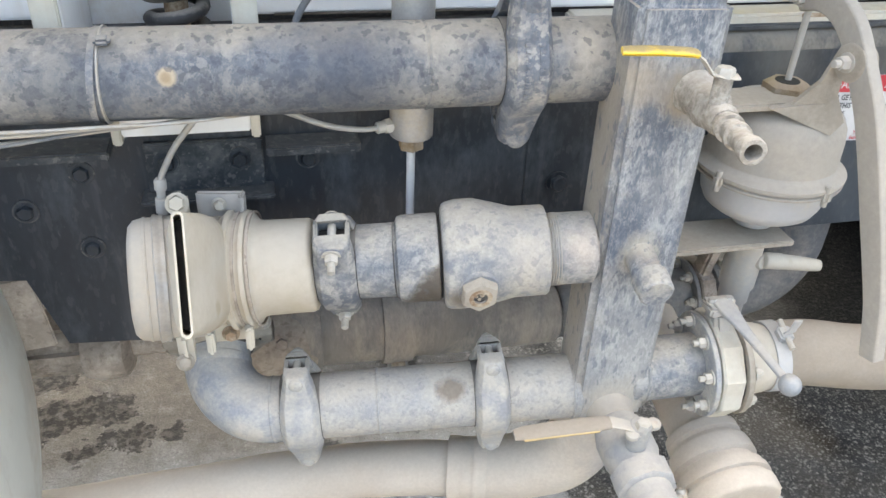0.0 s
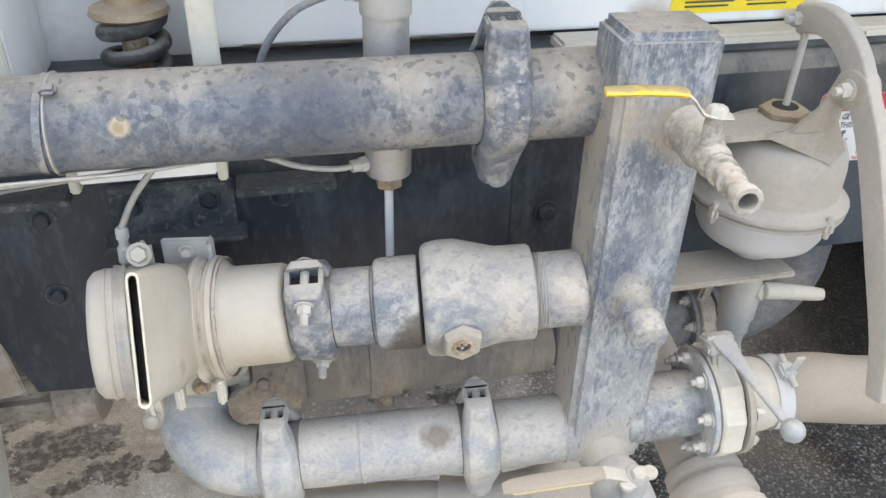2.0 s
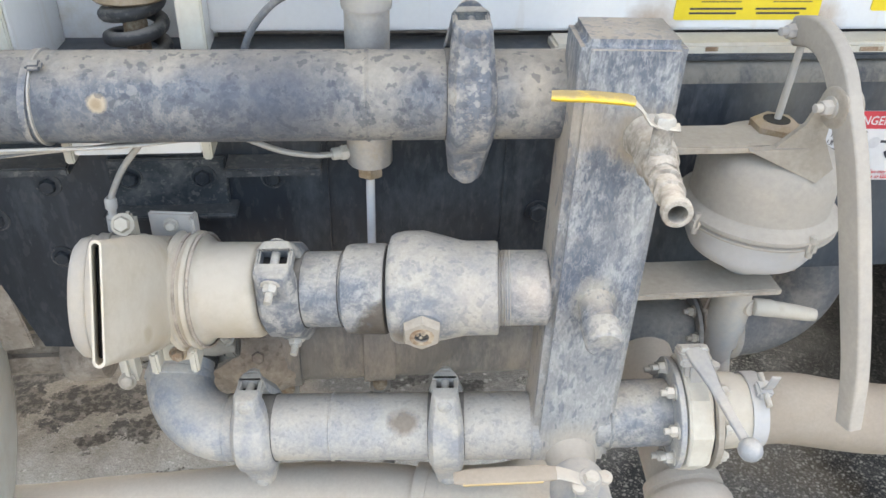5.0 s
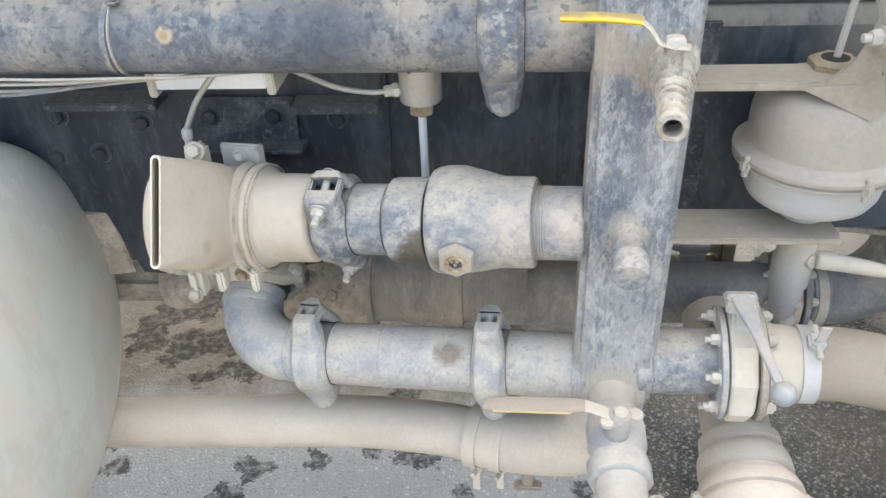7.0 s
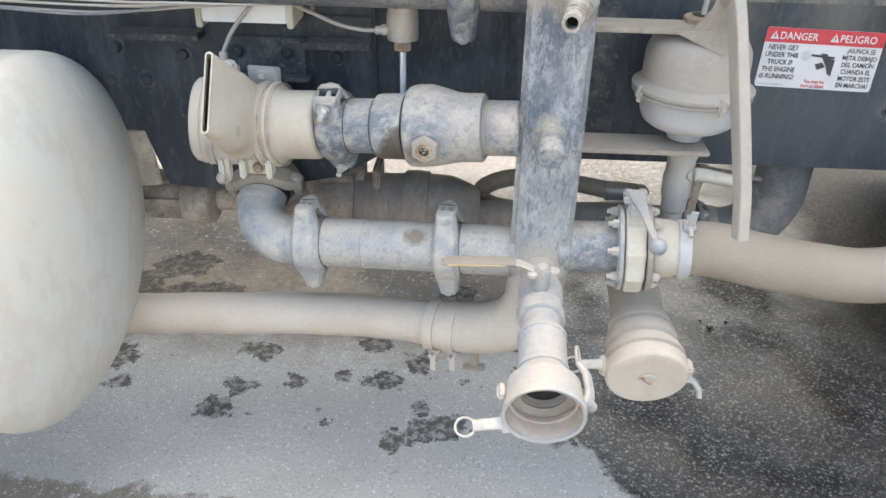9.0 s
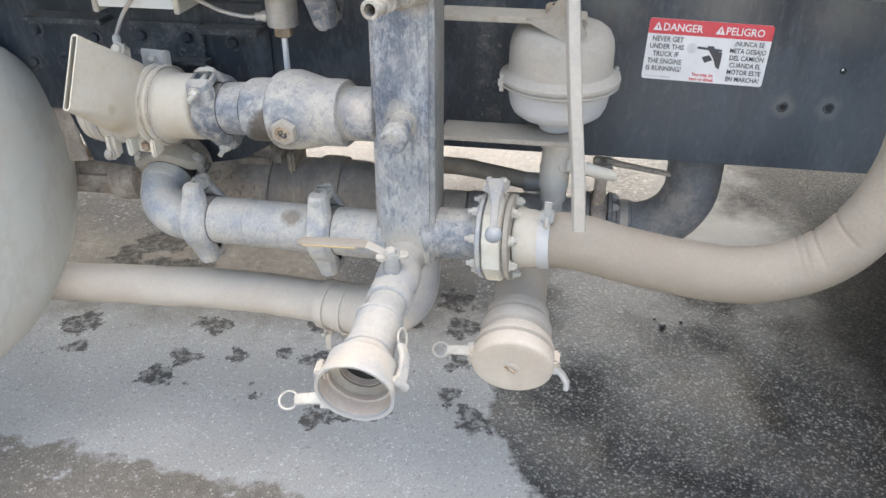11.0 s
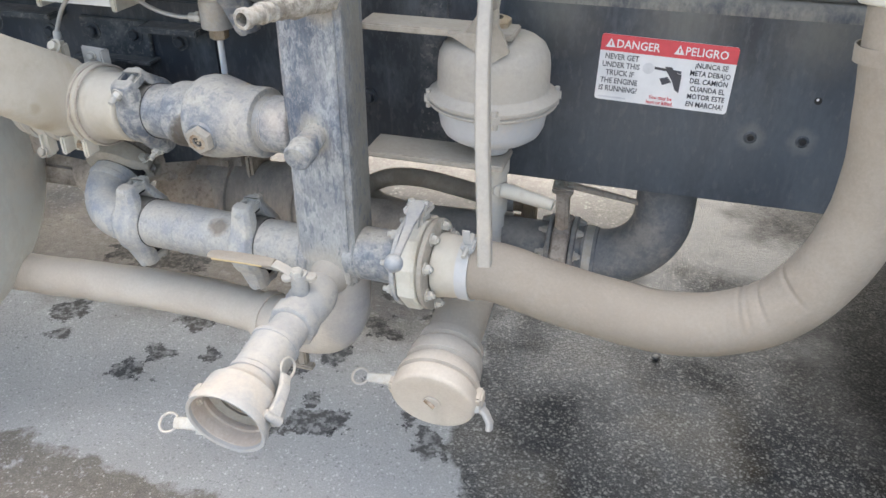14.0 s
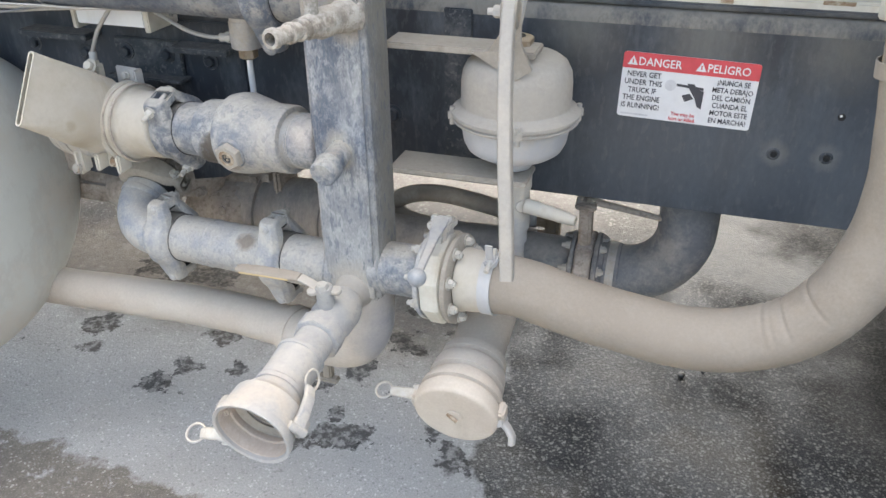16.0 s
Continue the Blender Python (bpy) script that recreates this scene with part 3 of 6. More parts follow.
def lathe(profile, origin, axis, seg=40, bm=None, closed=False, wobble=0.0):
    """Turns rows of (distance along axis, radius) about the axis."""
    bm = bm or bmesh.new()
    a, u, w = frame_of(axis)
    o = Vector(origin)
    rings = []
    for k, (s, r) in enumerate(profile):
        if r < 1e-5:
            rings.append([bm.verts.new(o + a * s)])
            continue
        ring = []
        for i in range(seg):
            t = 2 * math.pi * i / seg
            rr = r * (1 + wobble * noise.noise(Vector((s * 25, 3 * math.cos(t), 3 * math.sin(t)))))
            ring.append(bm.verts.new(o + a * s + (u * math.cos(t) + w * math.sin(t)) * rr))
        rings.append(ring)
    pairs = list(zip(rings, rings[1:])) + ([(rings[-1], rings[0])] if closed else [])
    for p, q in pairs:
        if len(p) == 1 and len(q) == 1:
            continue
        for i in range(seg):
            j = (i + 1) % seg
            if len(p) == 1:
                bm.faces.new((p[0], q[i], q[j]))
            elif len(q) == 1:
                bm.faces.new((p[i], q[0], p[j]))
            else:
                bm.faces.new((p[i], q[i], q[j], p[j]))
    return bm


def solid(profile, origin, axis, seg=40, bm=None, wobble=0.0):
    """A turned solid: the profile closed to the axis at both ends."""
    rows = [(profile[0][0], 0)] + list(profile) + [(profile[-1][0], 0)]
    return lathe(rows, origin, axis, seg, bm, wobble=wobble)


def rod(p, q, r, seg=20, bm=None, bev=0.12):
    d = Vector(q) - Vector(p)
    n = d.length
    e = min(r * bev, n * 0.3)
    return solid([(0, r - e), (e, r), (n - e, r), (n, r - e)], p, d, seg, bm)


def curve_points(pts, per=10):
    """A smooth line through pts."""
    p = [Vector(q) for q in pts]
    p = [2 * p[0] - p[1]] + p + [2 * p[-1] - p[-2]]
    out = []
    for k in range(1, len(p) - 2):
        a, b, c, d = p[k - 1:k + 3]
        for i in range(per):
            t = i / per
            out.append(0.5 * (2 * b + (c - a) * t + (2 * a - 5 * b + 4 * c - d) * t * t + (3 * b - a - 3 * c + d) * t ** 3))
    out.append(p[-2])
    return out


def tube(pts, r, seg=20, per=10, bm=None, smooth=True, caps=True, ripple=None):
    """A round hose or wire through pts. ripple(k, n, angle) gives a factor on its radius."""
    bm = bm or bmesh.new()
    line = curve_points(pts, per) if smooth else [Vector(q) for q in pts]
    n = len(line)
    u = None
    rings = []
    for k, c in enumerate(line):
        d = (line[min(k + 1, n - 1)] - line[max(k - 1, 0)]).normalized()
        if u is None:
            _, u, _ = frame_of(d)
        u = (u - d * u.dot(d)).normalized()
        w = d.cross(u)
        ring = []
        for i in range(seg):
            t = 2 * math.pi * i / seg
            f = ripple(k / (n - 1), t) if ripple else 1.0
            ring.append(bm.verts.new(c + (u * math.cos(t) + w * math.sin(t)) * r * f))
        rings.append(ring)
    for p, q in zip(rings, rings[1:]):
        for i in range(seg):
            j = (i + 1) % seg
            bm.faces.new((p[i], p[j], q[j], q[i]))
    if caps:
        bm.faces.new(rings[0][::-1])
        bm.faces.new(rings[-1])
    return bm


def box(size, m=None, bev=0.003, bm=None, seg=2):
    """A box about the origin of m, with rounded edges."""
    b = bmesh.new()
    bmesh.ops.create_cube(b, size=1)
    bmesh.ops.scale(b, vec=size, verts=b.verts)
    if bev:
        bmesh.ops.bevel(b, geom=b.edges[:], offset=min(bev, min(size) * 0.45), segments=seg, affect="EDGES")
    if m is not None:
        bmesh.ops.transform(b, matrix=m, verts=b.verts)
    if bm is None:
        return b
    join(bm, b)
    return bm


def join(bm, other):
    me = bpy.data.meshes.new("temp")
    other.to_mesh(me)
    other.free()
    bm.from_mesh(me)
    bpy.data.meshes.remove(me)
    return bm


def basis(origin, x, z):
    """A pose with its x and z axes along the given ways (z made square to x)."""
    x = Vector(x).normalized()
    z = Vector(z)
    z = (z - x * z.dot(x)).normalized()
    y = z.cross(x)
    m = Matrix((x, y, z)).transposed().to_4x4()
    m.translation = Vector(origin)
    return m


def strip(pts, width, thick, side, bev=0.0015, bm=None):
    """A flat bar bent along pts; side is the way across its width."""
    bm = bm or bmesh.new()
    side = Vector(side).normalized()
    rings = []
    p = [Vector(q) for q in pts]
    for k, c in enumerate(p):
        d = (p[min(k + 1, len(p) - 1)] - p[max(k - 1, 0)]).normalized()
        s = (side - d * side.dot(d)).normalized()
        nrm = d.cross(s)
        w = width[k] if isinstance(width, (list, tuple)) else width
        e = bev
        ring = [(-w / 2, -thick / 2 + e), (-w / 2 + e, -thick / 2), (w / 2 - e, -thick / 2), (w / 2, -thick / 2 + e),
                (w / 2, thick / 2 - e), (w / 2 - e, thick / 2), (-w / 2 + e, thick / 2), (-w / 2, thick / 2 - e)]
        rings.append([bm.verts.new(c + s * a + nrm * b) for a, b in ring])
    for a, b in zip(rings, rings[1:]):
        for i in range(8):
            j = (i + 1) % 8
            bm.faces.new((a[i], a[j], b[j], b[i]))
    bm.faces.new(rings[0][::-1])
    bm.faces.new(rings[-1])
    return bm


def hexagon(origin, axis, r, h, bm=None, dome=0.25):
    """A hexagonal head or nut that stands up from origin along axis."""
    return solid([(0, r), (h * (1 - dome), r), (h, r * 0.82)], origin, axis, 6, bm)


def bolt_bm(origin, axis, r, h, tail=0.0, bm=None):
    """Washer, hexagonal head and, behind it, a length of thread."""
    a = Vector(axis).normalized()
    o = Vector(origin)
    bm = solid([(0, r * 1.35), (r * 0.22, r * 1.35)], o, a, 20, bm)
    hexagon(o + a * r * 0.22, a, r, h, bm)
    if tail:
        rod(o + a * (h), o + a * (h + tail), r * 0.55, 12, bm)
    return bm


def arc(center, start, axis, degrees, steps=10):
    """Points on an arc that begins at start and turns about axis."""
    c, s = Vector(center), Vector(start) - Vector(center)
    return [c + Matrix.Rotation(radians(degrees * k / steps), 3, Vector(axis)) @ s for k in range(steps + 1)]


# ---------------------------------------------------------------- grooved couplings
def half_housing(origin, axis, ear, r_in, r_out, width, turn, ear_out, pad, gap):
    """One half of the ring, with a raised middle, that runs out into two narrower rounded ears."""
    bm = bmesh.new()
    a = Vector(axis).normalized()
    e = Vector(ear)
    f = a.cross(e) * turn
    o = Vector(origin)
    g = gap / 2
    face = g + (0.020 if f.y < -0.5 else 0.0105)
    # (along the ear, outwards, inner along, inner outwards, share of the width)
    tip = [(ear_out, face - 0.005, ear_out, g, pad * 0.82), (ear_out - 0.0012, face - 0.002, ear_out - 0.0012, g, pad * 0.91), (ear_out - 0.0045, face, ear_out - 0.0045, g, pad * 0.98), (ear_out - 0.011, face + 0.002, ear_out - 0.011, g, pad)]
    t0 = radians(46)
    # a straight slope from the ear to the ring
    for k in (1, 2, 3):
        w = k / 4
        p = (ear_out - 0.011) * (1 - w) + r_out * math.cos(t0) * w
        q = (face + 0.002) * (1 - w) + r_out * math.sin(t0) * w
        ip = (ear_out - 0.011) * (1 - w) + r_in * math.cos(t0) * w
        tip.append((p, q, ip, max(g, g * (1 - w) + r_in * math.sin(t0) * w * w), pad + (1 - pad) * w))
    steps = 18
    ring = []
    for k in range(steps + 1):
        t = t0 + (math.pi - 2 * t0) * k / steps
        c, sn = math.cos(t), math.sin(t)
        ring.append((r_out * c, r_out * sn, r_in * c, r_in * sn, 1.0))
    path = tip + ring + [(-p, q, -ip, iq, w) for p, q, ip, iq, w in reversed(tip)]
    rows = []
    for p, q, ip, iq, share in path:
        w = width * share
        outer, inner = e * p + f * q, e * ip + f * iq
        d = (outer - inner).normalized()
        prof = [(-0.5, 0.0, inner), (-0.5, -0.0090, outer), (-0.48, -0.0065, outer), (-0.36, 0.0014, outer), (-0.33, 0.0024, outer), (0.0, 0.0030, outer), (0.33, 0.0024, outer), (0.36, 0.0014, outer), (0.48, -0.0065, outer), (0.5, -0.0090, outer), (0.5, 0.0, inner)]
        rows.append([bm.verts.new(o + a * (w * k) + base + d * h) for k, h, base in prof])
    for p, q in zip(rows, rows[1:]):
        for i in range(len(p)):
            j = (i + 1) % len(p)
            bm.faces.new((p[i], p[j], q[j], q[i]))
    bm.faces.new(rows[0][::-1])
    bm.faces.new(rows[-1])
    return bm


def coupling(label, origin, axis, ear, r_pipe, width=0.052, mat=None, ear_out=0.074, group="grooved pipe couplings", r_out=None, bolt_r=0.0085, pad=0.66, tail=0.0, bolt_mat=None):
    """Two half housings with ears above and below, and two bolts across the gaps between the ears."""
    th = thing("pipe_coupling", label, "pipe coupling", group)
    mat = mat or CAST
    o = Vector(origin)
    a = Vector(axis).normalized()
    e = Vector(ear)
    e = (e - a * e.dot(a)).normalized()
    f = a.cross(e)
    r_out = r_out or r_pipe + 0.0125
    gap = 0.021
    bolt_mat = bolt_mat or ZINC
    for turn in (1, -1):
        part("half_housing", half_housing(o, a, e, r_pipe + 0.0008, r_out, width, turn, ear_out, pad, gap), mat, th)
    part("gasket_lip", lathe([(-width * 0.511, r_pipe - 0.001), (-width * 0.511, r_pipe + 0.0016), (width * 0.511, r_pipe + 0.0016), (width * 0.511, r_pipe - 0.001)], o, a, 40), BLACK, th, "dark rubber gasket edge")
    for sgn in (1, -1):
        q = o + e * sgn * (ear_out - 0.0105)
        for k in (1, -1):
            part("ear_cheek", box((0.0052, gap + 0.006, 0.015), basis(q + a * k * (width * pad / 2 - 0.0034), a, e), 0.002), mat, th)
        # near-black block gives the gap round the bolt its shade by colour
        part("pocket_shade", box((width * pad * 0.8, gap, 0.004), basis(q - e * sgn * 0.0095, a, e), 0.001), DARK, th, "dark block painted as shade round the bolt")
        part("bolt_shank", rod(q - f * 0.016, q + f * 0.016, 0.0052, 14), bolt_mat, th)
        front, rear = gap / 2 + 0.0226, gap / 2 + 0.0128
        out_f, back_f = (front, rear) if f.y < -0.5 else (rear, front)
        if abs(f.y) < 0.5:
            out_f = back_f = rear
        part("bolt", solid([(0, bolt_r * 1.15), (0.0020, bolt_r * 1.12), (0.0036, bolt_r * 0.9), (0.0046, bolt_r * 0.5)], q + f * out_f, f, 24), mat, th, "domed bolt head")
        part("nut", bolt_bm(q - f * back_f, -f, bolt_r, 0.009, tail), bolt_mat, th)
    return th


# ---------------------------------------------------------------- ground and sky
def ground():
    bm = bmesh.new()
    bmesh.ops.create_grid(bm, x_segments=40, y_segments=40, size=120)
    ob = finish("ground", bm, ASPHALT, None, "", False)
    return tagged(ob, "grey worn asphalt with damp spots and a broad wet patch", "ground", kind="structure")


ground()


# ---------------------------------------------------------------- the truck: rail, sill, tank
def truck_rail():
    th = thing("frame_rail", "dark blue-black steel truck chassis rail with dust and scuffs", "chassis rail")
    m = box((9.0, 0.009, 0.310), pose(0.6, 0.3045, 0.860), 0.002)
    part("rolled_edge", rod((-3.9, 0.329, 1.011), (5.1, 0.329, 1.011), 0.0290, 40), RAIL_EDGE, th, "rounded upper edge caked with dust")
    part("web", m, NAVY, th)
    part("flange", box((9.0, 0.085, 0.010), pose(0.6, 0.352, 0.710), 0.003), NAVY, th, "lower flange")
    part("flange", box((9.0, 0.085, 0.010), pose(0.6, 0.352, 1.045), 0.003), NAVY, th, "upper flange")
    # bolt holes and bolt heads in the web
    for x, z in ((0.627, 0.824), (0.705, 0.826)):
        part("hole_rim", lathe([(0, 0.0105), (0.001, 0.0100), (0.002, 0.0072), (0.0004, 0.0055), (0.0004, 0.0)], (x, 0.2999, z), (0, -1, 0), 20), NAVY_DUSTY, th, "worn rim of a bolt hole")
        # flat dark disc, the hole's shade as colour
        part("bolt_hole", solid([(0, 0.0052), (0.0012, 0.0052)], (x + 0.001, 0.2999, z - 0.001), (0, -1, 0), 16), DARK, th)
    # no real opening: white disc for light coming through, dark disc for shade
    part("hole", solid([(0, 0.0020), (0.0012, 0.0020)], (0.7120, 0.2999, 0.8965), (0, -1, 0), 16), WHITE, th, "white disc painted as light through a small hole")
    part("hole_shade", solid([(0, 0.0058), (0.0006, 0.0058)], (0.713, 0.2999, 0.8945), (0, -1, 0), 16), DARK, th)
    for x, z in ((-0.025, 0.824), (0.93, 0.84), (0.98, 0.77)):
        part("bolt", bolt_bm((x, 0.3, z), (0, -1, 0), 0.013, 0.009), NAVY, th)
    part("seam", box((0.006, 0.004, 0.31), pose(-0.075, 0.2985, 0.872), 0.001), NAVY, th)
    part("seam", box((0.05, 0.006, 0.30), pose(0.10, 0.2975, 0.872), 0.002), NAVY_DUSTY, th, "dirty splice strip")
    return th


def gusset_plate():
    """The bolted plate on the rail behind the spray head, with the short angle above it."""
    th = thing("gusset_plate", "dark bolted steel gusset plate on the chassis rail", "steel plate")
    bm = bmesh.new()
    outline = [(-1.9, 1.03), (-0.318, 1.03), (-0.318, 0.70), (-0.40, 0.652), (-0.60, 0.612), (-0.742, 0.622), (-0.775, 0.735), (-0.86, 0.742), (-1.9, 0.75)]
    front = [bm.verts.new((x, 0.2905, z)) for x, z in outline]
    back = [bm.verts.new((x, 0.2995, z)) for x, z in outline]
    bm.faces.new(front)
    bm.faces.new(back[::-1])
    for i in range(len(outline)):
        j = (i + 1) % len(outline)
        bm.faces.new((front[i], back[i], back[j], front[j]))
    part("plate", bm, NAVY, th)
    part("cover_plate", box((0.148, 0.010, 0.072), pose(-0.522, 0.2855, 0.893), 0.002), NAVY_DUSTY, th, "bolted cover plate, scuffed and dusty")
    part("plate_lip", box((0.168, 0.040, 0.007), pose(-0.521, 0.272, 0.858), 0.002), NAVY_DUSTY, th)
    part("shelf", box((0.120, 0.05, 0.012), pose(-0.384, 0.268, 0.925), 0.002), NAVY_DUSTY, th, "narrow ledge")
    part("shelf_back", box((0.120, 0.008, 0.040), pose(-0.384, 0.2865, 0.950), 0.002), NAVY, th)
    part("shelf", box((0.16, 0.05, 0.012), pose(-0.71, 0.268, 0.932), 0.002), NAVY_DUSTY, th, "narrow ledge")
    for x, z, y in ((-0.478, 0.903, 0.2805), (-0.570, 0.903, 0.2805), (-0.390, 0.894, 0.2905), (-0.676, 0.890, 0.2905), (-0.682, 0.779, 0.2905), (-0.752, 0.84, 0.2905), (-0.82, 0.835, 0.2905), (-0.80, 0.90, 0.2905)):
        bolt = part("bolt", bolt_bm((x, y, z), (0, -1, 0), 0.0105, 0.007), NAVY, th)
        part("washer", solid([(0, 0.0165), (0.0016, 0.0165), (0.0022, 0.0150)], (x, y, z), (0, -1, 0), 24), NAVY_DUSTY, bolt, "scuffed washer")
    return th


def sill():
    """The white sill of the tank's subframe above the rail."""
    th = thing("tank_sill", "white painted steel sill of the tank subframe, rust at its lower edge", "sill")
    part("panel", box((4.0, 0.012, 0.32), pose(-0.46 + 2.0, 0.366, 1.225), 0.004), WHITE, th)
    part("panel", box((3.0, 0.012, 0.32), pose(-0.652 - 1.5, 0.366, 1.225), 0.004), WHITE, th)
    part("recess_panel", box((0.20, 0.01, 0.36), pose(-0.556, 0.395, 1.205), 0.003), WHITE, th, "white back of the spring bay")
    part("edge_strip", box((4.0, 0.05, 0.022), pose(-0.02 + 2.0, 0.338, 1.052), 0.004), CREAM, th, "cream lower lip with rust marks")
    rng = random.Random(4)
    for k in range(9):
        x = 0.10 + 0.11 * k + rng.uniform(-0.03, 0.03)
        part("rust_mark", box((rng.uniform(0.015, 0.05), 0.002, 0.006), pose(x, 0.3125, 1.056 + rng.uniform(-0.004, 0.006)), 0.0005), RUST, th)
    part("rust_line", box((0.36, 0.004, 0.003), pose(-0.24, 0.359, 1.066), 0.001), STAIN, th)
    return th


def tank():
    """An unseen tank, added over the subframe to keep the sun off the pipes."""
    th = thing("shading_tank", "unseen white tank added over the subframe to shade the pipes", "tank")
    bm = bmesh.new()
    rows = []
    for x in (-4.6, 3.8):
        ring = []
        for k in range(48):
            t = 2 * math.pi * k / 48
            c, s = math.cos(t), math.sin(t)
            ring.append(bm.verts.new((x, 1.05 + 1.1 * math.copysign(abs(c) ** 0.6, c), 2.19 + 0.78 * math.copysign(abs(s) ** 0.6, s))))
        rows.append(ring)
    for i in range(48):
        j = (i + 1) % 48
        bm.faces.new((rows[0][i], rows[0][j], rows[1][j], rows[1][i]))
    bm.faces.new(rows[0][::-1])
    bm.faces.new(rows[1])
    part("shell", bm, WHITE, th)
    return th


def far_rail():
    th = thing("frame_rail", "dark steel chassis rail on the far side", "chassis rail")
    part("web", box((9.0, 0.009, 0.335), pose(0.6, 1.15, 0.8925), 0.002), NAVY, th)
    part("cross_member", box((0.10, 0.86, 0.16), pose(1.75, 0.728, 0.90), 0.006), NAVY, th)
    part("cross_member", box((0.10, 0.86, 0.16), pose(-1.9, 0.728, 0.90), 0.006), NAVY, th)
    return th


def far_sill():
    # out of view; added to close the gap where sky light came through
    th = thing("tank_sill", "unseen white far sill, added to block sky light under the tank", "sill")
    part("panel", box((7.0, 0.012, 0.32), pose(-0.30, 1.084, 1.225), 0.004), WHITE, th)
    part("edge_strip", box((7.0, 0.05, 0.022), pose(-0.30, 1.112, 1.052), 0.004), CREAM, th)
    return th


def rear_wheel(y, out):
    """One tyre on its rim; out is the way its dished side faces."""
    th = thing("truck_wheel", "black rubber truck tyre on a steel rim, dusty", "wheel", "rear wheels")
    o = (1.79, y, 0.52)
    R, w = 0.52, 0.135
    prof = [(-w * 0.80, 0.29), (-w * 0.98, 0.34), (-w, 0.42), (-w * 0.94, 0.485), (-w * 0.86, 0.505)]
    for k in range(4):
        a = -w * 0.84 + k * w * 0.42
        prof += [(a + 0.006, R), (a + w * 0.42 - 0.012, R), (a + w * 0.42 - 0.009, R - 0.012), (a + w * 0.42 + 0.003, R - 0.012)]
    prof += [(w * 0.86, 0.505), (w * 0.94, 0.485), (w, 0.42), (w * 0.98, 0.34), (w * 0.80, 0.29)]
    tyre = part("tyre", lathe(prof, o, (0, out, 0), 72), BLACK, th)
    rim = part("rim", lathe([(w * 0.85, 0.30), (w * 0.92, 0.295), (w * 0.80, 0.27), (w * 0.2, 0.255), (w * 0.1, 0.10), (w * 0.35, 0.085), (w * 0.4, 0.0)], o, (0, out, 0), 48), STEEL, th, "dished steel rim")
    part("rim_back", lathe([(-w * 0.85, 0.30), (-w * 0.7, 0.265), (-w * 0.1, 0.255), (w * 0.05, 0.1), (w * 0.05, 0.0)], o, (0, out, 0), 48), STEEL, th)
    for k in range(8):
        q = 2 * math.pi * k / 8
        c = Vector(o) + Vector((0.14 * math.cos(q), out * w * 0.12, 0.14 * math.sin(q)))
        part("wheel_nut", hexagon(c, (0, out, 0), 0.018, 0.022), STEEL, rim)
    return th


def rear_axle():
    th = thing("rear_axle", "dark steel rear axle between the wheels", "axle")
    part("beam", rod((1.79, -0.35, 0.52), (1.79, 1.80, 0.52), 0.065, 28), NAVY, th)
    part("housing", solid([(-0.20, 0.07), (-0.14, 0.15), (0, 0.19), (0.14, 0.15), (0.20, 0.07)], (1.79, 0.725, 0.52), (0, 1, 0), 36), NAVY, th)
    for y in (0.345, 1.105):
        part("leaf_spring", strip([(1.15, y, 0.66), (1.45, y, 0.61), (1.79, y, 0.60), (2.13, y, 0.61), (2.43, y, 0.66)], 0.08, 0.06, (0, 1, 0), 0.004), NAVY, th)
        for x in (1.15, 2.43):
            part("hanger", box((0.06, 0.07, 0.12), pose(x, y, 0.68), 0.006), NAVY, th)
    return th


for wheel_y, faces in ((-0.335, -1), (0.025, 1), (1.425, -1), (1.785, 1)):
    rear_wheel(wheel_y, faces)
rear_axle()
far_sill()
truck_rail()
gusset_plate()
sill()
tank()
far_rail()


def weld(origin, axis, r, bm=None, bead=0.0026):
    """A lumpy weld bead round a pipe."""
    bm = bm or bmesh.new()
    a, u, w = frame_of(axis)
    rings = []
    for k in range(60):
        t = 2 * math.pi * k / 60
        out = u * math.cos(t) + w * math.sin(t)
        c = Vector(origin) + out * r
        b = bead * (1 + 0.12 * math.sin(k * 2.6))
        rings.append([bm.verts.new(c + out * b * math.cos(q) + a * b * math.sin(q)) for q in [2 * math.pi * i / 6 for i in range(6)]])
    for p, q in zip(rings, rings[1:] + rings[:1]):
        for i in range(6):
            j = (i + 1) % 6
            bm.faces.new((p[i], p[j], q[j], q[i]))
    return bm


def fuel_tank():
    th = thing("side_tank", "off-white oval tank with a dished end and a film of dust", "tank")
    R, d, z0 = 0.3344, 0.0918, 0.6257
    squash = Matrix.Translation((0, 0, z0)) @ Matrix.Diagonal((1, 1, 0.9644, 1)) @ Matrix.Translation((0, 0, -z0))
    o = (-0.8623, 0.0369, z0)
    head = [(-0.014, R - 0.0006)]
    for k in range(25):
        q = math.pi / 2 * k / 24
        head.append((d * math.sin(q), R * math.cos(q) if k < 24 else 0))
    bm = lathe(head, o, (1, 0, 0), 88)
    bmesh.ops.transform(bm, matrix=squash, verts=bm.verts)
    part("end_head", bm, TANK_SHELL, th, "dished tank end")
    bm = lathe([(-1.5, 0), (-1.5, R)] + [(-1.2 + 1.19 * k / 6, R) for k in range(7)], o, (1, 0, 0), 88)
    bmesh.ops.transform(bm, matrix=squash, verts=bm.verts)
    part("shell", bm, TANK_SHELL, th)
    bm = weld((-0.8675, 0.0369, z0), (1, 0, 0), R - 0.0012, None, 0.0022)
    bmesh.ops.transform(bm, matrix=squash, verts=bm.verts)
    part("weld_seam", bm, TANK_SHELL, th, "weld seam of the tank end")
    return th


fuel_tank()

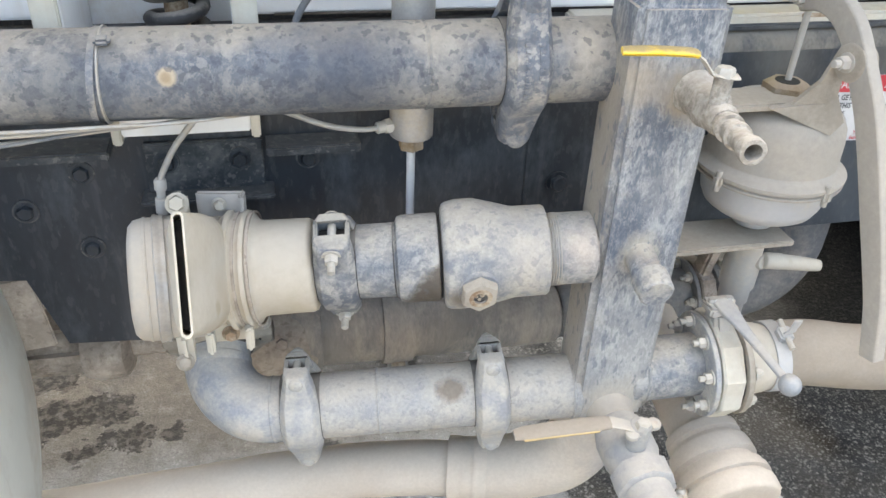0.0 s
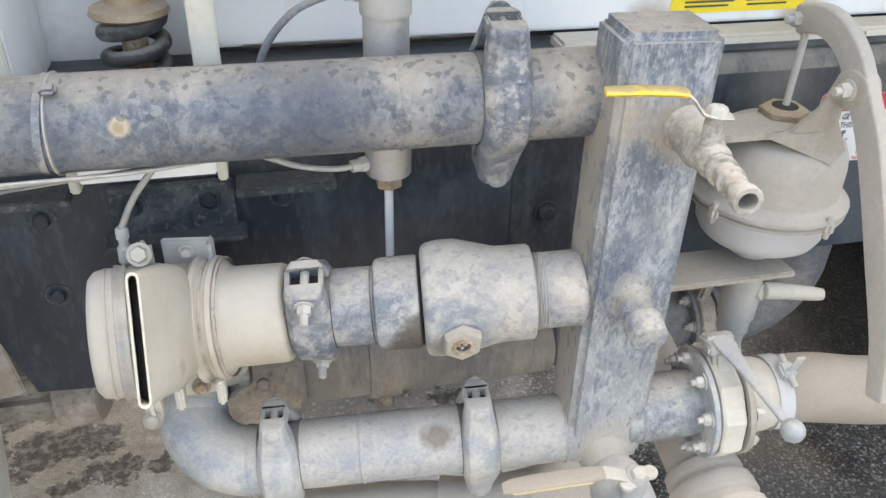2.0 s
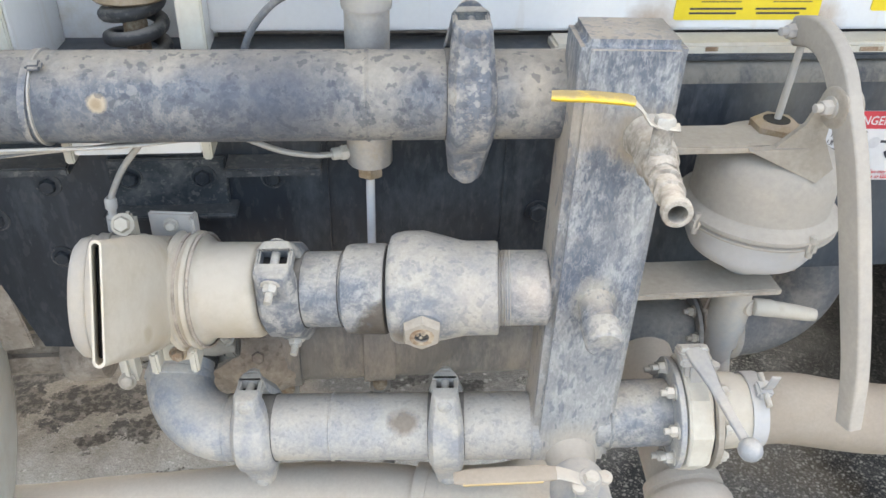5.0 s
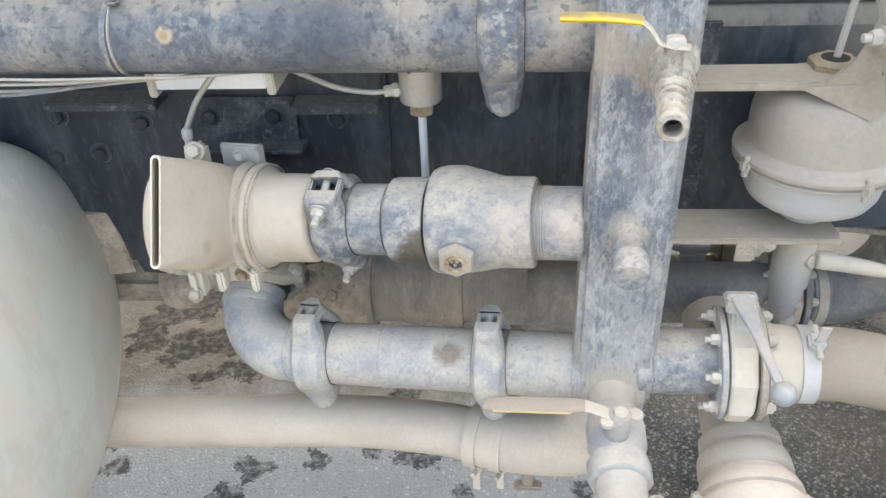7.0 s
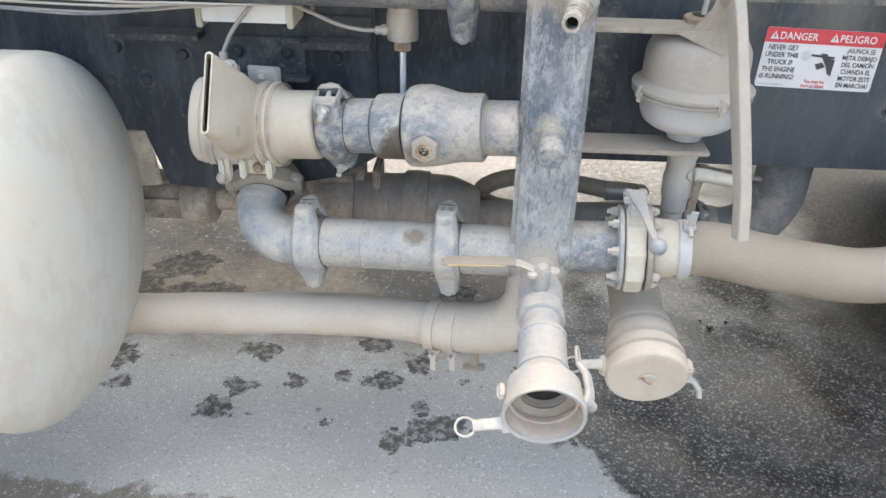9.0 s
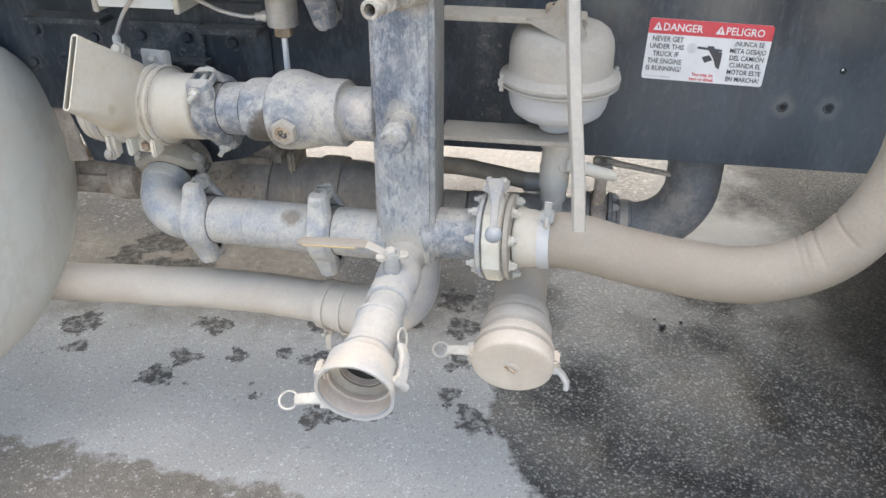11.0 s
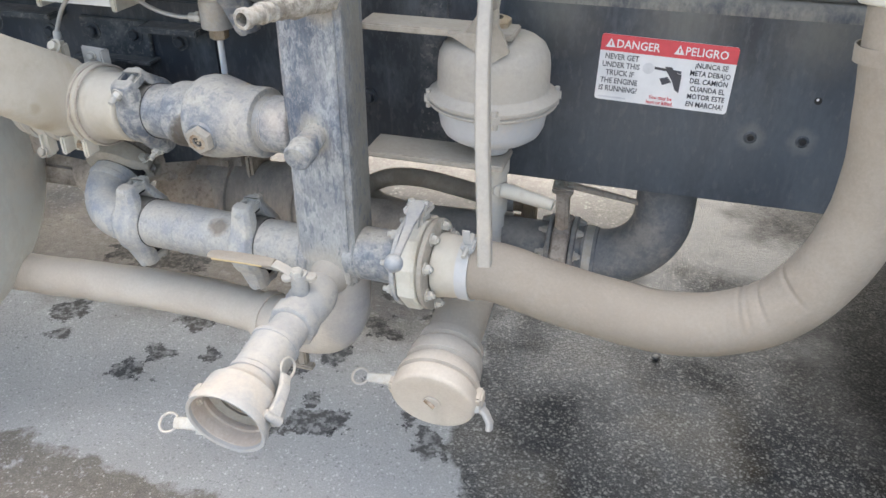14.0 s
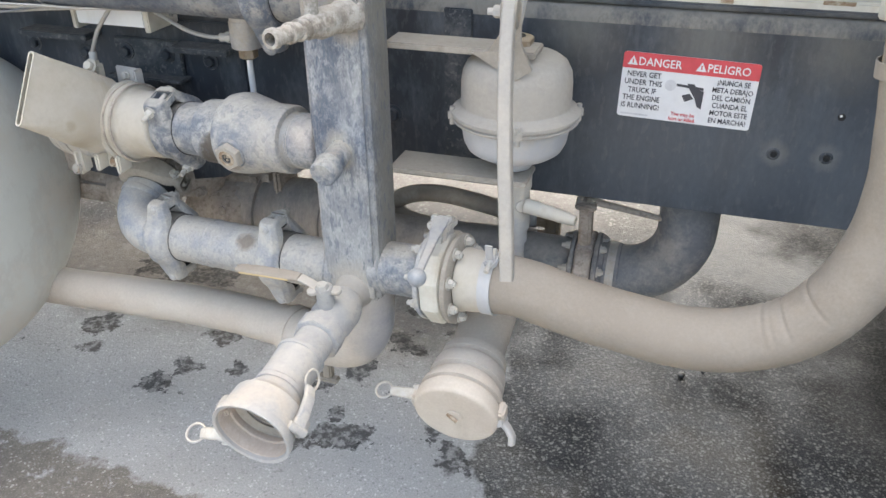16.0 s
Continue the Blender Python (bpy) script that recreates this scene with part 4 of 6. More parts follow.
# ---------------------------------------------------------------- the manifold of pipes
UP_A, UP_B = Vector((-0.55, 0.1563, 1.0655)), Vector((-0.10, 0.1371, 1.0699))
UP_WAY = (UP_B - UP_A).normalized()
UP_R = 0.0480
LOW_A, LOW_B = Vector((-0.45, 0.1355, 0.5919)), Vector((-0.10, 0.0922, 0.6130))
LOW_WAY = (LOW_B - LOW_A).normalized()
LOW_R = 0.0447
OUT_A, OUT_B = Vector((0.06, 0.079, 0.636)), Vector((0.30, 0.056, 0.652))
OUT_WAY = (OUT_B - OUT_A).normalized()
MID_A, MID_B = Vector((-0.09, 0.091, 0.8435)), Vector((-0.56, 0.170, 0.804))
MID_WAY = (MID_B - MID_A).normalized()


def up(x):
    return UP_A + UP_WAY * ((x - UP_A.x) / UP_WAY.x)


def out(x):
    return OUT_A + OUT_WAY * ((x - OUT_A.x) / OUT_WAY.x)


def low(x):
    return LOW_A + LOW_WAY * ((x - LOW_A.x) / LOW_WAY.x)


def mid(x):
    return MID_A + MID_WAY * ((x - MID_A.x) / MID_WAY.x)


def manifold():
    th = thing("pipe_manifold", "slate-blue painted steel square post with welded pipe stubs under pale dust", "pipe manifold")
    post = box((0.104, 0.084, 0.576), pose(-0.0100, 0.0860, 0.871, 0, 0, -3.4), 0.0085, None, 5)
    part("post", post, BLUE_PAINT, th)
    part("upper_stub", rod(up(-0.158), up(-0.025), UP_R, 56), PIPE_BLUE, th)
    part("middle_stub", rod(mid(-0.112), mid(-0.0560), 0.0452, 44), MOTTLED, th)
    part("lower_stub", rod(low(-0.165), low(-0.045), LOW_R, 44), LOW_PIPE, th)
    part("outlet_stub", rod(out(0.02), out(0.126), LOW_R, 44), MOTTLED, th)
    for p, ax, r in ((low(-0.0585), LOW_WAY, LOW_R - 0.0006), (out(0.0425), OUT_WAY, LOW_R - 0.0006)):
        part("weld_bead", weld(p, ax, r, None, 0.0026), BLUE_PAINT, th)
    # capped stub on the post's face
    d = Vector((-0.06, -1.0, -0.22))
    p = Vector((-0.012, 0.052, 0.855))
    part("test_stub", rod(p, p + d.normalized() * 0.055, 0.019, 28), BLUE_PAINT, th)
    part("stub_cap", solid([(0.0, 0.0185), (0.0006, 0.0215), (0.002, 0.0222), (0.012, 0.0222), (0.013, 0.0212), (0.026, 0.0212), (0.0285, 0.0195), (0.029, 0.0175), (0.0282, 0.0165), (0.0282, 0.004)], p + d.normalized() * 0.042, d, 32), MOTTLED, th, "rounded blue-grey screw cap")
    # elbow under the post towards the hose
    pts = [(-0.0080, 0.0900, 0.61), (-0.011, 0.0940, 0.54), (-0.018, 0.100, 0.492), (-0.042, 0.110, 0.449), (-0.082, 0.124, 0.424), (-0.13, 0.139, 0.409), (-0.185, 0.154, 0.402)]
    part("elbow", tube(pts, 0.0520, 40, 8, None, True, True, lambda k, t: 1 - 0.07 * max(0.0, k - 0.55) / 0.45), FOOT, th, "dust-caked pipe elbow")
    part("drain_lug", box((0.018, 0.018, 0.05), pose(-0.115, 0.122, 0.350), 0.003), HOSE, th)
    part("drain_lug", box((0.045, 0.02, 0.010), pose(-0.115, 0.118, 0.329), 0.003), HOSE, th)
    return th


manifold()


def header_pipe():
    th = thing("header_pipe", "slate-blue steel header pipe with scuffs and dry dust", "pipe")
    part("pipe", rod(up(-2.6), up(-0.160), UP_R, 56), PIPE_BLUE, th)
    part("weld_bead", weld(up(-0.265), UP_WAY, UP_R - 0.0012, None, 0.0027), PIPE_BLUE, th)
    return th


header_pipe()


def pipe_strap():
    th = thing("pipe_strap", "thin dark metal strap tied round the header pipe", "strap")
    part("band", lathe([(-0.0035, UP_R), (-0.0035, UP_R + 0.0016), (0.0035, UP_R + 0.0016), (0.0035, UP_R)], up(-0.606), (1, -0.05, -0.10), 56), CAST_DARK, th)
    part("wire_tie", lathe([(-0.0016, UP_R), (-0.0008, UP_R + 0.0026), (0.0008, UP_R + 0.0026), (0.0016, UP_R)], up(-0.598), (1, -0.05, -0.04), 56), STEEL, th)
    part("buckle", box((0.016, 0.012, 0.009), pose(-0.592, 0.128, 1.111, 30), 0.003), CAST_DARK, th)
    return th


pipe_strap()
header_coupling = coupling("grooved coupling on the header pipe, dark blue and dusty", up(-0.158), UP_WAY, (0, -0.16, 1), UP_R, 0.050, CAST_DARK, 0.092, r_out=UP_R + 0.0140, bolt_r=0.011, pad=0.80, tail=0.013, bolt_mat=CAST_DARK)
for row, length in ((-0.008, 10), (0.007, 6)):
    for k in range(length):
        q = radians(34 - 6.2 * k)
        rr = UP_R + 0.0172
        c = up(-0.158 + row)
        part("cast_mark", box((0.007, 0.0022, 0.0046), pose(c.x, c.y - rr * math.cos(q), c.z + rr * math.sin(q), -34 + 6.2 * k), 0.0006), CAST_DARK, header_coupling, "raised cast mark")


def lower_pipe():
    th = thing("lower_pipe", "pale blue-grey steel pipe with an elbow, dusty and stained", "pipe")
    part("pipe", rod(low(-0.432), low(-0.168), LOW_R, 48), LOW_PIPE, th)
    part("weld_bead", weld(low(-0.322), LOW_WAY, LOW_R - 0.0013, None, 0.0028), LOW_PIPE, th)
    return th


def pipe_elbow():
    th = thing("pipe_elbow", "blue-grey grooved pipe elbow turning back under the truck", "pipe elbow")
    e0 = low(-0.433)
    pts = [e0, e0 - LOW_WAY * 0.03]
    c = pts[-1] + Vector((0, 0.068, 0.040))
    for k in range(1, 11):
        t = math.pi / 2 * k / 10
        pts.append(c + Vector((-0.072 * math.sin(t), -0.068 * math.cos(t), -0.040 * math.cos(t))))
    pts.append(pts[-1] + Vector((0.004, 0.045, 0.026)))
    part("bend", tube(pts, LOW_R, 36, 2), ELBOW_BLUE, th)
    part("weld_ring", weld(pts[1], LOW_WAY, LOW_R - 0.001, None, 0.0024), ELBOW_BLUE, th, "weld at the start of the bend")
    part("end_collar", lathe([(-0.012, LOW_R), (-0.010, LOW_R + 0.002), (0.0, LOW_R + 0.002), (0.002, LOW_R)], pts[-2], (0.08, 0.87, 0.5), 36), ELBOW_BLUE, th)
    return th, pts[-1]


lower_pipe()
elbow, elbow_end = pipe_elbow()
coupling("pale grooved coupling between lower pipe and elbow", low(-0.424), LOW_WAY, (0, -0.05, 1), LOW_R, 0.052, CAST, 0.083)
coupling("pale grooved coupling between lower pipe and post", low(-0.170), LOW_WAY, (0, -0.05, 1), LOW_R, 0.047, CAST, 0.083, pad=0.74)
coupling("dusty grooved coupling behind the elbow", elbow_end + Vector((0, -0.012, -0.006)), (0, 0.87, 0.5), (1, 0, 0.1), LOW_R, 0.05, TAN, 0.075)
coupling("blue and grey grooved coupling behind the spray head", mid(-0.368), MID_WAY, (0, -0.40, 0.92), 0.046, 0.05, COUPLING_BLUE, 0.075, r_out=0.0555, pad=0.88, tail=0.015)


# ---------------------------------------------------------------- check valve and spray head
def check_valve():
    th = thing("check_valve", "cast check valve with a hexagonal plug, blue paint under dust", "valve")
    o, d = mid(-0.115), MID_WAY
    part("thread", lathe([(k * 0.0016, 0.0440 + (0.0022 if k % 2 else 0)) for k in range(10)], mid(-0.1005), d, 40), STEEL, th)
    prof = [(0, 0.045), (0.001, 0.0545), (0.004, 0.0565), (0.038, 0.0568), (0.044, 0.0573), (0.064, 0.0615), (0.090, 0.0655), (0.110, 0.0668), (0.122, 0.0660), (0.127, 0.0635), (0.1290, 0.058), (0.1295, 0.046)]
    body = solid(prof, o, d, 56)
    # the casting is humped above, where its flap swings
    for v in body.verts:
        along = (v.co - o).dot(d)
        hump = math.exp(-((along - 0.092) / 0.030) ** 2)
        if v.co.z > o.z:
            v.co.z += 0.0055 * hump * min(1.0, (v.co.z - o.z) / 0.05)
    part("body", body, VALVE, th)
    part("crack", lathe([(0, 0.0475), (0.0018, 0.0475), (0.0018, 0.0520), (0, 0.0520)], mid(-0.2434), d, 40, None, True), DARK, th, "dark joint beside the body")
    part("end_nut", solid([(0, 0.046), (0.001, 0.0538), (0.004, 0.0552), (0.044, 0.0548), (0.050, 0.0530), (0.053, 0.047)], mid(-0.2450), d, 44), MOTTLED, th, "round end piece")
    part("nipple", rod(mid(-0.290), mid(-0.36), 0.0462, 44), MOTTLED, th)
    part("joint_groove", lathe([(0, 0.0455), (0.0004, 0.0468), (0.0016, 0.0468), (0.0020, 0.0455)], mid(-0.2982), d, 40), BLACK, th, "dark joint line")
    pd = Vector((-0.06, -0.97, -0.16)).normalized()
    p = mid(-0.208) + pd * 0.044
    part("boss", solid([(0, 0.030), (0.016, 0.027), (0.022, 0.025)], p, pd, 24), VALVE, th)
    plug = part("plug", lathe([(0, 0.0240), (0.010, 0.0235), (0.0135, 0.0215), (0.0140, 0.0105), (0.0065, 0.0095), (0.0065, 0)], p + pd * 0.020, pd, 6), TAN, th, "dusty hexagonal plug with a rusty socket")
    part("socket_rim", lathe([(0, 0.0085), (0.0007, 0.0085), (0.0007, 0.0140), (0, 0.0140)], p + pd * 0.0338, pd, 20, None, True), RUST, plug, "rust round the socket")
    part("socket", solid([(0, 0.0098), (0.0012, 0.0092)], p + pd * 0.0296, pd, 18), BLACK, plug, "dark socket packed with dirt")
    _, side, upw = frame_of(pd)
    for dx, dz, r in ((0.003, -0.002, 0.0035), (-0.004, 0.001, 0.0024), (0.0005, 0.0048, 0.0022)):
        part("dirt_lump", solid([(0, r), (r * 0.6, r * 0.8), (r * 0.9, r * 0.3)], p + pd * 0.0304 + side * dx + upw * dz, pd, 10), RUST, plug)
    return th


def slot_loop(c, up, across, hh, hw, steps=6):
    """A loop of the shape of a slot with rounded ends."""
    out = []
    r = hw
    for sgn, base in ((1, 0), (-1, math.pi)):
        for k in range(steps + 1):
            t = base + math.pi * k / steps
            out.append(c + up * (sgn * (hh - r)) + across * (r * math.cos(t)) + up * (r * math.sin(t)))
    return out


def spray_head():
    th = thing("spray_head", "beige dust-covered spray head with a tall flattened slot nozzle", "spray nozzle")
    d = MID_WAY
    part("body", solid([(0, 0.048), (0.003, 0.0560), (0.008, 0.0583), (0.062, 0.0592), (0.067, 0.0600), (0.071, 0.0630), (0.074, 0.0680), (0.079, 0.0705), (0.092, 0.0708)], mid(-0.393), d, 56), BEIGE, th)
    part("clamp_ring", lathe([(-0.006, 0.062), (-0.006, 0.0700), (-0.004, 0.0728), (0.000, 0.0735), (0.003, 0.0712), (0.009, 0.0702), (0.013, 0.0708), (0.015, 0.0745), (0.020, 0.0750), (0.023, 0.0722), (0.030, 0.066)], mid(-0.474), d, 52), BEIGE, th)
    for at, r in ((-0.4655, 0.0712), (-0.4815, 0.0716)):
        part("grime_line", lathe([(-0.0022, r - 0.002), (-0.0016, r + 0.0006), (0.0016, r + 0.0006), (0.0022, r - 0.002)], mid(at), d, 52), BROWN, th, "brown grime along the ridge")
    part("middle_shell", solid([(0, 0.060), (0.004, 0.0680), (0.036, 0.0690), (0.040, 0.066)], mid(-0.500), d, 52), BEIGE, th)
    dd = Vector((-1, -0.10, 0.07)).normalized()
    dp = Vector((-0.530, 0.138, 0.820))
    part("drum", solid([(-0.02, 0.060), (0, 0.066), (0.004, 0.0735), (0.030, 0.0740), (0.036, 0.0728), (0.064, 0.0726), (0.074, 0.0700), (0.080, 0.063), (0.082, 0.05), (0.083, 0.02)], dp, dd, 56), PALE_IRON, th, "pale round end drum")
    part("drum_ring", lathe([(0.0, 0.0735), (0.0008, 0.0752), (0.004, 0.0752), (0.006, 0.0744), (0.009, 0.0757), (0.0125, 0.0757), (0.014, 0.0725)], dp + dd * 0.040, dd, 56), STEEL, th, "bare metal ring round the drum")
    part("drum_ridge", lathe([(0.0, 0.0725), (0.001, 0.0750), (0.0035, 0.0755), (0.006, 0.0750), (0.007, 0.0725)], dp + dd * 0.016, dd, 56), PALE_IRON, th, "turned ridge of the drum")
    part("drum_ridge", lathe([(0.0, 0.0715), (0.001, 0.0736), (0.003, 0.0738), (0.004, 0.0715)], dp + dd * 0.060, dd, 56), PALE_IRON, th, "turned ridge of the drum")
    # the flattened nozzle with its slot
    back, lip = mid(-0.530) + Vector((0, -0.036, 0.022)), Vector((-0.533, -0.020, 0.926))
    d2 = (lip - back).normalized()
    up = Vector((0.0, 0.55, 0.835))
    up = (up - d2 * up.dot(d2)).normalized()
    side = d2.cross(up)
    bm = bmesh.new()
    rings = []
    steps = [(0.0, 0.070, 0.032), (0.30, 0.0685, 0.029), (0.55, 0.0655, 0.022), (0.80, 0.063, 0.0135), (0.93, 0.0622, 0.0080), (1.0, 0.062, 0.0060)]
    for f, hh, hw in steps:
        rings.append([bm.verts.new(q) for q in slot_loop(back.lerp(lip, f), up, side, hh, hw, 10)])
    for f, hh, hw in [(k[0], k[1] - 0.003, max(k[2] - 0.0022, 0.0034)) for k in reversed(steps[2:])]:
        rings.append([bm.verts.new(q) for q in slot_loop(back.lerp(lip, f), up, side, hh, hw, 10)])
    for p, q in zip(rings, rings[1:]):
        for i in range(len(p)):
            j = (i + 1) % len(p)
            bm.faces.new((p[i], p[j], q[j], q[i]))
    bm.faces.new(rings[0][::-1])
    dark = bm.faces.new(rings[-1])
    part("slot_nozzle", bm, BEIGE, th, "flattened funnel with a narrow open slot")
    # a near-black rod fills the slot in place of its own shade
    part("slot_shade", tube([back.lerp(lip, 0.84) + up * q for q in (-0.055, 0.0, 0.055)], 0.0085, 10, 1, None, False), DARK, th, "dark rod painted as shade inside the slot")
    # lugs and bolts
    def lug(p, size, m=BEIGE, name="lug", rz=0):
        return part(name, box(size, pose(*p, 0, 0, rz), 0.003), m, th)
    lug((-0.503, 0.192, 0.884), (0.058, 0.006, 0.038), PALE_IRON, "bracket_tab", -8)
    lug((-0.4775, 0.186, 0.880), (0.006, 0.022, 0.044), PALE_IRON, "bracket_tab", -8)
    part("bolt", bolt_bm((-0.505, 0.1865, 0.888), (0, -1, 0.1), 0.0068, 0.006), ZINC, th)
    part("lug", box((0.018, 0.026, 0.042), pose(-0.547, 0.166, 0.896), 0.007, None, 4), BEIGE, th)
    part("bolt_head", bolt_bm((-0.549, 0.152, 0.911), (0, -1, 0.6), 0.0098, 0.008), BEIGE, th, "round dusty bolt head")
    part("lug", box((0.018, 0.034, 0.052), pose(-0.555, 0.087, 0.757), 0.007, None, 4), BEIGE, th)
    part("bolt_head", bolt_bm((-0.557, 0.071, 0.744), (0, -1, 0.4), 0.0078, 0.005), TAN, th, "round dusty bolt head")
    for x in (-0.528, -0.482):
        lug((x, 0.105, 0.752), (0.010, 0.035, 0.034), CREAM, "clevis_plate")
    lug((-0.505, 0.118, 0.750), (0.046, 0.008, 0.034), CREAM, "clevis_plate")
    part("bolt", bolt_bm((-0.505, 0.112, 0.748), (0, -1, 0.1), 0.008, 0.007), RUST, th)
    return th


check_valve()
spray_head()


# ---------------------------------------------------------------- small ball valve with the yellow lever
def ball_valve_top():
    th = thing("ball_valve", "small dusty ball valve with a yellow lever and open hose barb", "ball valve")
    a = Vector((0.014, 0.052, 1.062))
    e = Vector((-0.016, -0.119, 1.069))
    d = (e - a).normalized()
    L = (e - a).length
    part("nipple", solid([(0, 0.0270), (0.016, 0.0235), (0.030, 0.0205), (0.045, 0.0195)], a, d, 28, None, 0.08), VALVE_DIRT, th)
    part("body", solid([(0.034, 0.0180), (0.040, 0.0215), (0.066, 0.0222), (0.074, 0.0200), (0.080, 0.0178), (0.097, 0.0170), (0.102, 0.0145)], a, d, 8), VALVE_DIRT, th)
    part("outlet", lathe([(0.098, 0.0), (0.098, 0.0130), (0.109, 0.0112), (0.1105, 0.0145), (0.117, 0.0147), (0.1185, 0.0114), (0.130, 0.0110), (0.1315, 0.0138), (0.1375, 0.0138), (0.139, 0.0112), (L - 0.010, 0.0110), (L - 0.0085, 0.0134), (L - 0.001, 0.0134), (L + 0.0005, 0.0124), (L + 0.001, 0.0084), (L - 0.03, 0.0080), (L - 0.03, 0)], a, d, 30), VALVE_DIRT, th)
    # dark disc paints the shade down the outlet's bore
    part("bore", solid([(0, 0.0080), (0.001, 0.0080)], a + d * (L - 0.028), d, 20), DARK, th)
    s = Vector((-0.003, -0.028, 1.084))
    part("stem", rod(s + Vector((0, 0, -0.012)), s + Vector((0, 0, 0.024)), 0.0095, 16), VALVE_DIRT, th)
    part("nut", hexagon(s + Vector((0, 0, 0.022)), (0, 0.05, 1), 0.010, 0.010), ZINC, th)
    lever = part("lever", strip([(0.010, -0.033, 1.107), (-0.004, -0.029, 1.107), (-0.016, -0.026, 1.109), (-0.026, -0.022, 1.122), (-0.034, -0.020, 1.128), (-0.045, -0.018, 1.129)], 0.016, 0.0028, (0.1, 1, 0)), ZINC, th, "bent zinc lever")
    part("grip", strip([(-0.032, -0.021, 1.1275), (-0.038, -0.020, 1.129), (-0.07, -0.013, 1.1295), (-0.096, -0.008, 1.1285), (-0.104, -0.006, 1.128)], [0.015, 0.018, 0.018, 0.0175, 0.015], 0.0065, (0.1, 1, 0), 0.0028), YELLOW, lever, "yellow plastic grip")
    return th


# ---------------------------------------------------------------- lower ball valve with the open cam coupler
def cam_arm(th, root, way, out, length, mat, ring=True):
    """A cam lever with its pull ring."""
    w, o = Vector(way).normalized(), Vector(out).normalized()
    r = Vector(root)
    arm = part("cam_arm", strip([r, r + w * length * 0.3 + o * 0.006, r + w * length * 0.7 + o * 0.007, r + w * length], [0.022, 0.018, 0.017, 0.016], 0.0095, w.cross(o), 0.0025), mat, th)
    part("pivot", rod(r - w.cross(o) * 0.015, r + w.cross(o) * 0.015, 0.007, 14), mat, arm)
    if ring:
        a, u, v = frame_of(w.cross(o) * 0.3 + o)
        c = r + w * (length + 0.014)
        pts = [c + (u * math.cos(t) + v * math.sin(t)) * 0.0145 for t in [2 * math.pi * k / 20 for k in range(21)]]
        part("pull_ring", tube(pts, 0.0021, 8, 1, None, False, False), PALE_IRON, arm)
    return arm


def ball_valve_low():
    th = thing("ball_valve", "dust-caked ball valve with long lever, foot of the post", "ball valve")
    a, e = Vector((-0.010, 0.060, 0.598)), Vector((-0.018, -0.20, 0.583))
    d = (e - a).normalized()
    part("inlet", solid([(0, 0.038), (0.012, 0.034), (0.03, 0.028), (0.06, 0.025)], a, d, 32, None, 0.06), CHAMBER_TAN, th)
    part("body", solid([(0.040, 0.028), (0.048, 0.0330), (0.066, 0.0375), (0.098, 0.0370), (0.110, 0.0325), (0.125, 0.031)], a, d, 36), COUPLER, th)
    part("hex_end", solid([(0.120, 0.036), (0.122, 0.0395), (0.150, 0.0395), (0.153, 0.036)], a, d, 8), COUPLER, th)
    part("nipple", solid([(0.150, 0.0305), (0.205, 0.031)], a, d, 36), COUPLER, th)
    s = Vector((-0.016, -0.042, 0.642))
    part("stem", rod(s + Vector((0, 0, -0.03)), s + Vector((0, -0.004, 0.02)), 0.014, 16), COUPLER, th)
    plate = part("stop_plate", box((0.036, 0.020, 0.006), pose(-0.014, -0.046, 0.655, 8, 0, 20), 0.0025), PALE_IRON, th)
    for k in (-1, 1):
        ear = Vector((-0.014 + 0.0175 * k, -0.048 + 0.0060 * k, 0.6515))
        part("plate_ear", solid([(0, 0.0080), (0.0015, 0.0090), (0.006, 0.0090), (0.0072, 0.0078)], ear, (0, -0.14, 1), 22), PALE_IRON, plate)
        if k > 0:
            part("ear_hole", solid([(0, 0.0024), (0.0008, 0.0024)], ear + Vector((0.002, -0.001, 0.0068)), (0, -0.14, 1), 14), BROWN, plate)
    part("nut", hexagon(s + Vector((0, -0.008, 0.016)), (0, -0.15, 1), 0.0105, 0.012), ZINC, th)
    lever = part("lever", strip([(-0.008, -0.050, 0.657), (-0.024, -0.046, 0.657), (-0.040, -0.044, 0.664), (-0.054, -0.043, 0.669), (-0.075, -0.042, 0.669)], 0.018, 0.0035, (0, 1, 0.1)), PALE_IRON, th)
    part("grip", strip([(-0.058, -0.043, 0.6692), (-0.075, -0.042, 0.669), (-0.13, -0.037, 0.665), (-0.165, -0.034, 0.661), (-0.178, -0.033, 0.659)], [0.018, 0.022, 0.022, 0.021, 0.015], 0.008, (0, 1, 0.1), 0.003), HOSE, lever, "dusty lever grip with its yellow showing at the edge")
    part("grip_edge", strip([(-0.075, -0.0525, 0.6665), (-0.13, -0.0475, 0.6625), (-0.168, -0.044, 0.659)], 0.003, 0.0035, (0, 1, 0.1), 0.001), WORN_YELLOW, lever, "worn yellow edge")
    return th


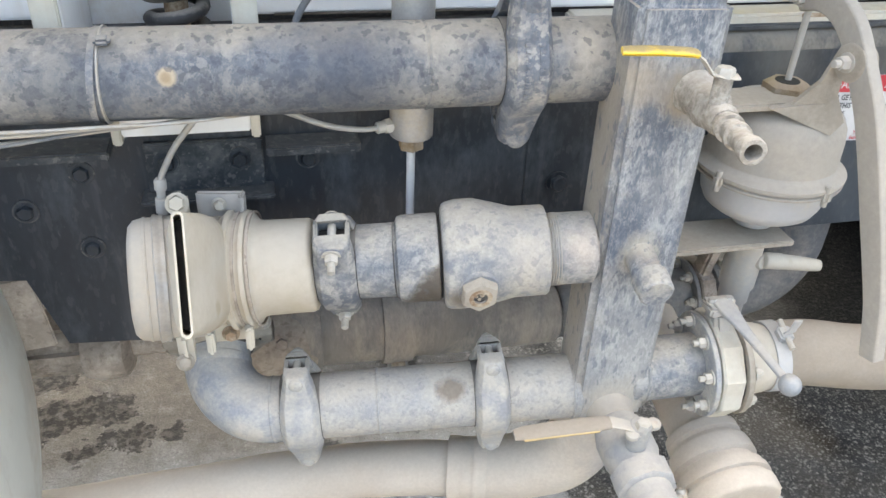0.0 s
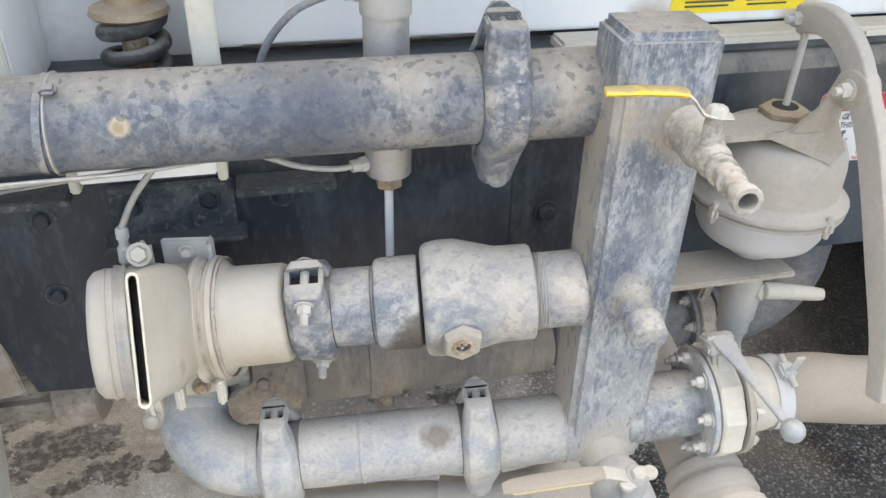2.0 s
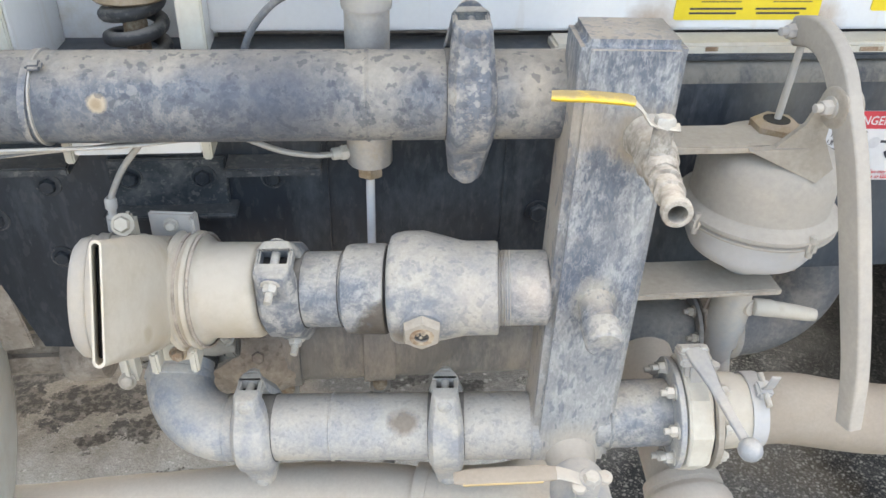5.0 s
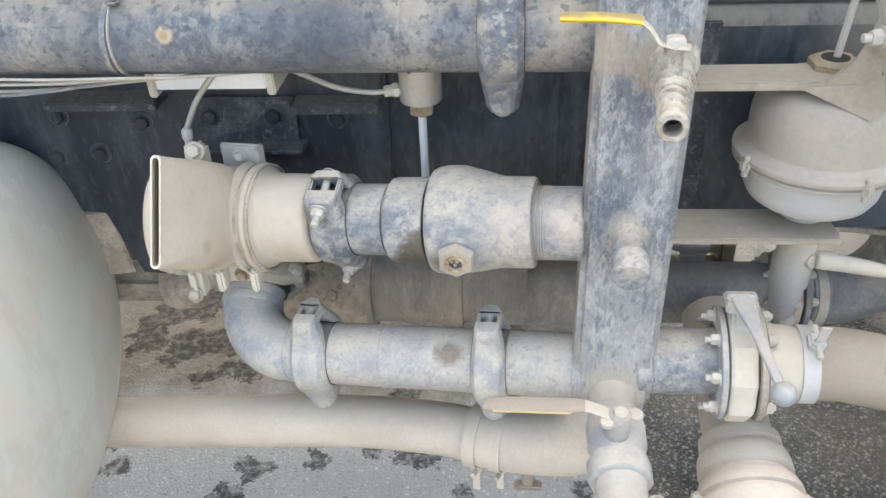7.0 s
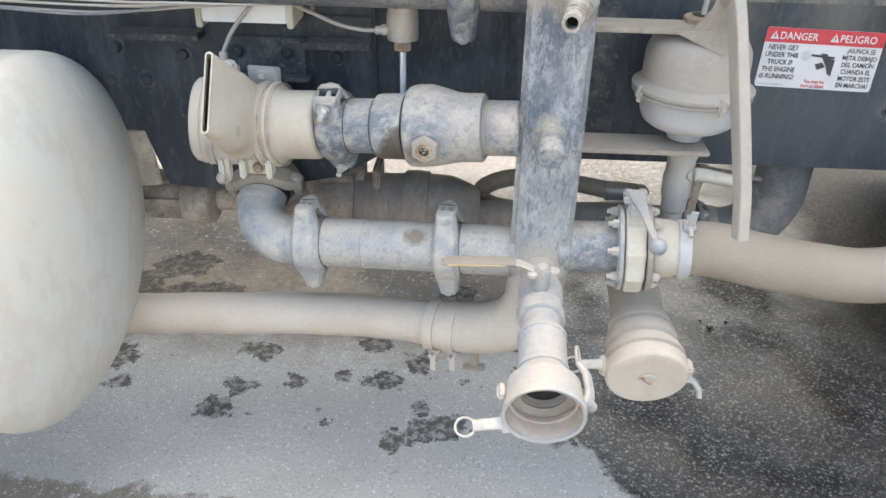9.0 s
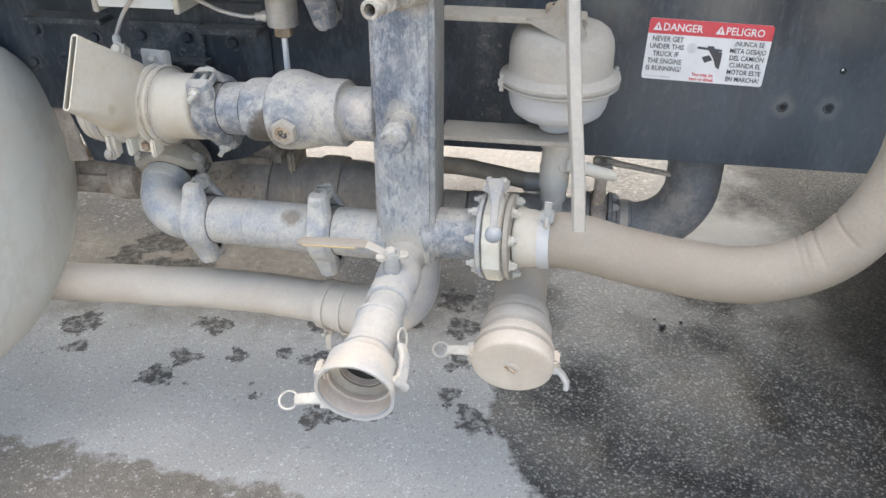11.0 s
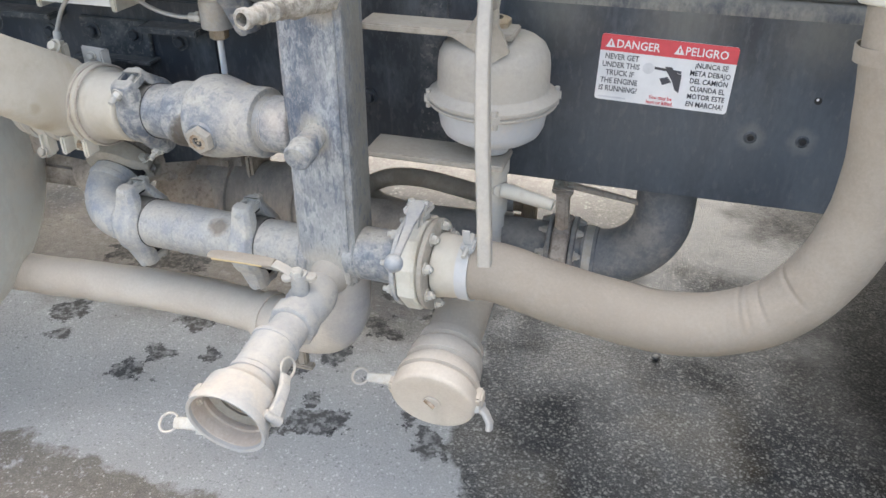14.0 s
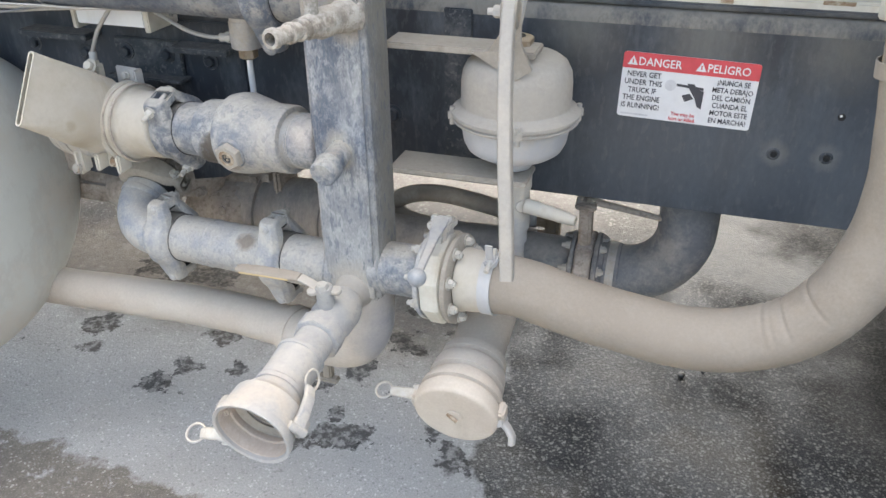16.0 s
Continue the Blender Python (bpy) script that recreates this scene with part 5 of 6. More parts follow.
def open_coupler():
    th = thing("cam_coupler", "pale dusty open cam coupler with two cam arms and pull rings", "hose coupler", "cam couplers")
    a, e = Vector((-0.0162, -0.140, 0.5915)), Vector((-0.020, -0.290, 0.566))
    d = (e - a).normalized()
    L = (e - a).length
    # barrel, ribbed neck, then the short wide bell
    part("barrel", solid([(-0.004, 0.035), (-0.002, 0.0385), (0.004, 0.0385), (0.005, 0.0365), (0.058, 0.0372), (0.062, 0.0355)], a, d, 44), COUPLER, th)
    prof = [(0.060, 0), (0.060, 0.030), (0.064, 0.034), (0.065, 0.0390), (0.072, 0.0390), (0.073, 0.0365), (0.078, 0.0365), (0.079, 0.0405), (0.086, 0.0415), (0.089, 0.0450), (0.095, 0.0500), (0.099, 0.0540), (L - 0.016, 0.0565), (L - 0.013, 0.0595), (L - 0.002, 0.0600), (L, 0.0590), (L - 0.001, 0.0545), (L - 0.012, 0.0532), (L - 0.047, 0.0515), (L - 0.052, 0.036), (L - 0.064, 0.035), (L - 0.064, 0)]
    part("shell", lathe(prof, a, d, 56, None, False, 0.02), BELL, th)
    part("inner_wall", lathe([(L - 0.006, 0.0535), (L - 0.008, 0.0520), (L - 0.028, 0.0505), (L - 0.029, 0.047), (L - 0.034, 0.047), (L - 0.035, 0.0495), (L - 0.044, 0.049), (L - 0.048, 0.034), (L - 0.058, 0.033), (L - 0.060, 0)], a, d, 48), CLAY, th, "brown dirty inside of the coupler")
    part("gasket", lathe([(L - 0.047, 0.035), (L - 0.043, 0.034), (L - 0.039, 0.0485), (L - 0.044, 0.049)], a, d, 48, None, True), TAN, th, "tan gasket ring")
    # near-black disc closes the bore and stands for its shade
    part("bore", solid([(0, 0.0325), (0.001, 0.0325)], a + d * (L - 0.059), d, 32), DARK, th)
    for sgn in (1, -1):
        part("cam_tip", box((0.010, 0.016, 0.014), basis(a + d * (L - 0.022) + Vector((0.048 * sgn, 0, 0.012)), (1, 0, 0), d), 0.003), CLAY, th)
    _, u, w = frame_of(d)
    right = Vector((1, 0, 0))
    for sgn in (1, -1):
        c = a + d * (L - 0.035) + right * sgn * 0.060
        part("cam_lug", box((0.014, 0.030, 0.030), basis(c, right, u), 0.004, None, 3), GREIGE, th)
    cam_arm(th, a + d * (L - 0.020) + Vector((-0.052, 0, -0.034)), (-1, 0.05, -0.25), (0, -0.6, 0.6), 0.046, ZINC)
    cam_arm(th, a + d * (L - 0.020) + Vector((0.062, 0, 0.008)), -d + Vector((-0.16, 0, 0.16)), (0.8, -0.25, 0.5), 0.066, COUPLER)
    return th


def capped_coupler():
    th = thing("cam_coupler", "tan dust-covered cam coupler closed with a round dust cap", "hose coupler", "cam couplers")
    f = Vector((0.190, -0.018, 0.426))
    d = Vector((0.0, -1, -0.275)).normalized()
    part("pipe", rod(f - d * 0.36, f - d * 0.085, 0.049, 40), PALE_HOSE, th, "bare dusty pipe")
    part("shell", solid([(-0.128, 0.050), (-0.125, 0.0575), (-0.110, 0.0590), (-0.107, 0.0515), (-0.099, 0.0515), (-0.096, 0.0630), (-0.088, 0.0650), (-0.070, 0.0665), (-0.067, 0.0580), (-0.058, 0.0580), (-0.055, 0.0680), (-0.040, 0.0695)], f, d, 52), PALE_HOSE, th)
    part("cap", solid([(-0.048, 0.066), (-0.046, 0.0720), (-0.036, 0.0735), (-0.034, 0.0665), (-0.028, 0.0665), (-0.026, 0.0735), (-0.007, 0.0735), (-0.002, 0.0715), (0.0, 0.067), (0.0005, 0.052), (-0.0012, 0.050), (-0.0012, 0.02)], f, d, 56), PALE_HOSE, th, "round dust cap")
    part("cap_boss", solid([(0, 0.015), (0.002, 0.014), (0.003, 0.008)], f, d, 24), PALE_HOSE, th)
    part("cap_pin", rod(f + Vector((-0.012, -0.004, 0.006)), f + Vector((0.006, -0.008, -0.004)), 0.0035, 10), RUST, th)
    for sgn in (1, -1):
        part("cam_lug", box((0.016, 0.03, 0.03), basis(f - d * 0.025 + Vector((0.074 * sgn, 0, 0)), (1, 0, 0), (0, -0.25, 1)), 0.004), PALE_HOSE, th)
    cam_arm(th, f - d * 0.022 + Vector((-0.076, 0, 0.006)), (-1, -0.15, 0.05), (0, -0.6, 0.6), 0.042, ZINC)
    cam_arm(th, f - d * 0.02 + Vector((0.076, 0, -0.012)), (0.55, -0.4, -0.8), (1, 0, 0.5), 0.042, PALE_IRON, False)
    return th


ball_valve_top()
ball_valve_low()
open_coupler()
capped_coupler()


# ---------------------------------------------------------------- butterfly valve and the bent hose
def butterfly(label, origin, axis, r, mat, flange_mat, handle, ball_mat, stem_up, with_left=True, group="butterfly valves", tall=0.0, knob=0.0140, lever_r=0.0065):
    th = thing("butterfly_valve", label, "valve", group)
    a = Vector(axis).normalized()
    o = Vector(origin)
    su = Vector(stem_up)
    su = (su - a * su.dot(a)).normalized()
    if with_left:
        part("flange", solid([(-0.030, r * 0.55), (-0.030, r * 0.97), (-0.028, r), (-0.022, r), (-0.0205, r * 0.97)], o, a, 48), flange_mat, th)
    part("flange", solid([(0.0165, r * 0.95), (0.018, r), (0.025, r), (0.027, r * 0.96), (0.0275, r * 0.55)], o, a, 48, None, 0.02), TAN if mat is CREAM else flange_mat, th, "dirty grey-tan flange" if mat is CREAM else "")
    finish("wafer", solid([(-0.0195, r * 0.92), (-0.018, r * 1.01), (-0.015, r * 1.045), (0.008, r * 1.045), (0.012, r * 1.01), (0.015, r * 0.92)], o, a, 10), mat, th, "faceted pale wafer body", True, 24)
    for s in (-0.0200, 0.0158):
        part("gasket", solid([(-0.0014, r * 0.90), (0.0014, r * 0.90)], o + a * s, a, 40), BLACK, th, "dark rubber gasket")
    _, u, w = frame_of(a)
    for k in range(8):
        t = 2 * math.pi * (k + 0.5) / 8
        c = o + (u * math.cos(t) + w * math.sin(t)) * r * 0.84
        part("bolt", bolt_bm(c - a * 0.030, -a, 0.0080, 0.009, 0.009), ZINC, th)
        part("nut", bolt_bm(c + a * 0.0275, a, 0.0080, 0.008, 0.005), ZINC, th)
    top = o + su * (r + 0.012 + tall) - a * 0.004
    neck = box((0.024, 0.034, 0.05 + tall), basis(o + su * (r - 0.006 + tall / 2) - a * 0.004, a, su), 0.005)
    if mat is CREAM:
        # the neck flares into the wafer's shoulders
        across = a.cross(su)
        for v in neck.verts:
            h = (v.co - o).dot(su)
            v.co += across * (v.co - o).dot(across) * max(0.0, (r + 0.015 - h) / 0.04) * 0.9
    part("neck", neck, PALE_IRON if mat is CREAM else mat, th)
    part("top_plate", box((0.040, 0.036, 0.014), basis(top + su * 0.008, a, su), 0.003), PALE_IRON if mat is CREAM else mat, th)
    for s in (-0.012, 0.012):
        part("bolt", bolt_bm(top + su * 0.015 + a * s, su, 0.006, 0.006), ZINC, th)
    hp = [top + su * 0.016] + [Vector(p) for p in handle]
    if mat is CREAM:
        bar = strip([hp[0] + su * 0.002, hp[0].lerp(hp[-1], 0.12) + su * 0.001, hp[0].lerp(hp[-1], 0.4), hp[0].lerp(hp[-1], 0.7), hp[-1]], [0.028, 0.026, 0.015, 0.012, 0.011], 0.007, a, 0.002)
    else:
        bar = tube([hp[0], hp[0].lerp(hp[-1], 0.3), hp[0].lerp(hp[-1], 0.7), hp[-1]], lever_r * 1.25, 14, 4, None, True, True, lambda k, q: 1.15 - 0.35 * k)
    lever = part("lever", bar, COUPLER if mat is CREAM else mat, th)
    part("knob", solid([(knob * (1 - math.cos(t)), knob * math.sin(t)) for t in [math.pi * k / 14 for k in range(1, 14)]], hp[-1] - (hp[-1] - hp[0]).normalized() * 0.008, hp[-1] - hp[0], 24), ball_mat, lever, "round knob")
    return th


butterfly("cream butterfly valve between bolted flanges, dusty, with a ball-ended lever", out(0.151), OUT_WAY, 0.0745, CREAM, CAST, [(0.152, -0.071, 0.728)], KNOB_BLUE, (0, 0.05, 1))


def hose_clamp(label, origin, axis, r, tail=None, mat=None):
    mat = mat or PALE_IRON
    th = thing("hose_clamp", label, "hose clamp", "hose clamps")
    part("band", lathe([(-0.010, r), (-0.010, r + 0.0022), (0.010, r + 0.0022), (0.010, r)], origin, axis, 48), mat, th)
    a, u, w = frame_of(axis)
    way = Vector(tail or (0, -0.5, 1)).normalized()
    c = Vector(origin) + way * (r + 0.007)
    part("bridge", box((0.020, 0.022, 0.014), basis(c, a, way), 0.003), mat, th)
    side = a.cross(way)
    part("screw", rod(c - side * 0.022 + way * 0.003, c + side * 0.026 + way * 0.003, 0.0042, 12), ZINC, th)
    part("tail", strip([c, c + way * 0.018 + side * 0.006, c + way * 0.040 + side * 0.004], 0.012, 0.003, a, 0.001), mat, th)
    return th


def hose_right():
    th = thing("water_hose", "thick tan rubber hose hanging in a bend, coated with dust", "hose", "thick hoses")
    pts = [out(0.226), out(0.28), (0.36, 0.050, 0.638), (0.44, 0.048, 0.626), (0.53, 0.048, 0.617), (0.61, 0.049, 0.629), (0.685, 0.05, 0.670), (0.735, 0.052, 0.740), (0.760, 0.052, 0.820), (0.765, 0.05, 0.90), (0.757, 0.05, 0.98), (0.747, 0.052, 1.06), (0.742, 0.07, 1.16), (0.75, 0.14, 1.27), (0.76, 0.27, 1.34), (0.765, 0.40, 1.36)]

    def ripple(k, t):
        crease = sum(depth * math.exp(-((k - at + 0.006 * math.sin(t)) / 0.0026) ** 2) for at, depth in ((0.352, 0.015), (0.368, 0.045), (0.378, 0.03), (0.396, 0.055), (0.440, 0.07), (0.47, 0.015)))
        inner = max(0.0, math.cos(t)) ** 0.6
        return 1 - crease * inner + 0.004 * math.sin(k * 90)
    part("hose_wall", tube([p if isinstance(p, tuple) else tuple(p) for p in pts], 0.0475, 48, 34, None, True, True, ripple), HOSE, th)
    for k in range(5):
        z = 0.885 + 0.030 * k
        x, y = 0.7645 + 0.0005 * k - 0.5 * max(0, z - 0.93) ** 1.5, 0.0505
        q0 = radians(38)
        bm = bmesh.new()
        rows = []
        for i in range(5):
            q = q0 + radians(5 * i)
            rows.append([bm.verts.new((x + 0.0483 * math.sin(q), y - 0.0483 * math.cos(q), z + d)) for d in (0, 0.021 if k % 2 else 0.014)])
        for r0, r1 in zip(rows, rows[1:]):
            bm.faces.new((r0[0], r1[0], r1[1], r0[1]))
        part("print_bar", bm, HOSE_PRINT, th, "faded red print")
    part("spigot", solid([(0, 0.047), (0.003, 0.0525), (0.008, 0.0535), (0.012, 0.0515), (0.034, 0.0500), (0.038, 0.0480), (0.062, 0.0478)], out(0.178), OUT_WAY, 44), BEIGE, th)
    return th


hose_right()
hose_clamp("pale grey hose clamp near the top of the bent hose", (0.744, 0.0555, 1.045), (-0.08, 0.08, 1), 0.0470, (0.5, -1, 0), HOSE)


def filler_pipe():
    th = thing("filler_pipe", "cream painted pipe end above the bent hose, dusty", "pipe")
    part("collar", solid([(0, 0.048), (0.001, 0.0540), (0.004, 0.0565), (0.030, 0.0570), (0.034, 0.0540), (0.060, 0.0535)], (0.7425, 0.064, 1.094), (0.03, 0.16, 1), 44), CREAM, th, "rounded cream collar")
    return th


filler_pipe()
hose_clamp("pale worm-drive hose clamp on the bent hose", out(0.231), OUT_WAY, 0.0485, (0, -0.35, 1), CHAMBER_PALE)


def hose_left():
    th = thing("water_hose", "thick tan rubber hose running low along the truck, dusty", "hose", "thick hoses")
    pts = [(-0.150, 0.143, 0.404), (-0.20, 0.158, 0.400), (-0.27, 0.176, 0.396), (-0.36, 0.188, 0.392), (-0.46, 0.195, 0.387), (-0.58, 0.199, 0.378), (-0.70, 0.203, 0.369), (-0.82, 0.208, 0.358), (-1.1, 0.235, 0.332), (-1.8, 0.30, 0.30)]

    def ripple(k, t):
        return 1 + 0.010 * math.sin(k * 41 + t) + 0.007 * math.sin(k * 97)
    part("hose_wall", tube(pts, 0.0430, 40, 10, None, True, True, ripple), PALE_HOSE, th)
    part("cuff", lathe([(-0.03, 0.0432), (-0.027, 0.0476), (0.024, 0.0486), (0.03, 0.0462)], (-0.178, 0.150, 0.4035), (-1, 0.29, -0.03), 40), PALE_HOSE, th, "thicker hose end")
    return th


hose_left()
hose_clamp("dusty hose clamp with a bent tail on the low hose", (-0.196, 0.155, 0.402), (-1, 0.3, -0.03), 0.0490, (0, -0.3, -1), PALE_HOSE)
hose_clamp("dusty hose clamp beside the foot elbow", (-0.158, 0.145, 0.4045), (-1, 0.29, -0.03), 0.0490, (0, -0.15, -1), PALE_HOSE)


# ---------------------------------------------------------------- the air chamber with its lever arm
def air_chamber():
    th = thing("air_chamber", "pale dust-coated air brake chamber with a clamped band", "air chamber")
    o = Vector((0.231, 0.178, 0.0))
    lower = [(0.806, 0.028), (0.812, 0.031), (0.826, 0.031), (0.829, 0.048), (0.833, 0.066), (0.840, 0.0755), (0.852, 0.0815), (0.872, 0.0850), (0.890, 0.0865)]
    upper = [(0.897, 0.0865), (0.948, 0.0858), (0.964, 0.0835), (0.977, 0.077), (0.985, 0.066), (0.990, 0.050), (0.993, 0.03)]
    part("lower_shell", solid(lower, o, (0, 0, 1), 60), CHAMBER_PALE, th, "paler blue-grey lower half")
    part("upper_shell", solid(upper, o, (0, 0, 1), 60), CHAMBER_TAN, th)
    part("band", lathe([(0.889, 0.083), (0.886, 0.0960), (0.888, 0.0995), (0.8915, 0.1000), (0.893, 0.0965), (0.8955, 0.0965), (0.897, 0.1010), (0.9015, 0.1010), (0.9045, 0.0970), (0.909, 0.0885), (0.913, 0.0860)], o, (0, 0, 1), 60), CHAMBER_TAN, th, "clamp band round the middle")
    for ang in (200, 285, 20):
        t = radians(ang)
        c = o + Vector((0.100 * math.cos(t), 0.100 * math.sin(t), 0.894))
        part("band_bolt", rod(c - Vector((0, 0, 0.015)), c + Vector((0, 0, 0.014)), 0.0042, 12), GREIGE, th)
        part("band_lug", box((0.013, 0.014, 0.019), pose(c.x, c.y, c.z, 0, 0, ang), 0.004), GREIGE, th)
    part("collar_nut", hexagon((0.226, 0.178, 1.000), (0, 0, 1), 0.030, 0.016), BRASS, th)
    # shade of the nut's opening, drawn as a dark disc
    part("socket", solid([(0, 0.016), (0.001, 0.016)], (0.226, 0.178, 1.0155), (0, 0, 1), 24), DARK, th)
    part("push_rod", rod((0.226, 0.178, 1.0), (0.243, 0.197, 1.118), 0.0044, 14), GREIGE, th)
    return th


def chamber_bracket():
    th = thing("chamber_bracket", "dusty flat steel bars that carry the air chamber", "bracket")
    part("upper_bar", box((0.235, 0.060, 0.010), pose(0.150, 0.160, 1.000), 0.002), TAN, th)
    part("lower_bar", box((0.228, 0.075, 0.009), pose(0.150, 0.155, 0.799), 0.002), TAN, th)
    # bent gusset from the bar's end up to the lever's pivot
    rim = [Vector(q) for q in ((0.172, 0.124, 1.001), (0.246, 0.096, 0.973), (0.268, 0.105, 0.986), (0.250, 0.109, 1.022), (0.248, 0.107, 1.078), (0.234, 0.104, 1.086), (0.222, 0.110, 1.040), (0.200, 0.122, 1.006))]
    off = Vector((0.10, 0.95, 0.15)).normalized() * 0.006
    hub = Vector((0.236, 0.107, 1.012))
    bm = bmesh.new()
    front = [bm.verts.new(q) for q in rim]
    back = [bm.verts.new(q + off) for q in rim]
    hf, hb = bm.verts.new(hub), bm.verts.new(hub + off)
    for i in range(len(rim)):
        j = (i + 1) % len(rim)
        bm.faces.new((hf, front[i], front[j]))
        bm.faces.new((hb, back[j], back[i]))
        bm.faces.new((front[i], back[i], back[j], front[j]))
    part("pivot_plate", bm, TAN, th)
    return th


def lever_arm():
    th = thing("lever_arm", "long flat dusty grey-tan lever arm curved over at its head", "lever")
    side = (1, 0.12, 0)
    pts = [(0.240, 0.205, 1.116), (0.238, 0.165, 1.126), (0.238, 0.130, 1.120), (0.239, 0.100, 1.101), (0.241, 0.072, 1.066), (0.245, 0.048, 1.030), (0.250, 0.026, 0.985), (0.258, 0.000, 0.92), (0.266, -0.022, 0.86), (0.274, -0.041, 0.80), (0.280, -0.055, 0.735)]
    line = curve_points(pts, 4)
    # a bar 20 mm thick across and 38 mm deep in the plane of its bend
    bm = bmesh.new()
    rings = []
    for k, c in enumerate(line):
        d = (line[min(k + 1, len(line) - 1)] - line[max(k - 1, 0)]).normalized()
        s = Vector(side).normalized()
        s = (s - d * s.dot(d)).normalized()
        nrm = d.cross(s)
        f = k / (len(line) - 1)
        deep = 0.034 if f < 0.75 else 0.034 - 0.008 * (f - 0.75) / 0.25
        hw, hd, e = 0.0095, deep / 2, 0.003
        loop = [(-hw + e, -hd), (hw - e, -hd), (hw, -hd + e), (hw, hd - e), (hw - e, hd), (-hw + e, hd), (-hw, hd - e), (-hw, -hd + e)]
        rings.append([bm.verts.new(c + s * a + nrm * b) for a, b in loop])
    for p, q in zip(rings, rings[1:]):
        for i in range(8):
            j = (i + 1) % 8
            bm.faces.new((p[i], p[j], q[j], q[i]))
    bm.faces.new(rings[0][::-1])
    bm.faces.new(rings[-1])
    part("arm", bm, CHAMBER_TAN, th)
    part("boss", solid([(-0.012, 0.020), (-0.010, 0.023), (0.010, 0.023), (0.012, 0.020)], (0.240, 0.085, 1.072), side, 28), TAN, th)
    for c in ((0.228, 0.085, 1.072), (0.232, 0.200, 1.117)):
        part("bolt", bolt_bm(c, (-1, -0.12, 0), 0.009, 0.010, 0.010), PALE_IRON, th)
    return th


air_chamber()
chamber_bracket()
lever_arm()


def drain_valve():
    th = thing("drain_valve", "small dusty upright ball valve with a tan lever", "ball valve")
    o = Vector((0.235, 0.178, 0.0))
    part("body", solid([(0.640, 0.016), (0.648, 0.019), (0.665, 0.019), (0.668, 0.0225), (0.690, 0.0225), (0.695, 0.026), (0.735, 0.027), (0.740, 0.0245), (0.765, 0.0245), (0.770, 0.0270), (0.786, 0.0270), (0.796, 0.025)], o, (0, 0, 1), 24), PALE_IRON, th)
    part("stem", rod((0.242, 0.172, 0.738), (0.252, 0.154, 0.744), 0.010, 14), PALE_IRON, th)
    lever = part("lever", strip([(0.248, 0.160, 0.746), (0.262, 0.158, 0.746), (0.276, 0.156, 0.745)], 0.018, 0.003, (0, 0.3, 1)), PALE_IRON, th)
    part("sleeve", rod((0.256, 0.159, 0.745), (0.284, 0.155, 0.743), 0.0125, 16, None, 0.2), BEIGE, lever, "cream worn sleeve")
    part("grip", tube([(0.280, 0.1555, 0.743), (0.300, 0.152, 0.741), (0.325, 0.148, 0.738), (0.342, 0.145, 0.736)], 0.0115, 14, 4, None, True, True, lambda k, q: 1.0 - 0.25 * k * k), BEIGE, lever, "tan dusty grip")
    part("tailpiece", rod((0.240, 0.178, 0.645), (0.244, 0.160, 0.585), 0.014, 18), PALE_IRON, th)
    return th


drain_valve()


# ---------------------------------------------------------------- air cylinder behind the header pipe
def air_cylinder():
    th = thing("air_cylinder", "upright grey air cylinder with a polished rod behind the header pipe", "air cylinder")
    x, y = -0.263, 0.222
    part("barrel", solid([(0.985, 0.024), (0.99, 0.0255), (1.14, 0.0255), (1.145, 0.0265)], (x, y, 0), (0, 0, 1), 36), STEEL, th)
    part("top_cap", solid([(1.140, 0.028), (1.143, 0.0285), (1.30, 0.0285)], (x, y, 0), (0, 0, 1), 36), GREIGE, th)
    part("end_cap", solid([(0.9495, 0.0262), (0.951, 0.0275), (0.995, 0.0275), (0.998, 0.025)], (x, y, 0), (0, 0, 1), 36), STEEL, th, "turned metal end cap")
    part("gland_nut", solid([(0.930, 0.014), (0.932, 0.0165), (0.951, 0.0165)], (x, y, 0), (0, 0, 1), 6), BRASS, th, "brown gland nut")
    part("rod", rod((x, y, 0.80), (x, y, 0.933), 0.0056, 20), CHROME, th, "polished steel rod")
    for z in (0.966, 1.165):
        f = part("fitting", rod((x - 0.024, y - 0.006, z), (x - 0.046, y - 0.012, z), 0.0075, 12), ZINC, th)
        part("collar", hexagon((x - 0.028, y - 0.007, z), (-1, -0.25, 0), 0.010, 0.008), ZINC, f)
    return th


air_cylinder()


def air_line(label, pts, r=0.0042, mat=None):
    th = thing("air_line", label, "air hose", "thin air lines")
    part("line", tube(pts, r, 12, 8), mat or SLATE, th)
    return th


air_line("grey air line curving down behind the header pipe", [(-0.306, 0.210, 1.165), (-0.33, 0.208, 1.163), (-0.365, 0.212, 1.145), (-0.395, 0.222, 1.105), (-0.41, 0.232, 1.05), (-0.42, 0.235, 0.99)])
air_line("grey air line running to the cylinder's lower fitting", [(-0.306, 0.210, 0.966), (-0.33, 0.206, 0.967), (-0.37, 0.205, 0.975), (-0.42, 0.215, 0.992), (-0.47, 0.225, 1.01)], 0.0035, STEEL)
air_line("grey air line dropping to the spray head", [(-0.500, 0.190, 1.02), (-0.520, 0.188, 0.998), (-0.545, 0.186, 0.968), (-0.560, 0.186, 0.942), (-0.568, 0.186, 0.925)], 0.0038, STEEL)
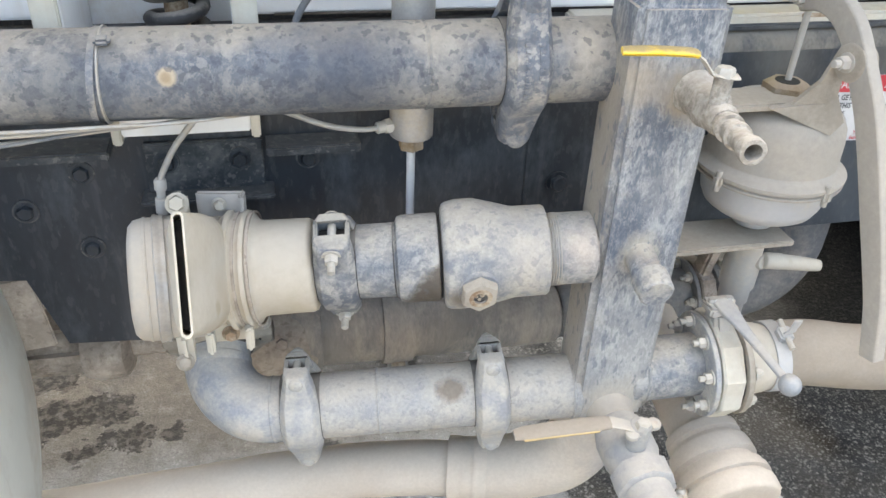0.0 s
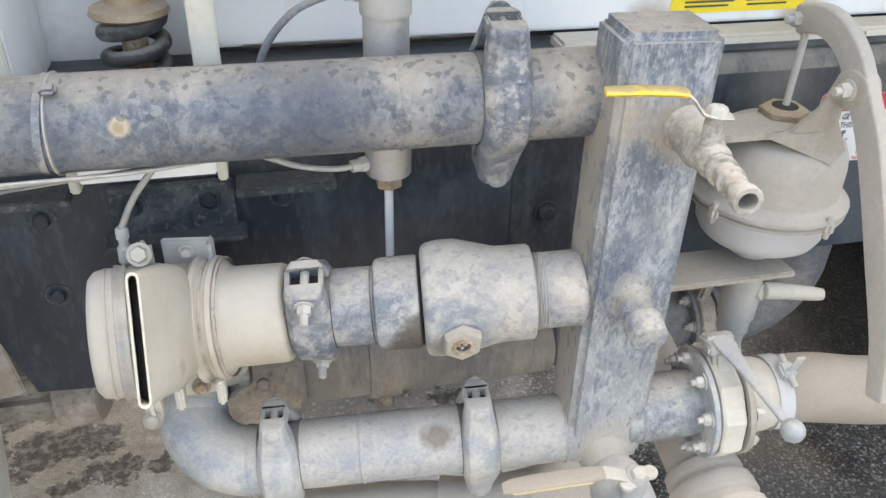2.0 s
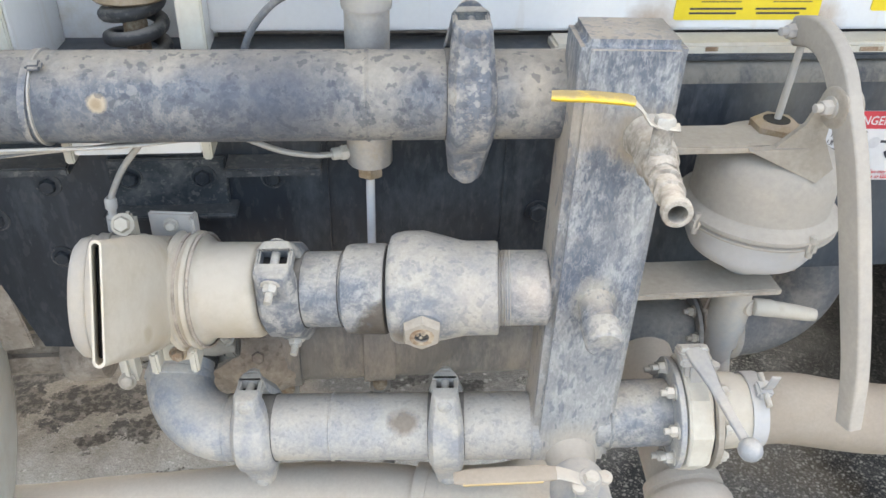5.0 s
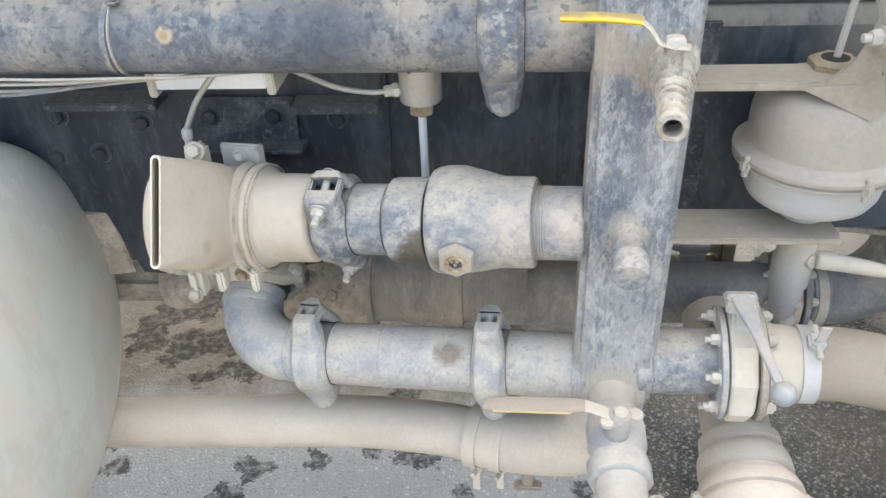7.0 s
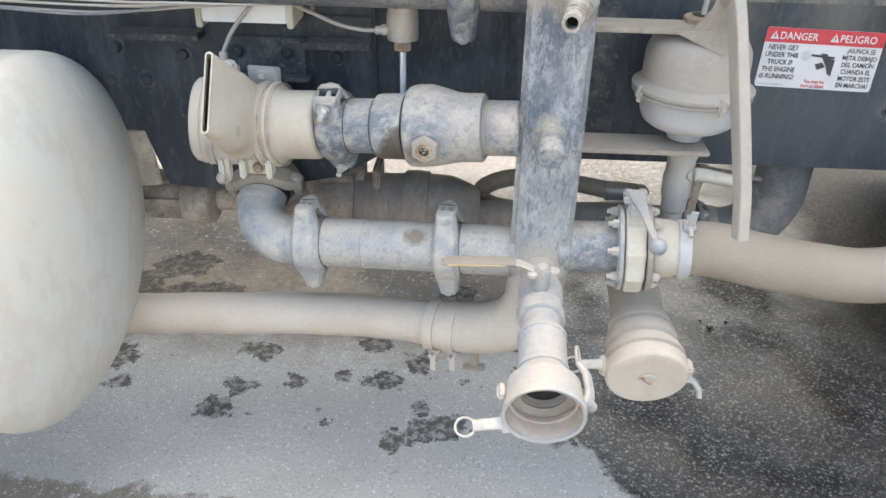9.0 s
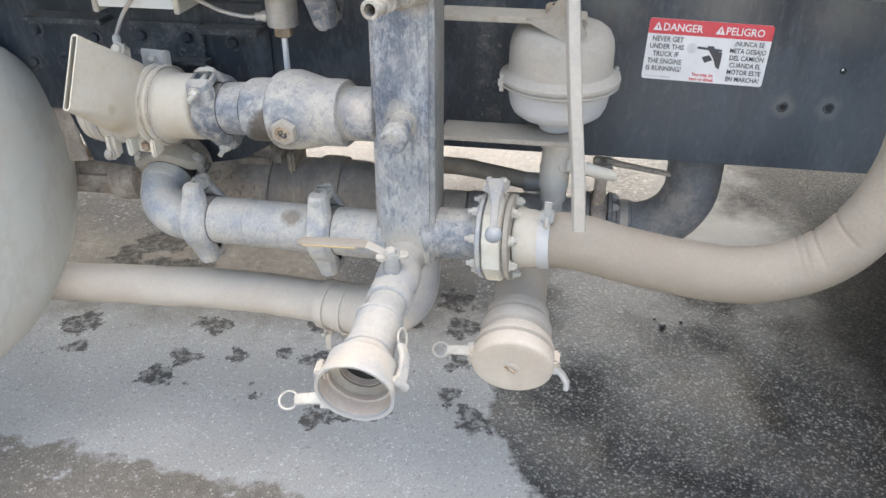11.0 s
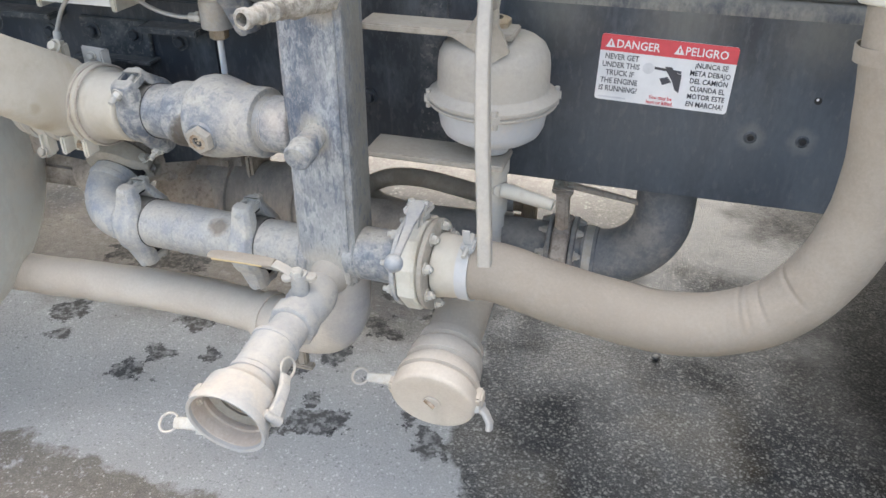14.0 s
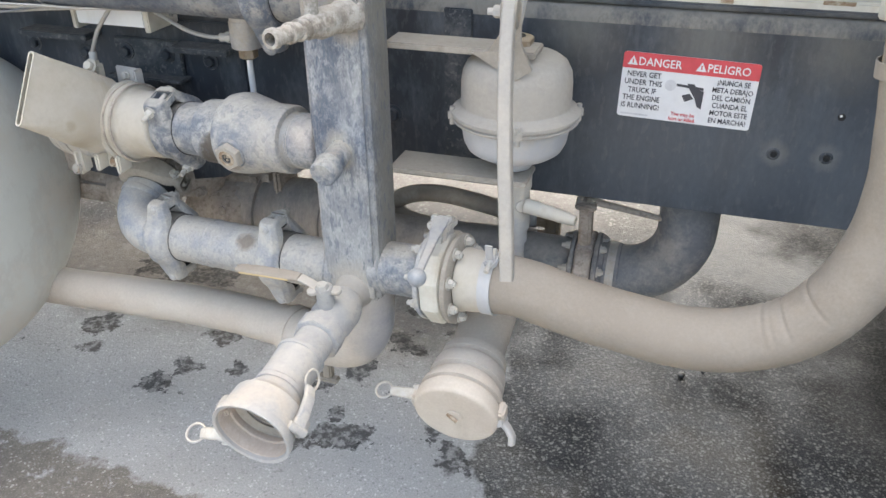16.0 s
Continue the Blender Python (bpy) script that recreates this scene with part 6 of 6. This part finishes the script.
for k in range(5):
    z, yy = 1.0235 - 0.0028 * k, 0.1225 + 0.0042 * k
    dip = (0.0, 0.006, 0.020, 0.003, 0.012)[k]
    air_line("thin pale cable strapped along the header pipe", [(-1.3, yy + 0.03, z - 0.006), (-1.0, yy + 0.016, z - 0.002 - dip * 0.6), (-0.80, yy + 0.006, z - 0.002 - dip), (-0.70, yy + 0.002, z - 0.003 - dip * 0.6), (-0.61, yy - 0.001, z - 0.001), (-0.53, yy + 0.004, 1.0215 - 0.0012 * k), (-0.44, yy + 0.03, 1.018)], 0.0021, (STEEL, PALE_IRON, SLATE)[k % 3])


def wire_plug():
    th = thing("line_fitting", "pale jointed air fitting above the spray head", "pipe fitting")
    a = Vector((-0.568, 0.186, 0.928))
    d = Vector((-0.05, 0.0, -1)).normalized()
    part("body", solid([(0, 0.005), (0.003, 0.0072), (0.014, 0.0072), (0.016, 0.0052), (0.024, 0.0052), (0.026, 0.0078), (0.044, 0.0082), (0.047, 0.006), (0.065, 0.006)], a, d, 18), PALE_IRON, th)
    return th


wire_plug()


# ---------------------------------------------------------------- spring mount in the white bay
def spring_mount():
    th = thing("spring_mount", "white steel tank mount with upright side plates and a base box", "mount")
    for x in (-0.650, -0.464):
        part("side_plate", box((0.010, 0.16, 0.36), pose(x, 0.305, 1.185), 0.003), WHITE, th)
        part("side_rim", box((0.028, 0.008, 0.30), pose(x - 0.010 * (1 if x < -0.5 else -1), 0.222, 1.20), 0.002), CREAM, th)
    part("base_box", box((0.146, 0.11, 0.044), pose(-0.532, 0.262, 0.994), 0.002), WHITE, th)
    for x, z in ((-0.610, 0.987), (-0.4535, 0.989)):
        part("base_lug", box((0.011, 0.114, 0.050), pose(x, 0.262, z), 0.002), CREAM, th)
    return th


def spring():
    th = thing("coil_spring", "black coil spring with a rusty seat on a tank mount bolt", "spring")
    pts = []
    turns, n = 4.2, 90
    for k in range(n + 1):
        t = 2 * math.pi * turns * k / n
        pts.append((-0.533 + 0.031 * math.cos(t), 0.300 + 0.031 * math.sin(t), 1.012 + 0.118 * k / n))
    part("coil", tube(pts, 0.0085, 12, 1, None, False), BLACK, th)
    part("bolt_shank", rod((-0.533, 0.300, 0.99), (-0.533, 0.300, 1.22), 0.014, 18), RUST, th)
    part("seat", solid([(1.128, 0.040), (1.131, 0.043), (1.137, 0.041), (1.143, 0.024), (1.165, 0.023)], (-0.533, 0.300, 0), (0, 0, 1), 32), BRASS, th, "rusty cup washer")
    return th


spring_mount()
spring()


# ---------------------------------------------------------------- pipes under the truck
def rear_pipe():
    th = thing("rear_pipe", "dust-brown steel suction pipe running under the truck", "pipe")
    y, z, r = 0.42, 0.493, 0.056
    part("pump_body", solid([(-0.43, 0.06), (-0.428, 0.078), (-0.195, 0.080), (-0.175, 0.078), (-0.135, 0.062), (-0.115, 0.052)], (0, y, z + 0.026), (1, 0, 0), 44), REAR, th, "thicker dusty grey-brown run")
    part("pipe", rod((-0.19, y, z - 0.006), (0.05, y, z - 0.006), r + 0.001, 44), REAR, th, "dusty brown run")
    part("pipe", rod((0.05, y, z), (0.318, y, z), r - 0.001, 44), SLATE, th, "dark rubber-coated run")
    for x, rr in ((-0.252, 0.006), (-0.408, 0.008)):
        part("clamp_band", lathe([(-0.027, 0.079), (-0.026, 0.080 + rr), (-0.018, 0.081 + rr), (0.018, 0.081 + rr), (0.026, 0.080 + rr), (0.027, 0.079)], (x, y, z + 0.026), (1, 0, 0), 44), REAR, th, "grooved band round the run")
        away = Vector((0, -0.62, -0.785))
        c = Vector((x, y, z + 0.026)) + away * 0.090
        lug = part("band_lug", box((0.036, 0.022, 0.040), basis(c, (1, 0, 0), away), 0.007, None, 3), REAR, th)
        part("bolt", solid([(0, 0.0125), (0.003, 0.0120), (0.006, 0.0085), (0.007, 0.003)], c + Vector((0, -0.0085, 0.0065)), (0, -0.785, 0.62), 20), RUST, lug, "domed rusty bolt head")
        for k in (-1, 1):
            part("lug_prong", box((0.009, 0.020, 0.020), basis(c + away * 0.026 + Vector((k * 0.011, 0, 0)), (1, 0, 0), away), 0.003), REAR, lug)
    part("casting", solid([(-0.56, 0.050), (-0.54, 0.075), (-0.48, 0.086), (-0.42, 0.080), (-0.39, 0.066)], (0, y - 0.02, z + 0.02), (1, 0, 0), 30, None, 0.12), BROWN, th, "rough cast pump housing")
    part("branch", rod(elbow_end + Vector((0.002, 0.005, 0.002)), (-0.50, 0.385, 0.60), 0.047, 36), BROWN, th)
    part("gear_block", box((0.092, 0.11, 0.15), pose(-0.445, y + 0.03, 0.590, 0, -6), 0.014, None, 3), BROWN, th, "brown cast block above the pump")
    part("rib", box((0.016, 0.09, 0.17), pose(-0.335, y, z + 0.055), 0.006), BROWN, th)
    part("top_block", box((0.13, 0.10, 0.09), pose(-0.43, y + 0.01, z + 0.095), 0.02, None, 3), BROWN, th)
    for p in ((-0.474, 0.305, 0.600), (-0.446, 0.335, 0.545)):
        part("bolt", bolt_bm(p, (0, -1, 0.5), 0.011, 0.012), BROWN, th)
    return th


def rear_elbow():
    th = thing("rear_elbow", "slate-grey rubber elbow rising behind the chassis rail", "pipe elbow")
    y, z = 0.42, 0.493
    pts = [(0.352, y, z), (0.38, y, z)] + [(0.40 + 0.117 * math.sin(t), y, z + 0.117 * (1 - math.cos(t))) for t in [math.pi / 2 * k / 10 for k in range(11)]] + [(0.517, y, 0.70), (0.517, y, 0.9)]
    part("bend", tube(pts, 0.055, 40, 3), SLATE, th)
    part("cuff", lathe([(-0.016, 0.055), (-0.014, 0.0575), (0.014, 0.0575), (0.016, 0.055)], (0.385, y, z), (1, 0, 0), 40), SLATE, th, "moulded rubber cuff")
    part("clamp_band", lathe([(-0.008, 0.0565), (-0.008, 0.0592), (0.008, 0.0592), (0.008, 0.0565)], (0.385, y, z), (1, 0, 0), 40), STEEL, th)
    return th


rear_pipe()
rear_elbow()
butterfly("dusty butterfly valve on the suction pipe under the truck", (0.333, 0.42, 0.493), (1, 0, 0), 0.072, BROWN, SLATE, [(0.495, 0.405, 0.626)], SLATE, (0, -0.25, 1), group="butterfly valves", tall=0.075, knob=0.014, lever_r=0.005)


def black_hoses():
    th = thing("return_hose", "dust-brown rubber hose looping back under the truck", "hose")
    part("hose_wall", tube([(0.18, 0.5, 0.546), (0.105, 0.5, 0.560), (0.016, 0.5, 0.572), (-0.05, 0.5, 0.568), (-0.10, 0.5, 0.548), (-0.112, 0.5, 0.526), (-0.09, 0.5, 0.503), (-0.03, 0.5, 0.492), (0.05, 0.5, 0.490), (0.18, 0.5, 0.497)], 0.0195, 20, 8), TAN, th)
    for z in (0.546, 0.497):
        part("ferrule", rod((0.165, 0.5, z), (0.215, 0.5, z), 0.022, 18), STEEL, th)
        part("fitting_nut", hexagon((0.215, 0.5, z), (1, 0, 0), 0.021, 0.02), BRASS, th)
    part("fitting_block", box((0.030, 0.04, 0.074), pose(0.247, 0.5, 0.522), 0.006), BRASS, th)
    return th


black_hoses()


def mud_block():
    th = thing("spring_hanger", "brown dust-caked steel hanger under the chassis", "bracket")
    part("block", box((0.20, 0.12, 0.09), pose(-0.80, 0.40, 0.545), 0.03, None, 4), BROWN, th)
    part("pin", rod((-0.98, 0.38, 0.555), (-0.62, 0.38, 0.555), 0.030, 24), BROWN, th)
    part("boss", solid([(0, 0.046), (0.02, 0.052), (0.06, 0.050), (0.07, 0.035)], (-0.745, 0.37, 0.55), (1, 0, 0), 24, None, 0.1), BROWN, th)
    part("flap", box((0.050, 0.006, 0.12), pose(-0.79, 0.296, 0.675, 0, -6), 0.002), BROWN, th)
    return th


mud_block()


# ---------------------------------------------------------------- signs
def text_mesh(body, size, m, mat, parent, name="lettering", align="LEFT", squeeze=1.0, bold=0.0):
    cu = bpy.data.curves.new("text", "FONT")
    cu.body, cu.size, cu.align_x, cu.offset = body, size, align, bold
    cu.fill_mode = "FRONT"
    cu.resolution_u = 2
    tmp = bpy.data.objects.new("text", cu)
    scene.collection.objects.link(tmp)
    dg = bpy.context.evaluated_depsgraph_get()
    me = bpy.data.meshes.new_from_object(tmp.evaluated_get(dg))
    bpy.data.objects.remove(tmp)
    bpy.data.curves.remove(cu)
    me.transform(m @ Matrix.Diagonal((squeeze, 1, 1, 1)))
    me.materials.clear()
    me.materials.append(mat)
    me.name = name
    ob = new(name, me)
    ob.parent = parent
    return ob


def flat(name, outline, y, mat, parent, thick=0.0006):
    bm = bmesh.new()
    f = [bm.verts.new((x, y - thick, z)) for x, z in outline]
    k = [bm.verts.new((x, y, z)) for x, z in outline]
    bm.faces.new(f)
    bm.faces.new(k[::-1])
    for i in range(len(outline)):
        j = (i + 1) % len(outline)
        bm.faces.new((f[i], k[i], k[j], f[j]))
    return part(name, bm, mat, parent)


def rounded(x0, z0, x1, z1, r, low_round=True, top_round=True):
    out = []
    for cx, cz, a, on in ((x1 - r, z1 - r, 0, top_round), (x0 + r, z1 - r, 90, top_round), (x0 + r, z0 + r, 180, low_round), (x1 - r, z0 + r, 270, low_round)):
        if on:
            out += [(cx + r * math.cos(radians(a + 22.5 * k)), cz + r * math.sin(radians(a + 22.5 * k))) for k in range(5)]
        else:
            sx, sz = (1 if a in (0, 270) else -1), (1 if a in (0, 90) else -1)
            out.append((cx + r * sx, cz + r * sz))
    return out


def danger_sign():
    th = thing("warning_sign", "white and red two-language danger decal on the chassis rail", "sign")
    x0, x1, z0, z1 = 0.376, 0.585, 0.864, 0.972
    y = 0.2999
    part_y = y - 0.0012
    flat("plate", rounded(x0, z0, x1, z1, 0.005), y, SIGN_WHITE, th, 0.0012)
    zb = z1 - 0.0265
    flat("red_band", rounded(x0, zb, x1, z1, 0.005, low_round=False), part_y, SIGN_RED, th)
    ty = part_y - 0.0012
    base = lambda x, z: Matrix.Translation((x, ty, z)) @ Matrix.Rotation(radians(90), 4, "X")
    for x, word in ((x0 + 0.024, "DANGER"), (x0 + 0.130, "PELIGRO")):
        text_mesh(word, 0.0185, base(x, zb + 0.0065), SIGN_WHITE, th, "headline", "LEFT", 0.90, 0.0002)
        tx = x - 0.0085
        flat("triangle", [(tx - 0.008, zb + 0.006), (tx + 0.0075, zb + 0.006), (tx, zb + 0.0205)], part_y - 0.0006, SIGN_WHITE, th)
        flat("triangle_mark", [(tx - 0.001, zb + 0.009), (tx + 0.001, zb + 0.009), (tx + 0.0012, zb + 0.0155), (tx - 0.0012, zb + 0.0155)], part_y - 0.0013, SIGN_RED, th)
    for k, line in enumerate(("NEVER GET", "UNDER THIS", "TRUCK IF", "THE ENGINE", "IS RUNNING!")):
        text_mesh(line, 0.0125, base(x0 + 0.0355, zb - 0.0125 - 0.0132 * k), SIGN_INK, th, "lettering", "CENTER", 0.84, 0.0002)
    for k, line in enumerate(("\u00a1NUNCA SE", "META DEBAJO", "DEL CAMI\u00d3N", "CUANDA EL", "MOTOR ESTE", "EN MARCHA!")):
        text_mesh(line, 0.0118, base(x1 - 0.0355, zb - 0.0118 - 0.0126 * k), SIGN_INK, th, "lettering", "CENTER", 0.82, 0.0002)
    for k, line in enumerate(("You may be", "hurt or killed.")):
        text_mesh(line, 0.0085, base(x0 + 0.1045, z0 + 0.0115 - 0.0085 * k), SIGN_RED, th, "lettering", "CENTER", 0.9, 0.0002)
    # the pictogram as plain shapes: a coupling, a shaft and a dark patch
    ring = [(x0 + 0.0785 + 0.009 * math.cos(t), z0 + 0.060 + 0.009 * math.sin(t)) for t in [2 * math.pi * k / 20 for k in range(20)]]
    flat("symbol_disc", ring, part_y, plain("sign_grey", (0.55, 0.55, 0.56), 0.5), th)
    flat("symbol_shaft", [(x0 + 0.088, z0 + 0.060), (x0 + 0.130, z0 + 0.057), (x0 + 0.130, z0 + 0.061), (x0 + 0.088, z0 + 0.064)], part_y, SIGN_INK, th)
    flat("symbol_patch", [(x0 + 0.104, z0 + 0.066), (x0 + 0.115, z0 + 0.066), (x0 + 0.120, z0 + 0.058), (x0 + 0.131, z0 + 0.056), (x0 + 0.131, z0 + 0.026), (x0 + 0.124, z0 + 0.030), (x0 + 0.118, z0 + 0.044), (x0 + 0.108, z0 + 0.058)], part_y - 0.0008, SIGN_INK, th)
    flat("symbol_block", [(x0 + 0.098, z0 + 0.046), (x0 + 0.110, z0 + 0.050), (x0 + 0.117, z0 + 0.042), (x0 + 0.104, z0 + 0.036)], part_y - 0.0008, SIGN_INK, th)
    hinge = Vector((x0, y, z0 + 0.05))
    th.matrix_world = Matrix.Translation(hinge) @ Matrix.Rotation(radians(1.6), 4, "Y") @ Matrix.Translation(-hinge)
    flat("small_print", [(x0 + 0.006, z0 + 0.004), (x0 + 0.05, z0 + 0.004), (x0 + 0.05, z0 + 0.0065), (x0 + 0.006, z0 + 0.0065)], part_y, plain("sign_pale_print", (0.5, 0.5, 0.52), 0.5), th)
    return th


def yellow_plate(x0, x1, z0, z1):
    th = thing("maker_plate", "yellow maker's plate with black print on the white sill", "sign", "yellow plates")
    y = 0.3595
    flat("plate", rounded(x0, z0, x1, z1, 0.004), y, SIGN_YELLOW, th, 0.001)
    w = x1 - x0
    yy = y - 0.0012
    for k, (a, b, z, h) in enumerate(((0.30, 0.78, 0.060, 0.010), (0.24, 0.34, 0.062, 0.008), (0.30, 0.72, 0.048, 0.003), (0.28, 0.74, 0.042, 0.003), (0.06, 0.16, 0.029, 0.0025), (0.52, 0.64, 0.029, 0.0025), (0.10, 0.46, 0.014, 0.0025), (0.55, 0.90, 0.014, 0.0025), (0.10, 0.42, 0.008, 0.0025), (0.56, 0.86, 0.008, 0.0025))):
        flat("print_bar", [(x0 + a * w, z0 + z), (x0 + b * w, z0 + z), (x0 + b * w, z0 + z + h), (x0 + a * w, z0 + z + h)], yy, SIGN_INK, th)
    for a in (0.17, 0.66):
        for dz in (0.024, 0.0365):
            flat("box_line", [(x0 + a * w, z0 + dz), (x0 + (a + 0.27) * w, z0 + dz), (x0 + (a + 0.27) * w, z0 + dz + 0.001), (x0 + a * w, z0 + dz + 0.001)], yy, SIGN_INK, th)
    return th


def pebble(x, y, r, seed):
    th = thing("pebble", "small black pebble lying on wet asphalt", "stone", "black pebbles")
    bm = bmesh.new()
    bmesh.ops.create_icosphere(bm, subdivisions=3, radius=r)
    for v in bm.verts:
        v.co *= 1 + 0.22 * noise.noise(v.co * 60 + Vector((seed, 0, 0)))
        v.co.z *= 0.7
    bmesh.ops.translate(bm, vec=(x, y, r * 0.6), verts=bm.verts)
    part("stone", bm, BLACK, th)
    return th


for px, py, pr in ((0.564, 0.764, 0.010), (0.618, 0.795, 0.005), (0.545, 0.80, 0.004)):
    pebble(px, py, pr, px * 40)
danger_sign()
yellow_plate(0.148, 0.352, 1.080, 1.200)
yellow_plate(0.425, 0.63, 1.092, 1.210)
